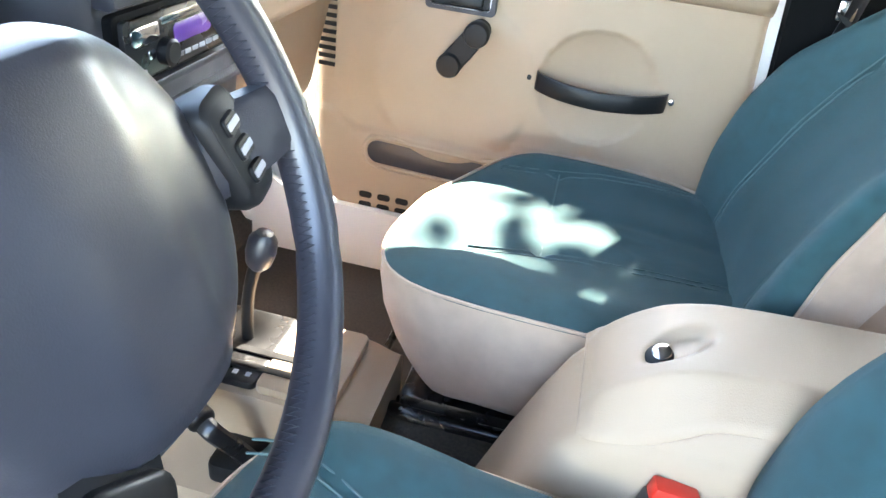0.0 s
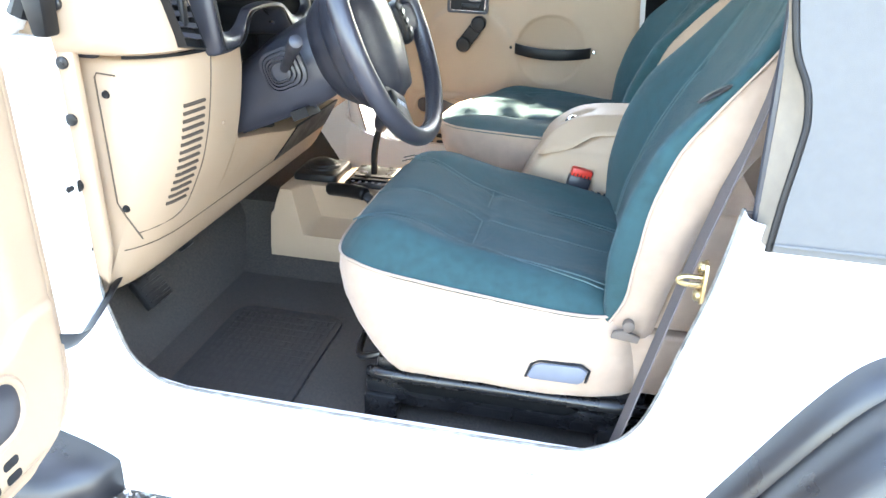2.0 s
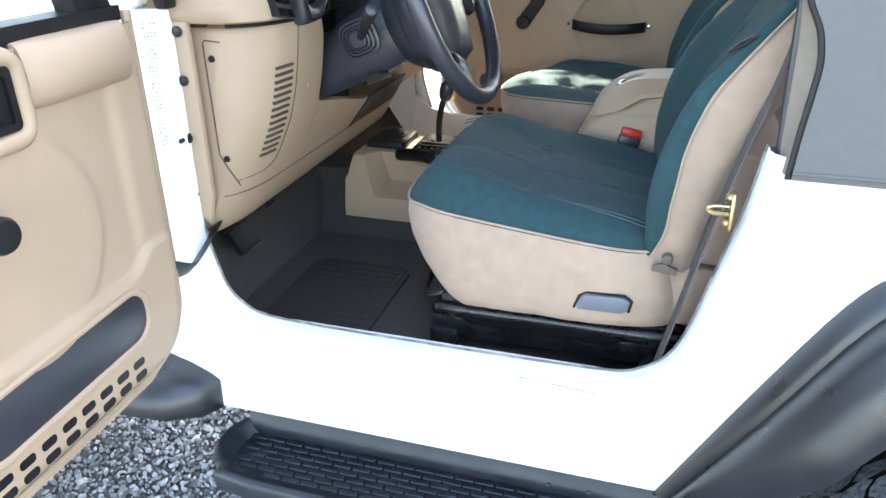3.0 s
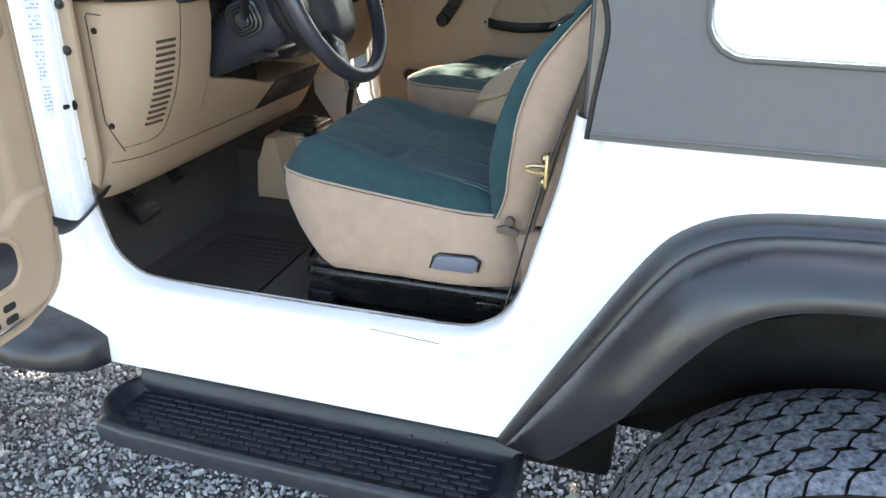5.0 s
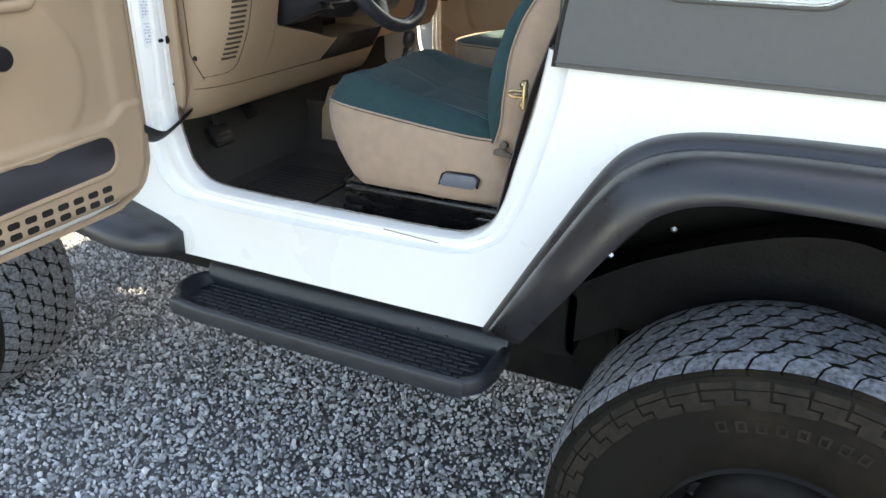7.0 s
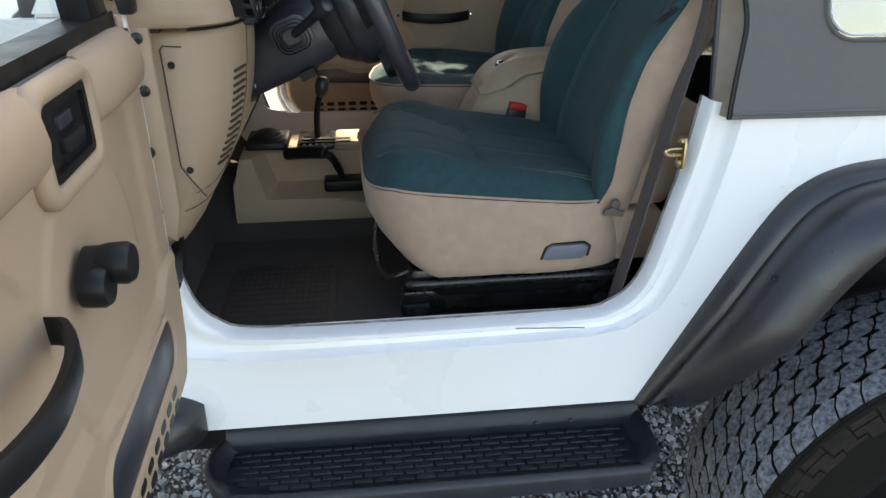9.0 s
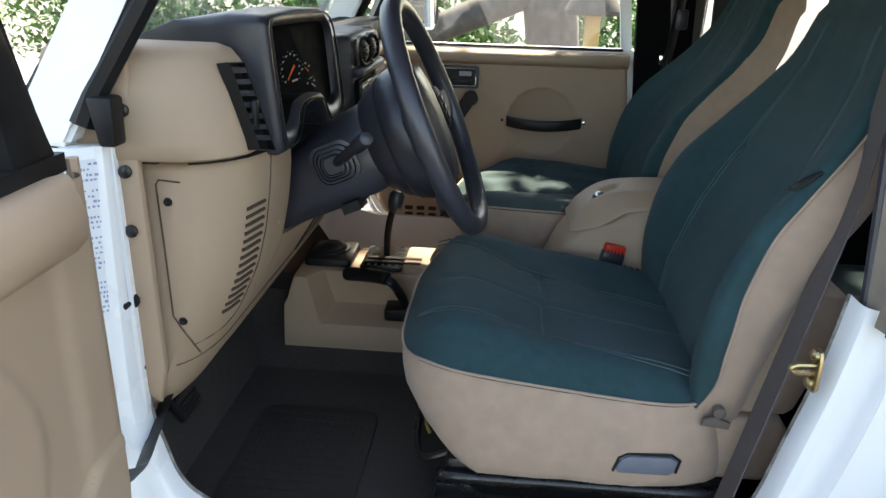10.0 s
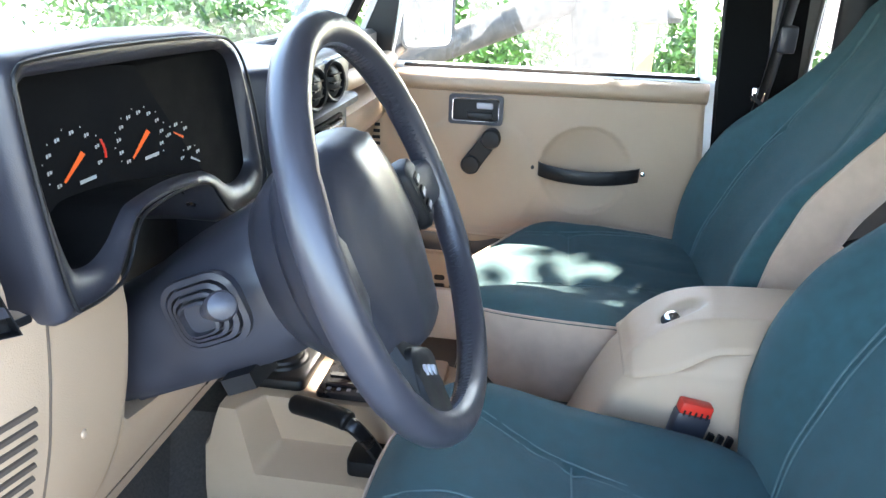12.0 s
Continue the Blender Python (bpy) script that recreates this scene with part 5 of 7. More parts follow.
    vent = part("side_vent", bm, BLACK, D, "black louvred air vent", smooth=30)
    for k in range(7):
        bm = bmesh.new()
        t = 0.12 + k * 0.127
        prism(bm, [(0, 0), (1, 0), (1, 1), (0, 1)], "z", 0, 1)
        for v in bm.verts:
            s, h, d = v.co.x, v.co.y, v.co.z
            v.co = q(0.05 + 0.90 * s, t + h * 0.060, -0.004 + 0.010 * d)
        part("vane", bm, DARK, vent)
    bm = bmesh.new()
    box(bm, -0.004, 0.004, -0.006, 0.006, -0.018, 0.018, 0.002)
    bmesh.ops.translate(bm, vec=q(0.5, 0.42, 0.006), verts=bm.verts)
    part("vent_thumb", bm, BLACK, vent)
    # instrument hood: its rim, its window and the dial plate, yawed to fit the camera's view
    rim = [(0.196, 1.330), (0.191, 1.40), (0.191, 1.48), (0.196, 1.500), (0.22, 1.507), (0.31, 1.509), (0.40, 1.507), (0.475, 1.503), (0.515, 1.492), (0.540, 1.466), (0.556, 1.42), (0.564, 1.37),
           (0.564, 1.322), (0.52, 1.312), (0.455, 1.314), (0.436, 1.335), (0.419, 1.361), (0.372, 1.370), (0.316, 1.369), (0.294, 1.358), (0.278, 1.336), (0.26, 1.322), (0.21, 1.320)]
    win = [(0.222, 1.362), (0.214, 1.41), (0.213, 1.475), (0.218, 1.487), (0.235, 1.488), (0.31, 1.486), (0.40, 1.484), (0.49, 1.481), (0.515, 1.479), (0.535, 1.464), (0.541, 1.42), (0.543, 1.375),
           (0.540, 1.354), (0.515, 1.343), (0.487, 1.346), (0.455, 1.366), (0.43, 1.373), (0.374, 1.379), (0.316, 1.377), (0.298, 1.370), (0.277, 1.356), (0.253, 1.348), (0.232, 1.351)]
    plate_x = lambda y: -0.715 + 0.30 * (y - 0.30)
    inner = [(0.230 + (y - 0.213) * 0.72, 1.415 + (z - 1.415) * 0.94) for y, z in win]
    # the far end of the dial plate slopes down toward the column
    inner = [(min(y, 0.463 - 0.62 * max(0, z - 1.352)), z) for y, z in inner]
    rounder = lambda pts: [(p.x, p.z) for p in smooth_line([(y, 0, z) for y, z in pts], 4, loop=True)]
    rim, win, inner = rounder(rim), rounder(win), rounder(inner)
    lean = lambda z: -0.014 * (z - 1.33) / 0.17
    mixed = lambda f: [(lerp(a, c, f), lerp(b, d, f)) for (a, b), (c, d) in zip(rim, win)]
    bm = bmesh.new()
    rows = [[Vector((-0.865, 0.39 + (y - 0.39) * 0.93, min(z, 1.452))) for y, z in rim], [Vector((-0.83, 0.39 + (y - 0.39) * 0.96, min(z, 1.478))) for y, z in rim], [Vector((-0.785, 0.39 + (y - 0.39) * 0.985, min(z, 1.496))) for y, z in rim], [Vector((-0.735, 0.39 + (y - 0.39) * 0.998, z - 0.003)) for y, z in rim]]
    for x, f in ((-0.70, 0.0), (-0.660, 0.0), (-0.652, 0.10), (-0.648, 0.32), (-0.648, 0.62), (-0.653, 0.92), (-0.662, 1.0)):
        rows.append([Vector((x + lean(z), y, z)) for y, z in mixed(f)])
    loft(bm, rows, cap=False)
    part("instrument_hood", bm, DARK, D, "dark grey instrument hood", smooth=50)
    bm = bmesh.new()
    loft(bm, [[Vector((-0.6615 + lean(z), y, z)) for y, z in win], [Vector((plate_x(y), y, z)) for y, z in inner]], cap=False)
    part("instrument_bezel", bm, MATTE, D, smooth=50)
    bm = bmesh.new()
    tube(bm, [Vector((-0.6435 + lean(z), y, z)) for y, z in mixed(0.30)], 0.0016, 6, loop=True)
    part("hood_groove", bm, BLACK, D)
    bm = bmesh.new()
    bm.faces.new([bm.verts.new((plate_x(y) + 0.001, y, z)) for y, z in inner])
    face = part("dial_plate", bm, GAUGE, D, "black dial plate with white markings")

    def dial(y, z, r, n, a0, a1, needle, sweep_red=False, tone=NEEDLE):
        def at(ang, rr, up=0.0):
            yy = y + math.cos(ang) * rr
            return Vector((plate_x(yy) + 0.002 + up, yy, z + math.sin(ang) * rr))
        for k in range(n):
            ang = radians(lerp(a0, a1, k / (n - 1)))
            big = k % 2 == 0
            c = at(ang, r * (0.84 if big else 1.0), 0.0004)
            bm = bmesh.new()
            for o, w, h in (((-0.0013, 0.0008, 0.0016), (0.0010, 0.0010, 0.0013)) if big else ((0.0, 0.0005, 0.0007),)):
                bm.faces.new([bm.verts.new(c + Vector((0.3 * (o + a * w), o + a * w, b * h + 0.3 * o))) for a, b in ((-1, -1), (1, -1), (1, 1), (-1, 1))])
            part("dial_mark", bm, GAUGE_MARK, face)
        bm = bmesh.new()
        ang = radians(needle)
        t = Vector((-0.3 * math.sin(ang), -math.sin(ang), math.cos(ang)))
        a, b = at(ang, -0.30 * r, 0.003), at(ang, r * 0.72, 0.003)
        bm.faces.new([bm.verts.new(v) for v in (a - t * r * 0.09, a + t * r * 0.09, b + t * r * 0.04, b - t * r * 0.04)])
        part("needle", bm, tone, face, "orange needle")
        if r > 0.02:
            bm = bmesh.new()
            c = at(radians(-62), r * 0.72, 0.0006)
            bm.faces.new([bm.verts.new(c + Vector((0.3 * sy * r * 0.28, sy * r * 0.28, sz * 0.0016 + sy * 0.001))) for sy, sz in ((-1, -1), (1, -1), (1, 1), (-1, 1))])
            part("dial_caption", bm, GAUGE_MARK, face)
        if sweep_red:
            bm = bmesh.new()
            tube(bm, [at(radians(k), r * 1.02, 0.001) for k in (-6, 5, 16, 28)], 0.0010, 4)
            part("red_zone", bm, RED, face)
    dial(0.316, 1.408, 0.028, 15, 226, -14, 226, True)
    dial(0.383, 1.414, 0.028, 21, 228, -48, 228)
    dial(0.425, 1.409, 0.013, 5, 165, 30, 150)
    dial(0.4385, 1.384, 0.013, 5, 165, 30, 330, False, GAUGE_MARK)
    for y, z, m in ((0.2917, 1.363, GAUGE_MARK), (0.294, 1.3475, NEEDLE)):
        bm = bmesh.new()
        box(bm, plate_x(y), plate_x(y) + 0.003, y - 0.003, y + 0.003, z - 0.002, z + 0.002)
        part("telltale", bm, m, face)
    # dash top, and a black block for the shaded recess behind the column
    bm = bmesh.new()
    prism(bm, [(-0.975, 1.30), (-0.975, 1.39), (-0.86, 1.428), (-0.76, 1.444), (-0.71, 1.447), (-0.70, 1.440), (-0.70, 1.40), (-0.75, 1.30)], "y", 0.575, 1.33, 0.006)
    prism(bm, [(-0.975, 1.30), (-0.975, 1.39), (-0.86, 1.428), (-0.79, 1.436), (-0.78, 1.30)], "y", 0.10, 0.574, 0.004)
    top = part("dash_top", bm, DARK, D, "dark dash top")
    for y0, y1 in ((0.60, 0.92), (0.96, 1.28)):
        bm = bmesh.new()
        prism(bm, rounded(-0.812, -0.786, y0, y1, 0.010, 3), "z", 1.430, 1.4425, 0.001)
        part("defroster_slot", bm, MATTE, top, "black defroster slot")
        bm = bmesh.new()
        tube(bm, [Vector((x, y, 1.4425)) for x, y in rounded(-0.815, -0.783, y0 - 0.003, y1 + 0.003, 0.012, 3)], 0.0025, 6, loop=True)
        part("slot_rim", bm, DARK, top)
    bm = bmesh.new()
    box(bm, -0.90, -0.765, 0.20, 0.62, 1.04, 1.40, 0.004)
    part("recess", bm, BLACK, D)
    # centre stack
    bm = bmesh.new()
    rings = []
    for y, x, zt in ((0.566, -0.745, 1.436), (0.576, -0.726, 1.440), (0.590, -0.704, 1.443), (0.608, -0.680, 1.446), (0.624, -0.662, 1.448), (0.638, -0.650, 1.449), (0.650, -0.644, 1.449), (0.72, -0.642, 1.449), (0.885, -0.642, 1.449), (0.895, -0.648, 1.448), (0.900, -0.68, 1.444)):
        rings.append([Vector(p) for p in ((-0.88, y, zt), (x - 0.030, y, zt), (x - 0.012, y, zt - 0.001), (x - 0.003, y, zt - 0.006), (x, y, zt - 0.014), (x, y, 1.30), (x - 0.015, y, 1.17), (x - 0.03, y, 1.15), (-0.88, y, 1.15))])
    loft(bm, rings)
    stack = part("centre_fascia", bm, DARK, D, "dark grey centre stack", smooth=50)
    bm = bmesh.new()
    prism(bm, rounded(0.655, 0.888, 1.388, 1.440, 0.010, 3), "x", -0.646, -0.638, 0.002)
    part("vent_panel", bm, BLACK, stack, "black vent panel")
    for y in (0.706, 0.790):
        bm = bmesh.new()
        lathe(bm, [(0.030, -0.004), (0.030, 0.006), (0.027, 0.009), (0.024, 0.008), (0.023, 0.002), (0.018, 0.006), (0.008, 0.009), (0.001, 0.010)], (-0.637, y, 1.414), (1, -0.25, 0.05), 28)
        rv = part("round_vent", bm, BLACK, stack, "round black air vent")
        for k in (-1, 0, 1):
            bm = bmesh.new()
            box(bm, -0.632, -0.626, y - 0.020, y + 0.020, 1.4125 + k * 0.010, 1.4145 + k * 0.010)
            part("vane", bm, BLACK, rv)
    bm = bmesh.new()
    prism(bm, [(-0.645, 1.369), (-0.645, 1.386), (-0.630, 1.385), (-0.624, 1.380), (-0.624, 1.372), (-0.630, 1.368)], "y", 0.648, 0.892, 0.002)
    part("stack_rib", bm, DARK, stack, "dark grey shelf rib")
    bm = bmesh.new()
    prism(bm, rounded(0.656, 0.842, 1.300, 1.362, 0.006), "x", -0.647, -0.635, 0.002)
    part("radio_frame", bm, MATTE, stack, "black radio surround")
    bm = bmesh.new()
    prism(bm, rounded(0.663, 0.838, 1.305, 1.357, 0.004), "x", -0.640, -0.630, 0.002)
    part("radio", bm, STEEL_BLACK, stack, "glossy black car radio with a purple display")
    for (y0, y1, z0, z1), m in (((0.672, 0.712, 1.334, 1.350), CHROME), ((0.716, 0.830, 1.345, 1.352), CHROME), ((0.735, 0.800, 1.324, 1.342), PURPLE), ((0.672, 0.690, 1.309, 1.313), GREYBTN), ((0.694, 0.704, 1.319, 1.328), CHROME)):
        bm = bmesh.new()
        prism(bm, rounded(y0, y1, z0, z1, min(z1 - z0, y1 - y0) * 0.3), "x", -0.6315, -0.6290, 0.0006)
        part("radio_panel", bm, m, stack)
    bm = bmesh.new()
    lathe(bm, [(0.012, 0), (0.012, 0.010), (0.0095, 0.012), (0.002, 0.012)], (-0.631, 0.718, 1.322), (1, 0, 0), 20)
    part("radio_knob", bm, BLACK, stack)
    for k in range(6):
        bm = bmesh.new()
        box(bm, -0.6315, -0.6290, 0.738 + k * 0.013, 0.748 + k * 0.013, 1.311, 1.315)
        part("radio_button", bm, GREYBTN, stack)
    for z in (1.292, 1.262):
        bm = bmesh.new()
        box(bm, -0.650, -0.634, 0.650, 0.890, z - 0.004, z + 0.004, 0.002)
        part("stack_rib", bm, DARK, stack)
    for y in (0.70, 0.76, 0.82):
        bm = bmesh.new()
        lathe(bm, [(0.019, 0), (0.017, 0.018), (0.014, 0.02), (0.002, 0.02)], (-0.650, y, 1.225), (1, 0, 0.1), 18)
        part("climate_knob", bm, BLACK, stack)
    # passenger side: pad, grab bar, glove box
    bm = bmesh.new()
    prism(bm, [(-0.90, 1.34), (-0.90, 1.425), (-0.74, 1.448), (-0.705, 1.440), (-0.700, 1.424), (-0.745, 1.41), (-0.755, 1.34)], "y", 0.902, 1.335, 0.012, 3)
    part("passenger_pad", bm, TAN, D, "tan upper dash pad")
    bm = bmesh.new()
    prism(bm, [(-0.90, 1.05), (-0.90, 1.335), (-0.70, 1.335), (-0.680, 1.320), (-0.676, 1.285), (-0.690, 1.262), (-0.715, 1.25), (-0.735, 1.10), (-0.76, 1.05)], "y", 0.89, 1.335, 0.010, 3)
    gb = part("glove_box", bm, TAN, D, "tan glove box with a ledge above")
    bm = bmesh.new()
    tube(bm, smooth_line([(-0.70, 0.90, 1.385), (-0.665, 0.92, 1.39), (-0.660, 1.10, 1.39), (-0.665, 1.30, 1.39), (-0.70, 1.325, 1.385)], 5), 0.016, 10)
    part("grab_bar", bm, TAN, D, "tan passenger grab bar")
    for k in range(9):
        bm = bmesh.new()
        box(bm, -0.725, -0.695, 1.3345, 1.337, 1.13 + k * 0.014, 1.137 + k * 0.014)
        part("end_slot", bm, BLACK, D)
    bm = bmesh.new()
    lathe(bm, [(0.010, 0), (0.010, 0.004), (0.002, 0.005)], (-0.722, 1.0, 1.20), (1, 0, 0), 14)
    part("glove_latch", bm, BLACK, gb)
    # tan end plate on the hinge pillar
    bm = bmesh.new()
    prism(bm, [(-0.835, 1.470), (-0.79, 1.472), (-0.787, 1.05), (-0.800, 0.995), (-0.845, 1.030), (-0.842, 1.20)], "y", 0.066, 0.080, 0.005, 2)
    plate = part("end_plate", bm, TAN, D, "tan plate over the hinge pillar")
    for x, z in ((-0.806, 1.325), (-0.808, 1.248), (-0.822, 1.052), (-0.80, 1.40)):
        bm = bmesh.new()
        lathe(bm, [(0.0085, 0), (0.0085, 0.004), (0.005, 0.006), (0.001, 0.0065)], (x, 0.0665, z), (0, -1, 0), 12)
        part("bolt", bm, STEEL_BLACK, plate)
    bm = bmesh.new()
    lathe(bm, [(0.011, 0), (0.011, 0.006), (0.005, 0.008), (0.005, 0.022), (0.001, 0.024)], (-0.820, 0.066, 1.152), (0, -1, 0), 12)
    part("door_switch", bm, BLACK, plate, "black door switch plunger")


build_dash()


# ---- hinge pillar with its label ----
def build_pillar():
    bm = bmesh.new()
    prism(bm, [(-0.93, 0.024), (-0.858, 0.024), (-0.814, 0.056), (-0.814, 0.072), (-0.93, 0.072)], "z", 0.88, 1.36, 0.004, 2)
    single("hinge_pillar", bm, PAINT, "white painted door hinge pillar", "pillar", kind="structure")
    # the sticker lies on the pillar's slanted face
    o, e, n = Vector((-0.858, 0.024, 0)), Vector((0.809, 0.588, 0)), Vector((0.588, -0.809, 0))

    def flat(bm, a0, a1, z0, z1, h0, h1):
        box(bm, 0, 1, 0, 1, 0, 1)
        for v in bm.verts:
            a, h, z = lerp(a0, a1, v.co.x), lerp(h0, h1, v.co.y), lerp(z0, z1, v.co.z)
            v.co = o + e * a + n * h + Vector((0, 0, z))
    bm = bmesh.new()
    flat(bm, 0.010, 0.0535, 1.135, 1.345, 0.0002, 0.0010)
    L = single("data_label", bm, LABEL, "white printed data sticker on the door pillar", "sticker")
    rng = random.Random(3)
    def print_bar(a0, a1, z0, z1):
        bm = bmesh.new()
        flat(bm, a0, a1, z0, z1, 0.0010, 0.0018)
        part("print_bar", bm, INK, L)
    # rows of short words, a block of bars below on one side
    for row in range(30):
        z = 1.340 - row * 0.0066
        a = 0.0145 + rng.uniform(0, 0.002)
        last = 0.0295 if row > 13 else 0.0495
        while a < last - 0.002:
            w = rng.uniform(0.0012, 0.0042)
            if rng.random() < 0.72 and row not in (4, 9, 13):
                print_bar(a, min(a + w, last), z - rng.uniform(0.0008, 0.0020), z + rng.uniform(0.0006, 0.0016))
            a += w + rng.uniform(0.0012, 0.0030)
    z = 1.246
    while z > 1.158:
        h = rng.uniform(0.0008, 0.0026)
        print_bar(0.0345, 0.0495, z - h, z)
        z -= h + rng.uniform(0.0010, 0.0018)


build_pillar()


# ---- steering wheel and column ----
def build_steering():
    C = Vector((-0.455, 0.397, 1.346))
    A = Vector((math.cos(0.401), 0, math.sin(0.401)))     # out of the wheel, toward the driver
    Y = Vector((0, 1, 0))
    V = A.cross(Y) * -1                                      # up along the wheel
    if V.z < 0:
        V = -V
    at = lambda y, v, a=0.0: C + Y * y + V * v + A * a
    W = thing("steering_wheel", C, "dark grey leather steering wheel with an airbag pad", "steering wheel")
    R = 0.183
    bm = bmesh.new()
    N = 96
    rings = []
    for k in range(N):
        th = 2 * math.pi * k / N
        seam = 0.0008 if k % 16 == 8 else 0
        r = 0.0152 - seam
        d = Y * math.cos(th) + V * math.sin(th)
        ring = []
        for j in range(14):
            f = 2 * math.pi * j / 14
            ring.append(C + d * (R + r * math.cos(f)) + A * (r * 1.08 * math.sin(f)))
        rings.append(ring)
    loft(bm, rings, loop=True)
    part("rim", bm, LEATHER, W, "stitched dark leather rim", smooth=60)
    # airbag pad
    half = [(0.0, 0.100), (0.045, 0.098), (0.084, 0.076), (0.110, 0.036), (0.117, -0.010), (0.108, -0.052), (0.086, -0.086), (0.050, -0.111), (0.0, -0.118)]
    pad = half + [(-y, v) for y, v in half[-2:0:-1]]
    pad = [(p.x, p.z) for p in smooth_line([(y, 0, v) for y, v in pad], 4, loop=True)]
    bm = bmesh.new()
    ridge = lambda y: 0.008 / (1 + (abs(y) / 0.046) ** 10)          # raised middle band of the pad
    loft(bm, [[at(y * k, v * k, a + (ridge(y * k) if a > -0.014 else 0)) for y, v in pad] for k, a in ((0.88, -0.072), (0.96, -0.062), (1.0, -0.045), (0.99, -0.031), (0.955, -0.020), (0.91, -0.015), (0.86, -0.012), (0.75, -0.009), (0.6, -0.006), (0.45, -0.004), (0.3, -0.003), (0.15, -0.002), (0.02, -0.002))])
    hub = part("airbag_pad", bm, DARK, W, "dark grey airbag pad", smooth=60)
    # back shell of the hub
    bm = bmesh.new()
    loft(bm, [[at(y * k, v * k, a) for y, v in pad] for k, a in ((0.5, -0.115), (0.70, -0.105), (0.86, -0.080), (0.93, -0.060))])
    part("hub_shell", bm, DARK, W, smooth=50)
    # spokes
    def spoke(th, w0, w1, name, material, lift=0.0):
        d = Y * math.cos(th) + V * math.sin(th)
        t = Y * -math.sin(th) + V * math.cos(th)
        bm = bmesh.new()
        rings = []
        for r, w, a, h in ((0.085, w0, -0.034 + lift, 0.014), (0.11, w0, -0.028 + lift, 0.013), (0.14, lerp(w0, w1, 0.6), -0.014 + lift, 0.011), (0.178, w1, -0.002, 0.009)):
            rings.append([C + d * r + t * w * s + A * (a + h * q) for s, q in ((-1, -0.6), (-0.9, 0.7), (-0.6, 1), (0.6, 1), (0.9, 0.7), (1, -0.6), (0.6, -1), (-0.6, -1))])
        loft(bm, rings)
        return part(name, bm, material, W, smooth=50)
    for th, w0, w1, up in ((0, 0.030, 0.024, 0.006), (180, 0.040, 0.030, 0.005), (240, 0.034, 0.026, 0.004)):
        spoke(radians(th), w0, w1, "spoke", BLACK if th == 240 else DARK, up)
    # switch pods: two keys on the upper one, three bars on the lower one
    for side, pods in ((1, ((0.124, -0.002, 14, ((-0.018, 0.0062), (-0.001, 0.0062), (0.016, 0.0062))),)), (-1, ((0.067, -0.117, -60, ((-0.011, 0.0030), (0.0, 0.0030), (0.011, 0.0030))),))):
        for py, pv, turn, keys in pods:
            th = radians(turn)
            d = Y * math.cos(th) * side + V * math.sin(th)
            t = Y * -math.sin(th) * side + V * math.cos(th)
            upper = py > 0.1
            mid = C + Y * py * side + V * pv + A * (-0.010 if upper else -0.011)
            half_u, half_v = (0.021, 0.039) if upper else (0.026, 0.030)
            bm = bmesh.new()
            loft(bm, [[mid + d * (u * k) + t * (v * k) + A * a for u, v in rounded(-half_u, half_u, -half_v, half_v, 0.013, 4)] for a, k in ((-0.024, 0.9), (-0.003, 1.0), (0.005, 0.95), (0.008, 0.82))])
            pod = part("switch_pod", bm, BLACK, W, "black switch pod", smooth=40)
            for o, hv in keys:
                bm = bmesh.new()
                p = mid + t * o + A * 0.0085
                loft(bm, [[p + d * (u * k) + t * (v * k) + A * a for u, v in rounded(-0.0085, 0.0085, -hv, hv, min(0.003, hv * 0.6), 3)] for a, k in ((-0.004, 1.0), (0.0008, 1.0), (0.0020, 0.85))])
                part("switch", bm, GREYBTN if not upper else BLACK, pod)
                if upper:
                    bm = bmesh.new()
                    loft(bm, [[p + d * u + t * v + A * a for u, v in rounded(-0.0072, 0.0072, -0.0024, 0.0024, 0.001, 2)] for a in (0.0018, 0.0026)])
                    part("switch_print", bm, GREYBTN, pod)
    # stitched seam round the inside of the rim
    bm = bmesh.new()
    pts = []
    for k in range(360):
        th = 2 * math.pi * k / 360
        d = Y * math.cos(th) + V * math.sin(th)
        f = math.pi * (1.0 + (0.10 if k % 2 else -0.10))
        pts.append(C + d * (R + 0.0156 * math.cos(f)) + A * (0.0165 * math.sin(f)))
    tube(bm, pts, 0.0011, 4, loop=True)
    part("rim_stitching", bm, DARK, W)
    # column shroud
    K = thing("steering_column", at(0, 0, -0.2), "dark plastic steering column shroud with stalks", "steering column")
    bm = bmesh.new()
    sec = [(-0.078, -0.02), (-0.074, 0.03), (-0.055, 0.054), (-0.02, 0.066), (0.02, 0.066), (0.055, 0.054), (0.074, 0.03), (0.078, -0.015), (0.076, -0.046), (0.058, -0.068), (-0.058, -0.068), (-0.076, -0.046)]
    loft(bm, [[at(y * ky, v * kv + dv, a) for y, v in sec] for a, ky, kv, dv in ((-0.075, 0.86, 0.80, 0.0), (-0.085, 0.96, 0.92, 0.0), (-0.12, 1.0, 1.0, -0.002), (-0.19, 1.0, 0.92, -0.008), (-0.24, 0.92, 0.82, -0.016), (-0.33, 0.8, 0.7, -0.024))])
    part("shroud", bm, DARK, K, smooth=40)
    bm = bmesh.new()
    loft(bm, [[at(y, v, a) for y, v in ((-0.055, -0.060), (0.05, -0.060), (0.045, -0.076), (-0.045, -0.076))] for a in (-0.15, -0.30)])
    part("lower_cover", bm, DARK, K)
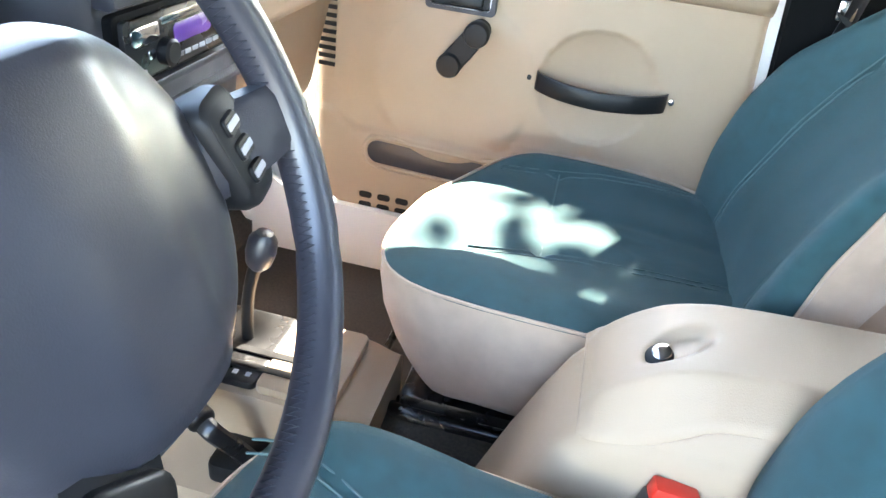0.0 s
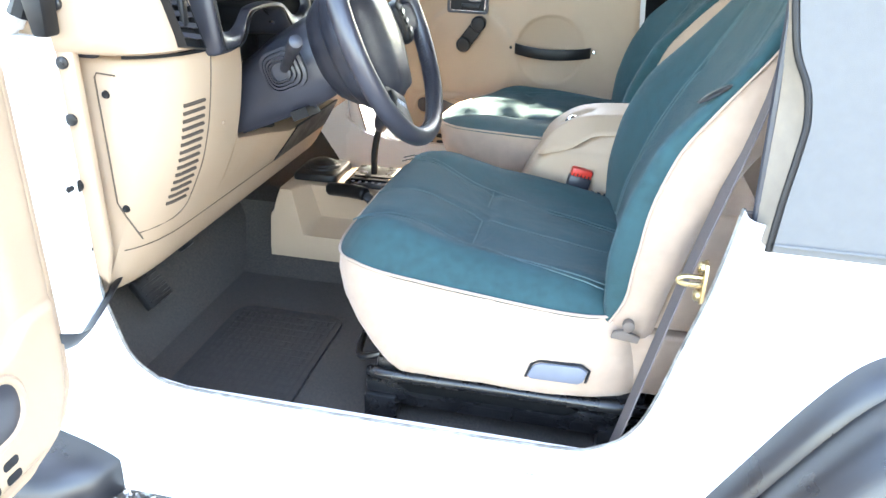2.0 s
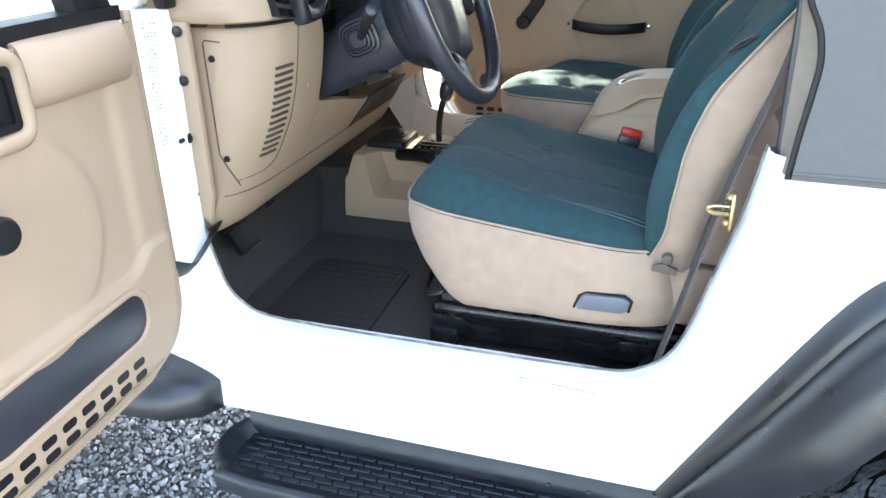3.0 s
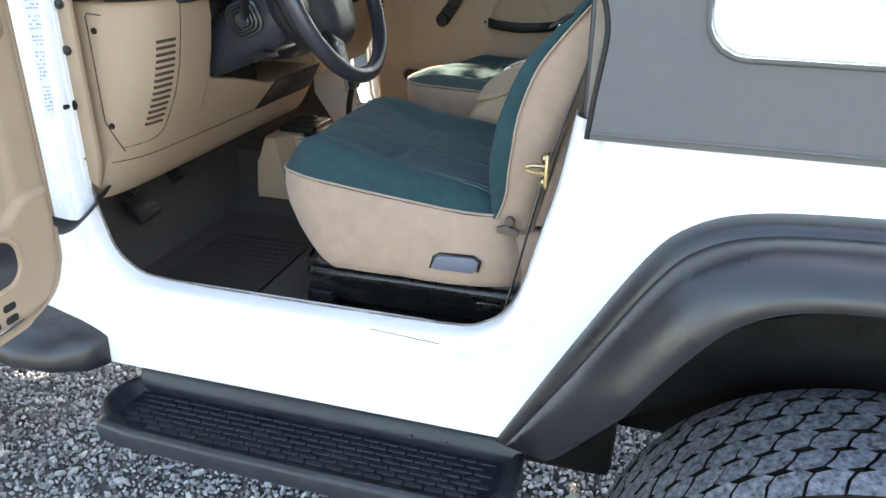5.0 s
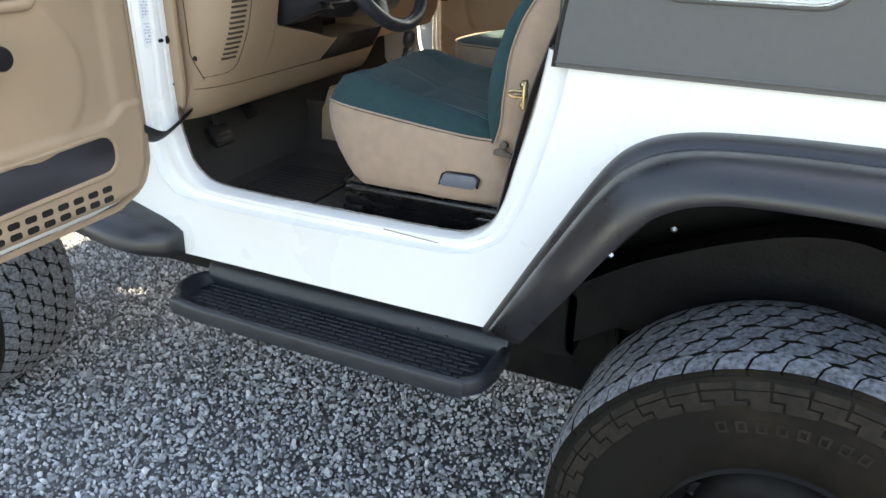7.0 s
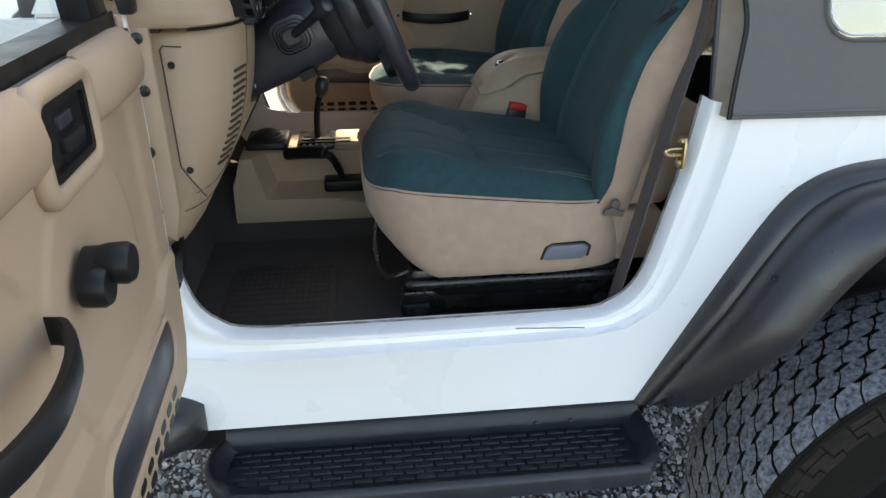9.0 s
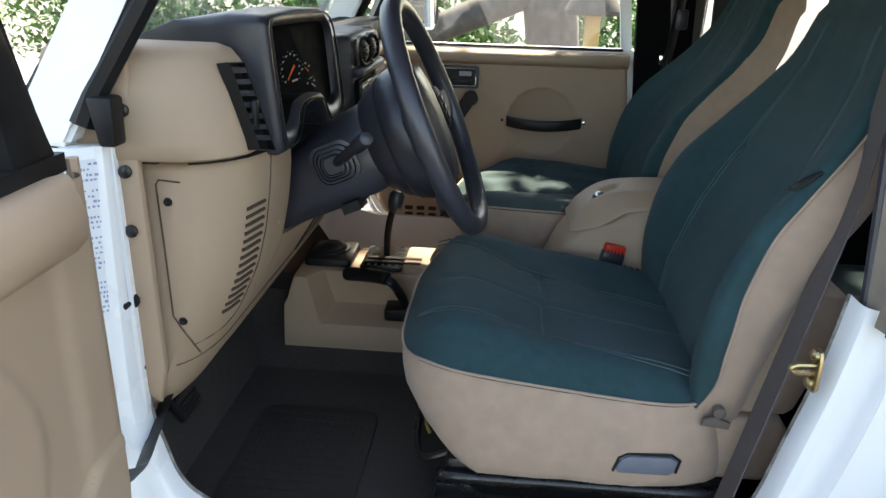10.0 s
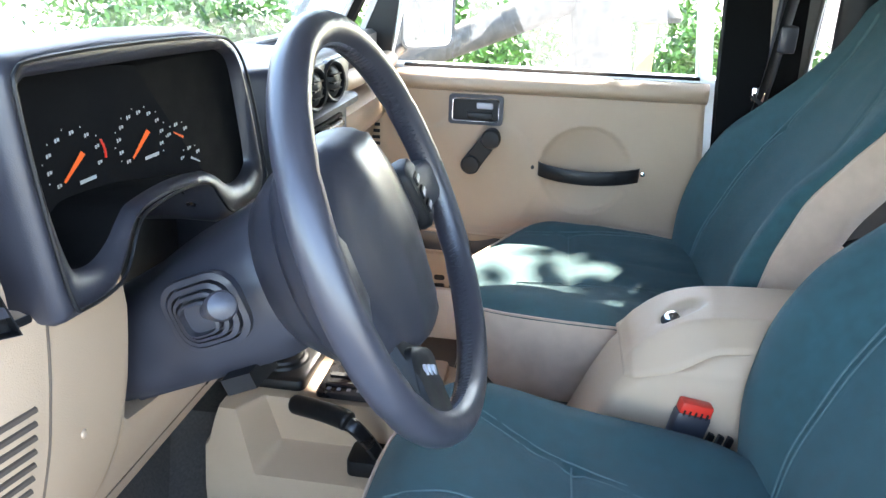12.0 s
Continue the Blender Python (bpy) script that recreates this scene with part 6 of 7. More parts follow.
    for yy, s in ((-0.078, -1), (0.078, 1)):
        base = at(yy, 0.0, -0.163)
        bm = bmesh.new()
        o = rounded(-0.037, 0.037, -0.034, 0.034, 0.022, 4)
        for k, (g, h) in enumerate(((1.0, 0.006), (0.80, 0.010), (0.62, 0.014), (0.46, 0.019))):
            loft(bm, [[base + A * u * g * kk + V * v * g * kk + Y * s * hh for u, v in o] for kk, hh in ((1.0, h - 0.008), (1.0, h), (0.86, h + 0.0015), (0.84, h - 0.006))])
        part("boot", bm, DARK, K, "ribbed black stalk boot", smooth=30)
        bm = bmesh.new()
        tip = Vector((-0.533, 0.200, 1.350)) if s < 0 else at(0.20, 0.01, -0.10)
        tube(bm, [base, base + (tip - base) * 0.35, base + (tip - base) * 0.70, tip - (tip - base) * 0.28, tip - (tip - base) * 0.05, tip, tip + (tip - base) * 0.02], [0.008, 0.008, 0.0085, 0.0105, 0.0110, 0.0095, 0.004], 16)
        part("stalk", bm, DARK, K, "black control stalk", smooth=40)
    bm = bmesh.new()
    loft(bm, [[at(y, v, a) for y, v in ((-0.078, -0.066), (-0.03, -0.066), (-0.03, -0.086), (-0.078, -0.082))] for a in (-0.155, -0.185)])
    part("tilt_lever", bm, BLACK, K)
    bm = bmesh.new()
    box(bm, -0.006, 0.006, -0.009, 0.009, -0.014, 0.014, 0.003)
    bmesh.ops.translate(bm, vec=at(0.045, 0.088, -0.20), verts=bm.verts)
    part("hazard_switch", bm, CHROME, K, "bright hazard switch")


build_steering()


# ---- tunnel console, levers, centre box ----
def build_tunnel():
    T = thing("floor_console", (-0.6, 0.70, 0.745), "tan floor console over the transmission tunnel", "floor console")
    def step(f):
        f = max(0, min(1, f))
        return f * f * (3 - 2 * f)

    def near_y(x, z):
        # the driver's side steps in behind a slanted front frame and above a low ledge
        edge = -0.762 + 0.30 * (0.927 - z)
        d = min((x - edge) / 0.030, (z - (0.828 - 0.014 * step((x + 0.58) / 0.10))) / 0.026)
        f = max(0.0, min(1.0, d))
        return lerp(0.656 + 0.16 * max(0, z - 0.80), 0.722, f) + 0.012 * step((x + 0.48) / 0.06)

    us = [-0.812, -0.808, -0.800, -0.790, -0.780, -0.770, -0.764, -0.762, -0.757, -0.747, -0.737, -0.732, -0.729, -0.72, -0.70, -0.68, -0.66] + [-0.64 + 0.0055 * k for k in range(41)]
    zs = [0.746, 0.765, 0.785, 0.800, 0.812, 0.819, 0.826, 0.828, 0.831, 0.840, 0.848, 0.853, 0.855, 0.862, 0.875, 0.890, 0.905, 0.918, 0.924]
    bm = bmesh.new()
    rings = []
    for u in us:
        shear = 0.30 * min(1, max(0, (u + 0.812) / 0.03)) * min(1, max(0, (-0.55 - u) / 0.10))
        top = 0.932 - 0.012 * step((u + 0.47) / 0.05) - 0.06 * step((-0.792 - u) / 0.02)
        at_z = lambda z: u + shear * (0.927 - z)
        side = [(at_z(min(z, top - 0.005)), near_y(at_z(min(z, top - 0.005)), min(z, top - 0.005)), min(z, top - 0.005)) for z in zs]
        x, y = at_z(top), near_y(at_z(top - 0.005), top - 0.005)
        side += [(x, y + 0.002, top - 0.002), (x, y + 0.007, top), (x, 0.872, top), (x, 0.882, top - 0.008), (x, 0.888, 0.86), (x, 0.895, 0.746)]
        rings.append([Vector(p) for p in side])
    loft(bm, rings)
    part("housing", bm, TAN, T, "tan moulded housing with a stepped side", smooth=40)
    bm = bmesh.new()
    rings = []
    for x in (-0.97, -0.60, -0.30, 0.10):
        rings.append([Vector((x, y, z)) for y, z in ((0.60, 0.744), (0.64, 0.762), (0.68, 0.785), (0.735, 0.82), (0.76, 0.86), (0.84, 0.87), (0.87, 0.84), (0.90, 0.744))])
    loft(bm, rings)
    part("carpet_hump", bm, CARPET, T, "dark carpet over the tunnel", smooth=50)
    # shifter panel
    bm = bmesh.new()
    prism(bm, rounded(-0.656, -0.560, 0.732, 0.868, 0.008, 3), "z", 0.930, 0.942, 0.003)
    part("shift_panel", bm, STEEL_BLACK, T, "glossy black shifter panel")
    bm = bmesh.new()
    prism(bm, rounded(-0.559, -0.462, 0.730, 0.868, 0.010, 3), "z", 0.930, 0.944, 0.003)
    part("range_plate", bm, TAN, T, "tan selector surround")
    for y in (0.758, 0.786):
        bm = bmesh.new()
        box(bm, -0.645, -0.520, y - 0.005, y + 0.005, 0.9425, 0.9455)
        part("shift_slot", bm, BLACK, T)
    for k in range(5):
        bm = bmesh.new()
        box(bm, -0.64 + k * 0.016, -0.634 + k * 0.016, 0.742, 0.749, 0.9422, 0.9432)
        part("gate_mark", bm, GREYBTN, T)
    bm = bmesh.new()
    prism(bm, rounded(-0.786, -0.678, 0.742, 0.868, 0.012, 3), "z", 0.925, 0.950, 0.008)
    part("lever_boot_plate", bm, BLACK, T, "black transfer lever boot plate")
    bm = bmesh.new()
    lathe(bm, [(0.045, 0), (0.042, 0.006), (0.036, 0.008), (0.034, 0.012), (0.026, 0.014), (0.020, 0.018), (0.008, 0.020)], (-0.735, 0.808, 0.948), (0, 0, 1), 20)
    part("lever_boot", bm, BLACK, T)
    L = thing("gear_lever", (-0.60, 0.81, 0.94), "slim black gear lever with a knob", "gear lever")
    bm = bmesh.new()
    tube(bm, smooth_line([(-0.605, 0.81, 0.935), (-0.604, 0.81, 0.99), (-0.597, 0.81, 1.035), (-0.588, 0.81, 1.06)], 4), 0.008, 10)
    part("rod", bm, BLACK, L)
    bm = bmesh.new()
    lathe(bm, [(0.008, -0.012), (0.015, -0.004), (0.018, 0.012), (0.017, 0.030), (0.010, 0.040), (0.002, 0.042)], (-0.588, 0.81, 1.06), (0.2, 0, 1), 18)
    part("knob", bm, DARK, L, "dark rounded knob")
    B = thing("parking_brake", (-0.55, 0.66, 0.88), "black parking brake lever with a chunky grip", "brake lever")
    bm = bmesh.new()
    path = smooth_line([(-0.686, 0.708, 0.931), (-0.668, 0.702, 0.934), (-0.625, 0.680, 0.943), (-0.590, 0.661, 0.948), (-0.578, 0.654, 0.947)], 4)
    tube(bm, path, [0.006, 0.012, 0.0145, 0.015] + [0.0155] * (len(path) - 6) + [0.014, 0.011], 14)
    part("grip", bm, BLACK, B, smooth=50)
    bm = bmesh.new()
    tube(bm, smooth_line([(-0.590, 0.660, 0.948), (-0.568, 0.652, 0.940), (-0.556, 0.664, 0.915), (-0.548, 0.678, 0.890), (-0.542, 0.692, 0.862)], 4), 0.011, 8, flat=0.55)
    part("arm", bm, STEEL_BLACK, B)
    bm = bmesh.new()
    prism(bm, rounded(-0.590, -0.490, 0.668, 0.725, 0.010, 3), "z", 0.840, 0.868, 0.004)
    part("slot_seal", bm, BLACK, B)
    # tall console between the seats
    Cn = thing("centre_console", (0.0, 0.70, 0.745), "tan moulded storage console between the seats", "console")
    bm = bmesh.new()
    rings = []
    for z, x0, w in ((0.745, -0.320, 0.080), (0.88, -0.292, 0.080), (0.96, -0.264, 0.080), (1.02, -0.240, 0.080), (1.06, -0.221, 0.080), (1.085, -0.203, 0.080), (1.098, -0.180, 0.080), (1.108, -0.140, 0.080), (1.132, -0.105, 0.080), (1.142, -0.06, 0.080)):
        rings.append([Vector((x, y, z)) for x, y in ((x0 + 0.022, 0.70 - w), (x0 + 0.006, 0.70 - w + 0.008), (x0, 0.70 - w + 0.024), (x0, 0.70 + w - 0.024), (x0 + 0.006, 0.70 + w - 0.008), (x0 + 0.022, 0.70 + w), (0.30, 0.70 + w), (0.30, 0.70 - w))])
    loft(bm, rings)
    part("bin", bm, TAN, Cn, "tan console bin", smooth=50)
    rows = [(-0.207, 1.086, 1.091, 0.070), (-0.203, 1.088, 1.106, 0.078), (-0.192, 1.092, 1.122, 0.083), (-0.171, 1.098, 1.141, 0.085), (-0.149, 1.104, 1.156, 0.085), (-0.128, 1.118, 1.164, 0.085), (-0.104, 1.135, 1.169, 0.085), (-0.06, 1.141, 1.173, 0.085), (0.08, 1.144, 1.178, 0.085), (0.30, 1.146, 1.182, 0.085)]
    soft = lambda col, x: sum(table([(r[0], r[col]) for r in rows], x + o) for o in (-0.006, -0.003, 0, 0.003, 0.006)) / 5

    def lid_z(x, y):
        # flat top, a sloped shoulder on each long side, and a scoop round the latch
        zl, zt, w = soft(1, x), soft(2, x), soft(3, x)
        f = min(1, abs(y - 0.70) / w)
        k = max(0.0, (f - 0.58) / 0.42)
        drop = k * k / (k * k + 0.02) * k
        z = lerp(zt, zl + 0.004, drop) - (0.004 if f > 0.995 else 0)
        a, b = (x + 0.136) * 0.85 + (y - 0.690) * 0.53, -(x + 0.136) * 0.53 + (y - 0.690) * 0.85
        q = (a / 0.030) ** 2 + (b / 0.016) ** 2
        return z - 0.010 / (1 + q ** 5)
    rings = []
    for k in range(131):
        x = lerp(-0.207, -0.06, k / 110) if k <= 110 else lerp(-0.06, 0.30, (k - 110) / 20)
        zl, w = soft(1, x), soft(3, x)
        ys = [0.70 + w * (-1 + j / 30) for j in range(61)]
        rings.append([Vector((x, 0.70 - w, zl))] + [Vector((x, y, lid_z(x, y))) for y in ys] + [Vector((x, 0.70 + w, zl))])
    bm = bmesh.new()
    loft(bm, rings)
    lid = part("lid", bm, TAN, Cn, "tan console lid with a finger scoop", smooth=70)
    bm = bmesh.new()
    lathe(bm, [(0.013, 0.0), (0.0125, 0.007), (0.009, 0.010), (0.001, 0.011)], (-0.148, 0.684, 1.1415), (-0.35, -0.35, 0.87), 18)
    part("latch_body", bm, BLACK, lid)
    # highlight on the glossy black knob, put in as a bright cap
    bm = bmesh.new()
    lathe(bm, [(0.0095, 0.008), (0.0085, 0.012), (0.004, 0.0145), (0.001, 0.0145)], (-0.146, 0.686, 1.1415), (-0.30, -0.30, 0.9), 18)
    part("latch_button", bm, CHROME, lid, "bright cap standing for the highlight on the latch knob")


build_tunnel()


# ---- belts, striker, mats, pedals ----
def build_small():
    bm = bmesh.new()
    rings = []
    for p in smooth_line([(-0.034, 0.096, 0.79), (-0.016, 0.102, 0.87), (0.030, 0.110, 1.10), (0.056, 0.124, 1.20), (0.084, 0.145, 1.30), (0.100, 0.160, 1.38), (0.125, 0.185, 1.60), (0.135, 0.20, 1.70)], 6):
        rings.append([p + Vector((dx, dy, 0)) for dx, dy in ((-0.0011, -0.0225), (-0.0011, 0.0225), (0.0011, 0.0225), (0.0011, -0.0225))])
    loft(bm, rings)
    Q = thing("seat_belt", (-0.026, 0.082, 0.80), "dark grey webbing seat belt hanging beside the seat", "seat belt", "seat belts")
    part("webbing", bm, BELT, Q)
    bm = bmesh.new()
    prism(bm, rounded(-0.042, -0.006, 0.775, 0.822, 0.010, 3), "y", 0.086, 0.091, 0.001)
    anchor = part("anchor_plate", bm, STEEL_BLACK, Q, "black steel anchor plate")
    bm = bmesh.new()
    lathe(bm, [(0.010, 0), (0.010, 0.005), (0.006, 0.008), (0.001, 0.008)], (-0.026, 0.086, 0.787), (0, -1, 0), 6)
    part("anchor_bolt", bm, ZINC, anchor, smooth=20)
    for cy, lab in ((0.612, 0), (0.792, 1)):
        K = thing("belt_buckle", (-0.121, cy, 1.02), "black belt buckle with a red release button beside the console", "belt buckle", "belt buckles")
        turn = Matrix.Translation((-0.121, cy, 1.044)) @ Euler((0, radians(12), radians(8))).to_matrix().to_4x4()
        bm = bmesh.new()
        box(bm, -0.023, 0.023, -0.012, 0.010, -0.066, 0.012, 0.006, 2, turn)
        part("housing", bm, DARK, K)
        bm = bmesh.new()
        box(bm, -0.021, 0.021, -0.0105, 0.0085, 0.008, 0.026, 0.004, 2, turn)
        part("button", bm, RED, K, "red release button")
        for k in range(3):
            bm = bmesh.new()
            x = 0.028 + k * 0.013
            prism(bm, [(x, -0.052), (x + 0.007, -0.052), (x + 0.009, -0.014), (x + 0.002, -0.012)], "y", -0.006, 0.0, move=lambda p: turn @ p)
            part("sleeve_rib", bm, BLACK, K)
        for k in range(5):
            bm = bmesh.new()
            x = -0.0155 + k * 0.0075
            box(bm, x - 0.0012, x + 0.0012, -0.0118, -0.0095, 0.0085, 0.016, 0.0, 1, turn)
            part("button_groove", bm, BLACK, K)
    S = thing("door_striker", (0.04, 0.04, 1.13), "gold zinc door striker bolted to the white pillar", "striker")
    bm = bmesh.new()
    prism(bm, [(0.030, 1.106), (0.031, 1.144), (0.036, 1.154), (0.048, 1.156), (0.054, 1.148), (0.052, 1.108), (0.046, 1.100), (0.036, 1.100)], "x", 0.038, 0.043, 0.002)
    part("plate", bm, ZINC, S)
    bm = bmesh.new()
    tube(bm, smooth_line([(0.040, 0.040, 1.135), (0.018, 0.039, 1.135), (0.010, 0.039, 1.130), (0.018, 0.039, 1.125), (0.040, 0.040, 1.125)], 4), 0.0036, 8)
    part("loop", bm, ZINC, S)
    for z in (1.110, 1.147):
        bm = bmesh.new()
        lathe(bm, [(0.008, 0), (0.008, 0.004), (0.005, 0.007), (0.001, 0.007)], (0.038, 0.043, z), (-1, 0, 0), 14)
        part("bolt", bm, ZINC, S)
    bm = bmesh.new()
    prism(bm, rounded(-0.79, -0.56, 0.135, 0.45, 0.03), "z", 0.7455, 0.752, 0.002)
    M = single("floor_mat", bm, MAT_RUBBER, "black ribbed rubber heel mat in the driver's footwell", "floor mat")
    for k in range(16):
        bm = bmesh.new()
        x = -0.775 + k * 0.0133
        box(bm, x - 0.0035, x + 0.0035, 0.15, 0.435, 0.752, 0.7530, 0.0004, 1)
        part("rib", bm, MAT_RUBBER, M)
    for k in range(13):
        bm = bmesh.new()
        y = 0.158 + k * 0.0224
        box(bm, -0.778, -0.572, y - 0.003, y + 0.003, 0.752, 0.7533, 0.0004, 1)
        part("rib", bm, MAT_RUBBER, M)
    for y, w, x, z in ((0.262, 0.036, -0.868, 0.875), (0.43, 0.022, -0.905, 0.905)):
        Q = thing("pedal", (x - 0.03, y, z), "black rubber-faced foot pedal", "pedal", "pedals")
        turn = Matrix.Translation((x, y, z)) @ Matrix.Rotation(radians(-35), 4, "Y")
        bm = bmesh.new()
        box(bm, -0.008, 0.008, -w, w, -0.03, 0.03, 0.005, 2, turn)
        part("pad", bm, BLACK, Q)
        for k in range(4):
            bm = bmesh.new()
            box(bm, 0.008, 0.011, -w * 0.85, w * 0.85, -0.022 + k * 0.014, -0.016 + k * 0.014, 0.001, 1, turn)
            part("rib", bm, BLACK, Q)
        bm = bmesh.new()
        tube(bm, [(x - 0.01, y, z + 0.015), (x - 0.03, y, z + 0.075), (x - 0.035, y, 1.10)], 0.008, 8)
        part("arm", bm, STEEL_BLACK, Q)
    bm = bmesh.new()
    tube(bm, smooth_line([(-0.475, 0.415, 0.80), (-0.466, 0.405, 0.785), (-0.462, 0.398, 0.765), (-0.455, 0.394, 0.750)], 4), 0.004, 6, flat=0.4)
    single("pull_tag", bm, mat("yellow_tag", (0.75, 0.52, 0.12), 0.6, var=0.05), "small yellow strap end under the seat", "strap")
    bm = bmesh.new()
    prism(bm, [(-0.012, 0.86), (-0.005, 1.10), (0.012, 1.24), (-0.004, 1.36), (-0.03, 1.74), (0.13, 1.74), (0.145, 1.30), (0.10, 0.86)], "y", 1.312, 1.345, 0.006)
    single("door_pillar", bm, MATTE, "black door pillar trim behind the passenger door", "pillar", kind="structure")
    # sport bar behind the seats
    R = thing("roll_bar", (0.20, 0.70, 0.75), "padded roll bar hoop behind the seats", "roll bar")
    for y in (0.165, 1.235):
        s = 1 if y < 0.7 else -1
        bm = bmesh.new()
        tube(bm, smooth_line([(0.21, y, 1.10), (0.206, y, 1.25), (0.19, y + s * 0.02, 1.55), (0.18, y + s * 0.06, 1.70)], 6), 0.034, 12)
        part("upright", bm, DARK if s > 0 else BLACK, R, "black padded upright")
        bm = bmesh.new()
        tube(bm, smooth_line([(0.30, y, 1.20), (0.29, y, 1.50), (0.25, y + s * 0.05, 1.70)], 6), 0.022, 10)
        part("rear_brace", bm, LINING, R, "beige padded brace")
        bm = bmesh.new()
        tube(bm, smooth_line([(0.18, y + s * 0.06, 1.70), (-0.2, y + s * 0.03, 1.73), (-0.60, y, 1.72)], 5), 0.03, 10)
        part("side_bar", bm, BLACK, R)
    bm = bmesh.new()
    tube(bm, smooth_line([(0.18, 0.225, 1.70), (0.18, 0.32, 1.735), (0.18, 0.70, 1.745), (0.18, 1.08, 1.735), (0.18, 1.175, 1.70)], 5), 0.034, 12)
    part("cross_bar", bm, BLACK, R)
    bm = bmesh.new()
    tube(bm, smooth_line([(0.02, 1.30, 0.90), (0.035, 1.305, 1.15), (0.075, 1.29, 1.35), (0.10, 1.27, 1.60), (0.11, 1.25, 1.70)], 6), 0.020, 8, flat=0.3)
    Q = thing("seat_belt", (0.02, 1.30, 0.90), "dark webbing seat belt hanging by the passenger pillar", "seat belt", "seat belts")
    part("webbing", bm, BLACK, Q)
    bm = bmesh.new()
    box(bm, 0.080, 0.112, 1.262, 1.296, 1.44, 1.49, 0.006)
    part("belt_guide", bm, DARK, Q, "dark plastic belt guide")
    bm = bmesh.new()
    box(bm, 0.052, 0.078, 1.280, 1.292, 1.345, 1.375, 0.004)
    part("latch_tongue", bm, CHROME, Q, "bright latch tongue")
    bm = bmesh.new()
    box(bm, 0.30, 0.80, 0.46, 0.94, 0.76, 0.95, 0.05, 3)
    box(bm, 0.76, 0.90, 0.46, 0.94, 0.90, 1.35, 0.05, 3)
    single("rear_seat", bm, TEAL, "dark teal cloth rear bench seat", "car seat")


build_small()


# ---- surroundings ----
def leaves(name, blobs, count, size, seed, label, category, parent=None):
    """Many small leaf blades scattered through uneven clumps."""
    rng = np.random.default_rng(seed)
    pts = []
    for (x, y, z), r, k in blobs:
        n = int(count * k)
        d = rng.normal(size=(n, 3))
        d /= np.linalg.norm(d, axis=1)[:, None]
        rad = r * rng.uniform(0.25, 1.0, (n, 1)) ** 0.6
        lump = 1 + 0.35 * np.sin(d[:, :1] * 5 + x) * np.cos(d[:, 1:2] * 4 + y)
        pts.append(np.array((x, y, z)) + d * rad * lump * (1, 1, 0.8))
    pts = np.concatenate(pts)
    n = len(pts)
    a = rng.normal(size=(n, 3))
    a /= np.linalg.norm(a, axis=1)[:, None]
    b = np.cross(a, rng.normal(size=(n, 3)))
    b /= np.linalg.norm(b, axis=1)[:, None]
    s = size * rng.uniform(0.6, 1.4, (n, 1))
    quad = np.stack([pts - a * s, pts + b * s * 0.42, pts + a * s, pts - b * s * 0.42], 1).reshape(-1, 3)
    me = bpy.data.meshes.new(name)
    me.from_pydata(quad, [], np.arange(4 * n).reshape(-1, 4))
    me.materials.append(LEAF)
    ob = new(name, me)
    if parent is not None:
        ob.parent = parent
        ob.matrix_parent_inverse = Matrix.Translation(-parent.location)
        return ob
    return tagged(ob, label, category, kind="stuff")


def build_tree(at, trunk, limbs, crown, count, size, seed, label):
    T = thing("tree", at, label, "tree")
    bm = bmesh.new()
    path = smooth_line(trunk[0], 6)
    n = len(path)
    rad = [lerp(trunk[1], trunk[2], k / (n - 1)) * (1 + 0.12 * noise.noise((k * 0.7, seed, 0))) for k in range(n)]
    tube(bm, path, rad, 14)
    part("trunk", bm, BARK, T, smooth=60)
    for pts, r0, r1 in limbs:
        bm = bmesh.new()
        path = smooth_line(pts, 5)
        tube(bm, path, [lerp(r0, r1, k / (len(path) - 1)) for k in range(len(path))], 8)
        part("limb", bm, BARK, T, smooth=60)
    leaves("crown", crown, count, size, seed, "", "", T)


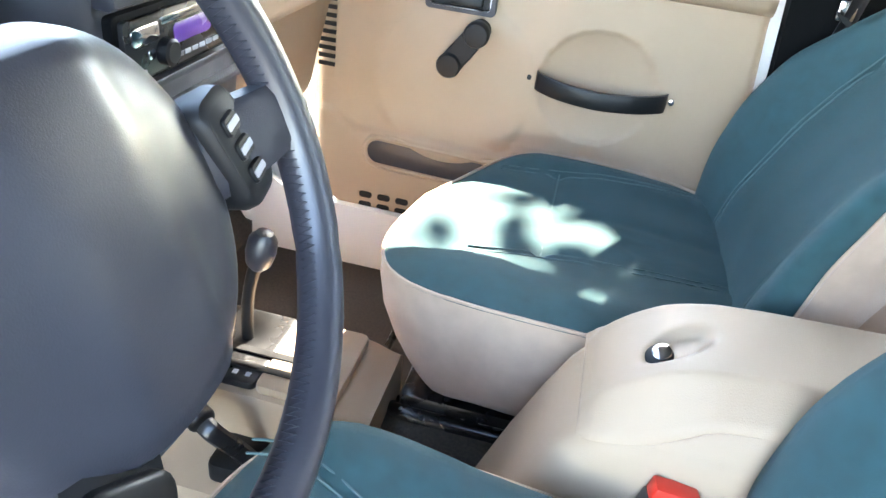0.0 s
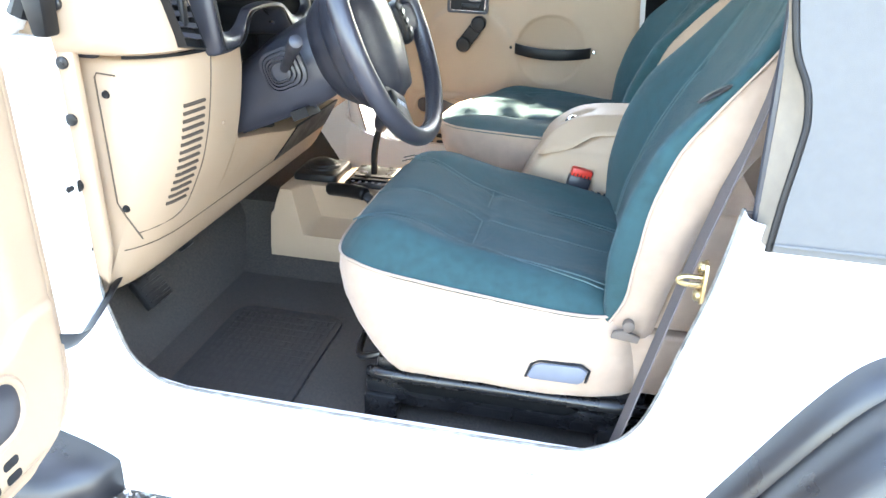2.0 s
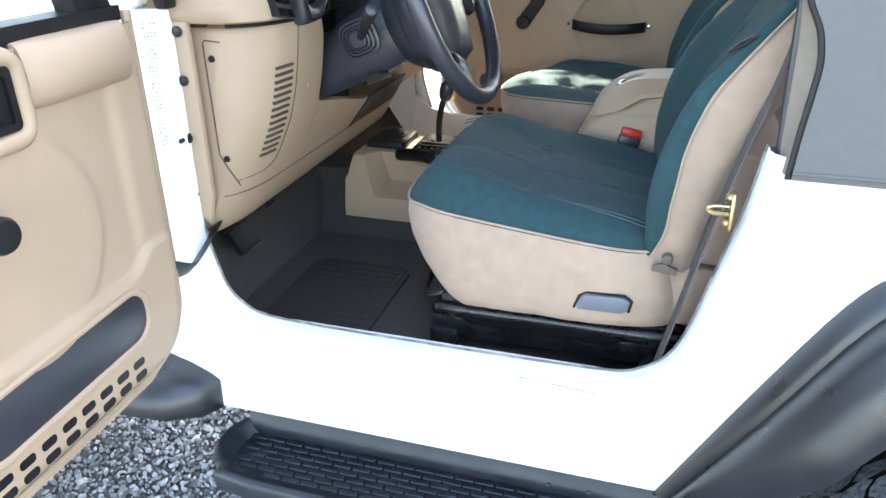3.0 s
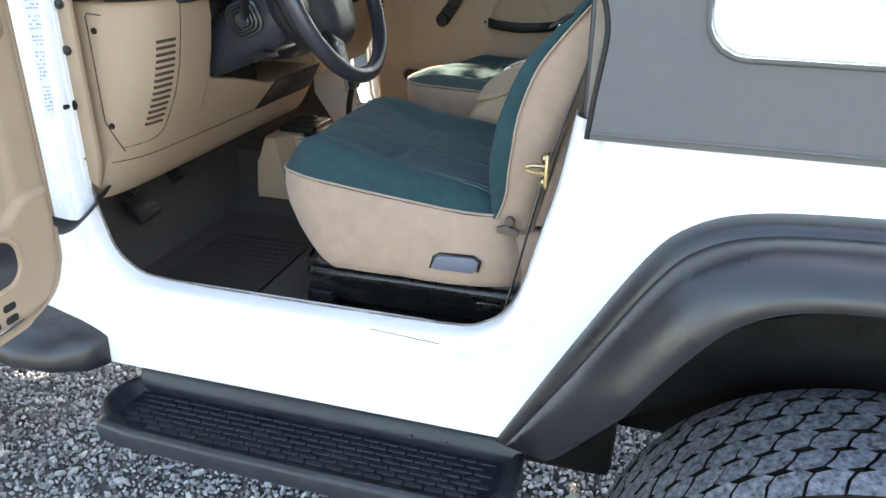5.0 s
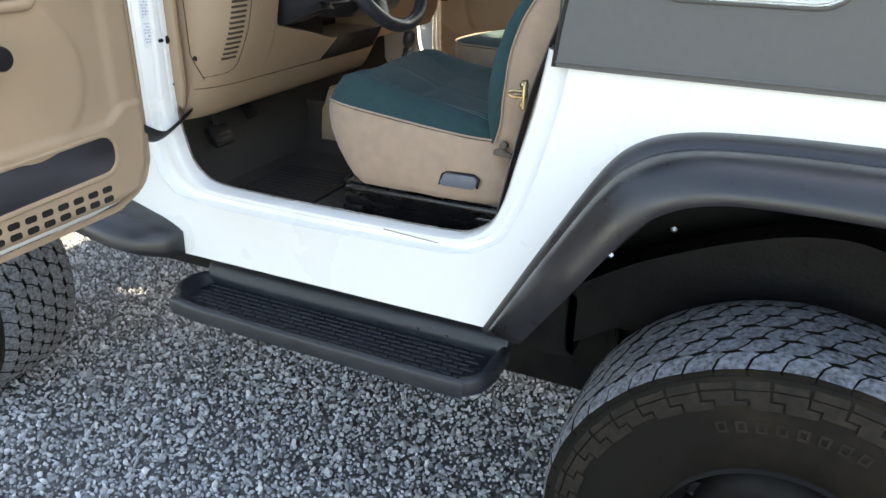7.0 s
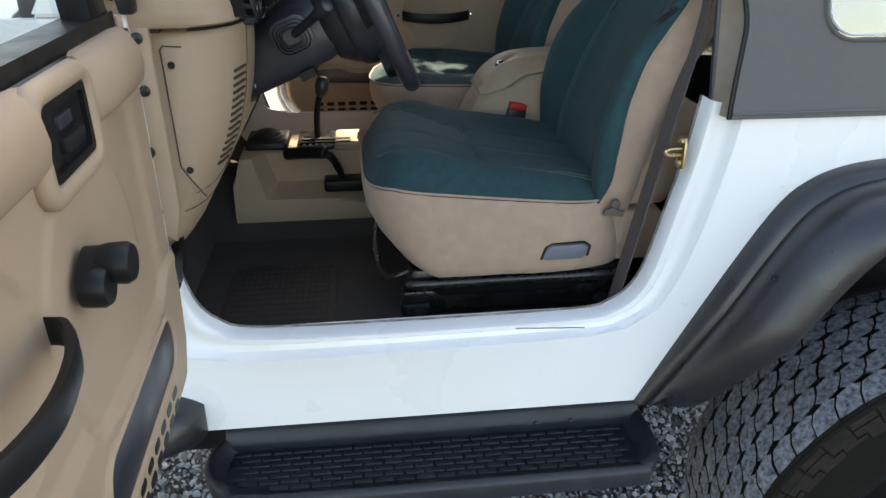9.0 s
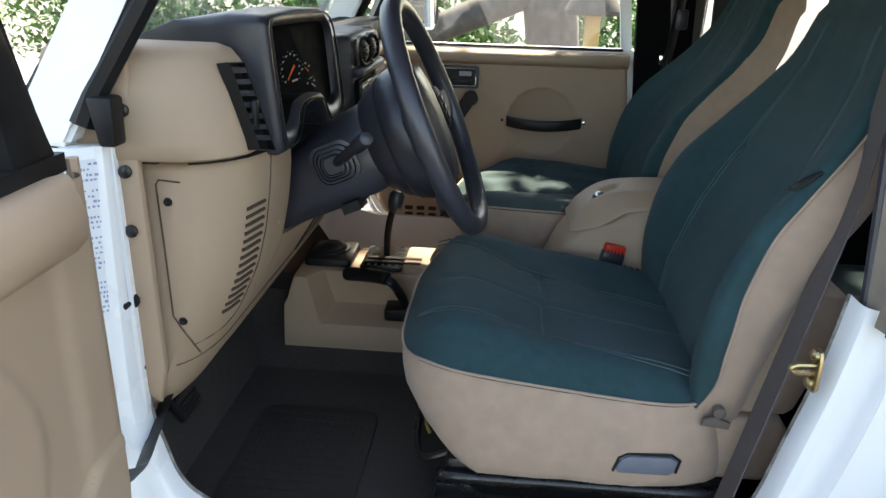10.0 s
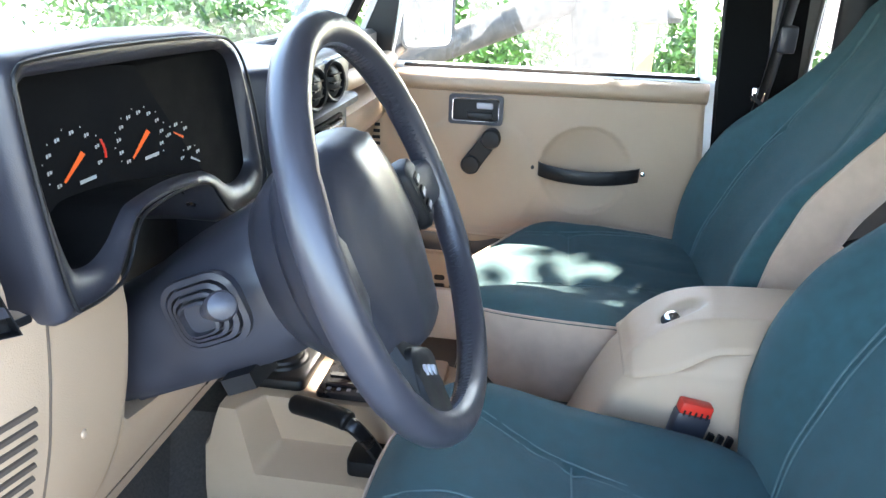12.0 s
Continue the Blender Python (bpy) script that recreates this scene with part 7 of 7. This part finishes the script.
def build_outside():
    build_tree((0.1, 5.2, 0), ([(0.05, 5.3, -0.1), (0.0, 5.3, 1.0), (-0.15, 5.4, 2.2), (-0.1, 5.6, 4.2), (0.3, 5.8, 6.5)], 0.24, 0.14),
               [([(-0.1, 5.45, 1.5), (-0.7, 5.0, 1.25), (-1.5, 4.7, 0.95), (-2.6, 4.4, 0.75)], 0.13, 0.07), ([(-0.1, 5.6, 4.0), (1.2, 5.2, 5.6), (2.4, 4.8, 6.8)], 0.10, 0.05),
                ([(0.0, 5.6, 4.6), (-1.2, 6.2, 6.0), (-2.6, 6.6, 7.0)], 0.10, 0.04), ([(0.2, 5.8, 6.0), (0.6, 5.0, 7.4), (0.4, 4.2, 8.6)], 0.09, 0.03)],
               # unseen crown clumps placed to shade the gravel and dapple the passenger seat
               [((0.9, 5.6, 9.0), 1.9, 1), ((2.6, 5.8, 9.1), 1.8, 1), ((-0.9, 6.0, 9.2), 1.9, 1), ((1.4, 4.6, 9.3), 1.7, 0.9), ((3.8, 5.2, 9.3), 1.6, 0.8), ((-2.5, 6.4, 9.2), 1.6, 0.8), ((1.30, 4.55, 5.1), 0.40, 0.06), ((1.75, 4.65, 5.15), 0.5, 0.06), ((0.26, 4.38, 5.0), 0.30, 0.035), ((0.80, 4.45, 5.0), 0.5, 0.006), ((4.3, 8.3, 9.0), 1.3, 0.7), ((5.3, 8.0, 9.2), 1.1, 0.5), ((0.2, 7.2, 10.4), 1.8, 0.8), ((2.4, 7.0, 10.6), 1.7, 0.8)], 5200, 0.075, 11,
               "large tree with a low leaning limb and an added unseen crown for shade")
    build_tree((-3.5, 10.5, 0), ([(-3.5, 10.5, -0.1), (-3.4, 10.5, 1.5), (-3.6, 10.6, 3.0)], 0.22, 0.12), [([(-3.5, 10.5, 2.2), (-2.6, 10.0, 3.2)], 0.08, 0.04)],
               [((-3.5, 10.5, 3.4), 1.7, 1), ((-2.2, 10.0, 2.6), 1.3, 0.8), ((-4.8, 10.6, 2.7), 1.4, 0.8)], 2600, 0.08, 12, "leafy green garden tree")
    for k, (x, y, z, r) in enumerate(((-2.6, 7.4, 0.7, 0.9), (-1.4, 8.2, 0.8, 1.0), (0.9, 8.8, 0.8, 0.9), (2.6, 9.4, 0.35, 0.6), (4.4, 9.0, 0.4, 0.7), (-5.2, 8.6, 0.8, 1.2), (-7.5, 11.0, 1.2, 1.6), (6.8, 11.0, 0.6, 0.9))):
        leaves("bush", [((x, y, z), r, 1), ((x + r * 0.6, y + 0.3, z * 0.8), r * 0.7, 0.5)], 2400, 0.06, 20 + k, "bright green leafy shrub in the sun", "shrub")
    P = thing("wooden_post", (0.22, 4.6, 0.0), "weathered yellow wooden post with a round cap", "post")
    bm = bmesh.new()
    box(bm, 0.17, 0.27, 4.55, 4.65, 0.0, 1.33, 0.008)
    part("shaft", bm, POST, P)
    bm = bmesh.new()
    lathe(bm, [(0.19, 0.0), (0.20, 0.03), (0.16, 0.10), (0.10, 0.15), (0.02, 0.17)], (0.22, 4.6, 1.32), (0, 0, 1), 20)
    part("cap", bm, BARK, P)
    # pale house wall ahead, with lap siding
    H = thing("house", (-11.0, 6.0, 0.0), "pale sided house in the distance", "house")
    bm = bmesh.new()
    box(bm, -11.2, -11.0, 0.0, 13.0, 0.0, 3.6)
    part("wall", bm, SIDING, H)
    for k in range(24):
        bm = bmesh.new()
        prism(bm, [(-11.0, 0.15 * k), (-10.97, 0.15 * k), (-10.985, 0.15 * (k + 1)), (-11.0, 0.15 * (k + 1))], "y", 0.0, 13.0)
        part("siding_board", bm, SIDING, H)
    bm = bmesh.new()
    prism(bm, [(-11.6, 3.4), (-10.4, 3.4), (-14.0, 5.6), (-15.0, 5.6)], "y", -0.5, 13.5)
    part("roof", bm, BARK, H)


build_outside()
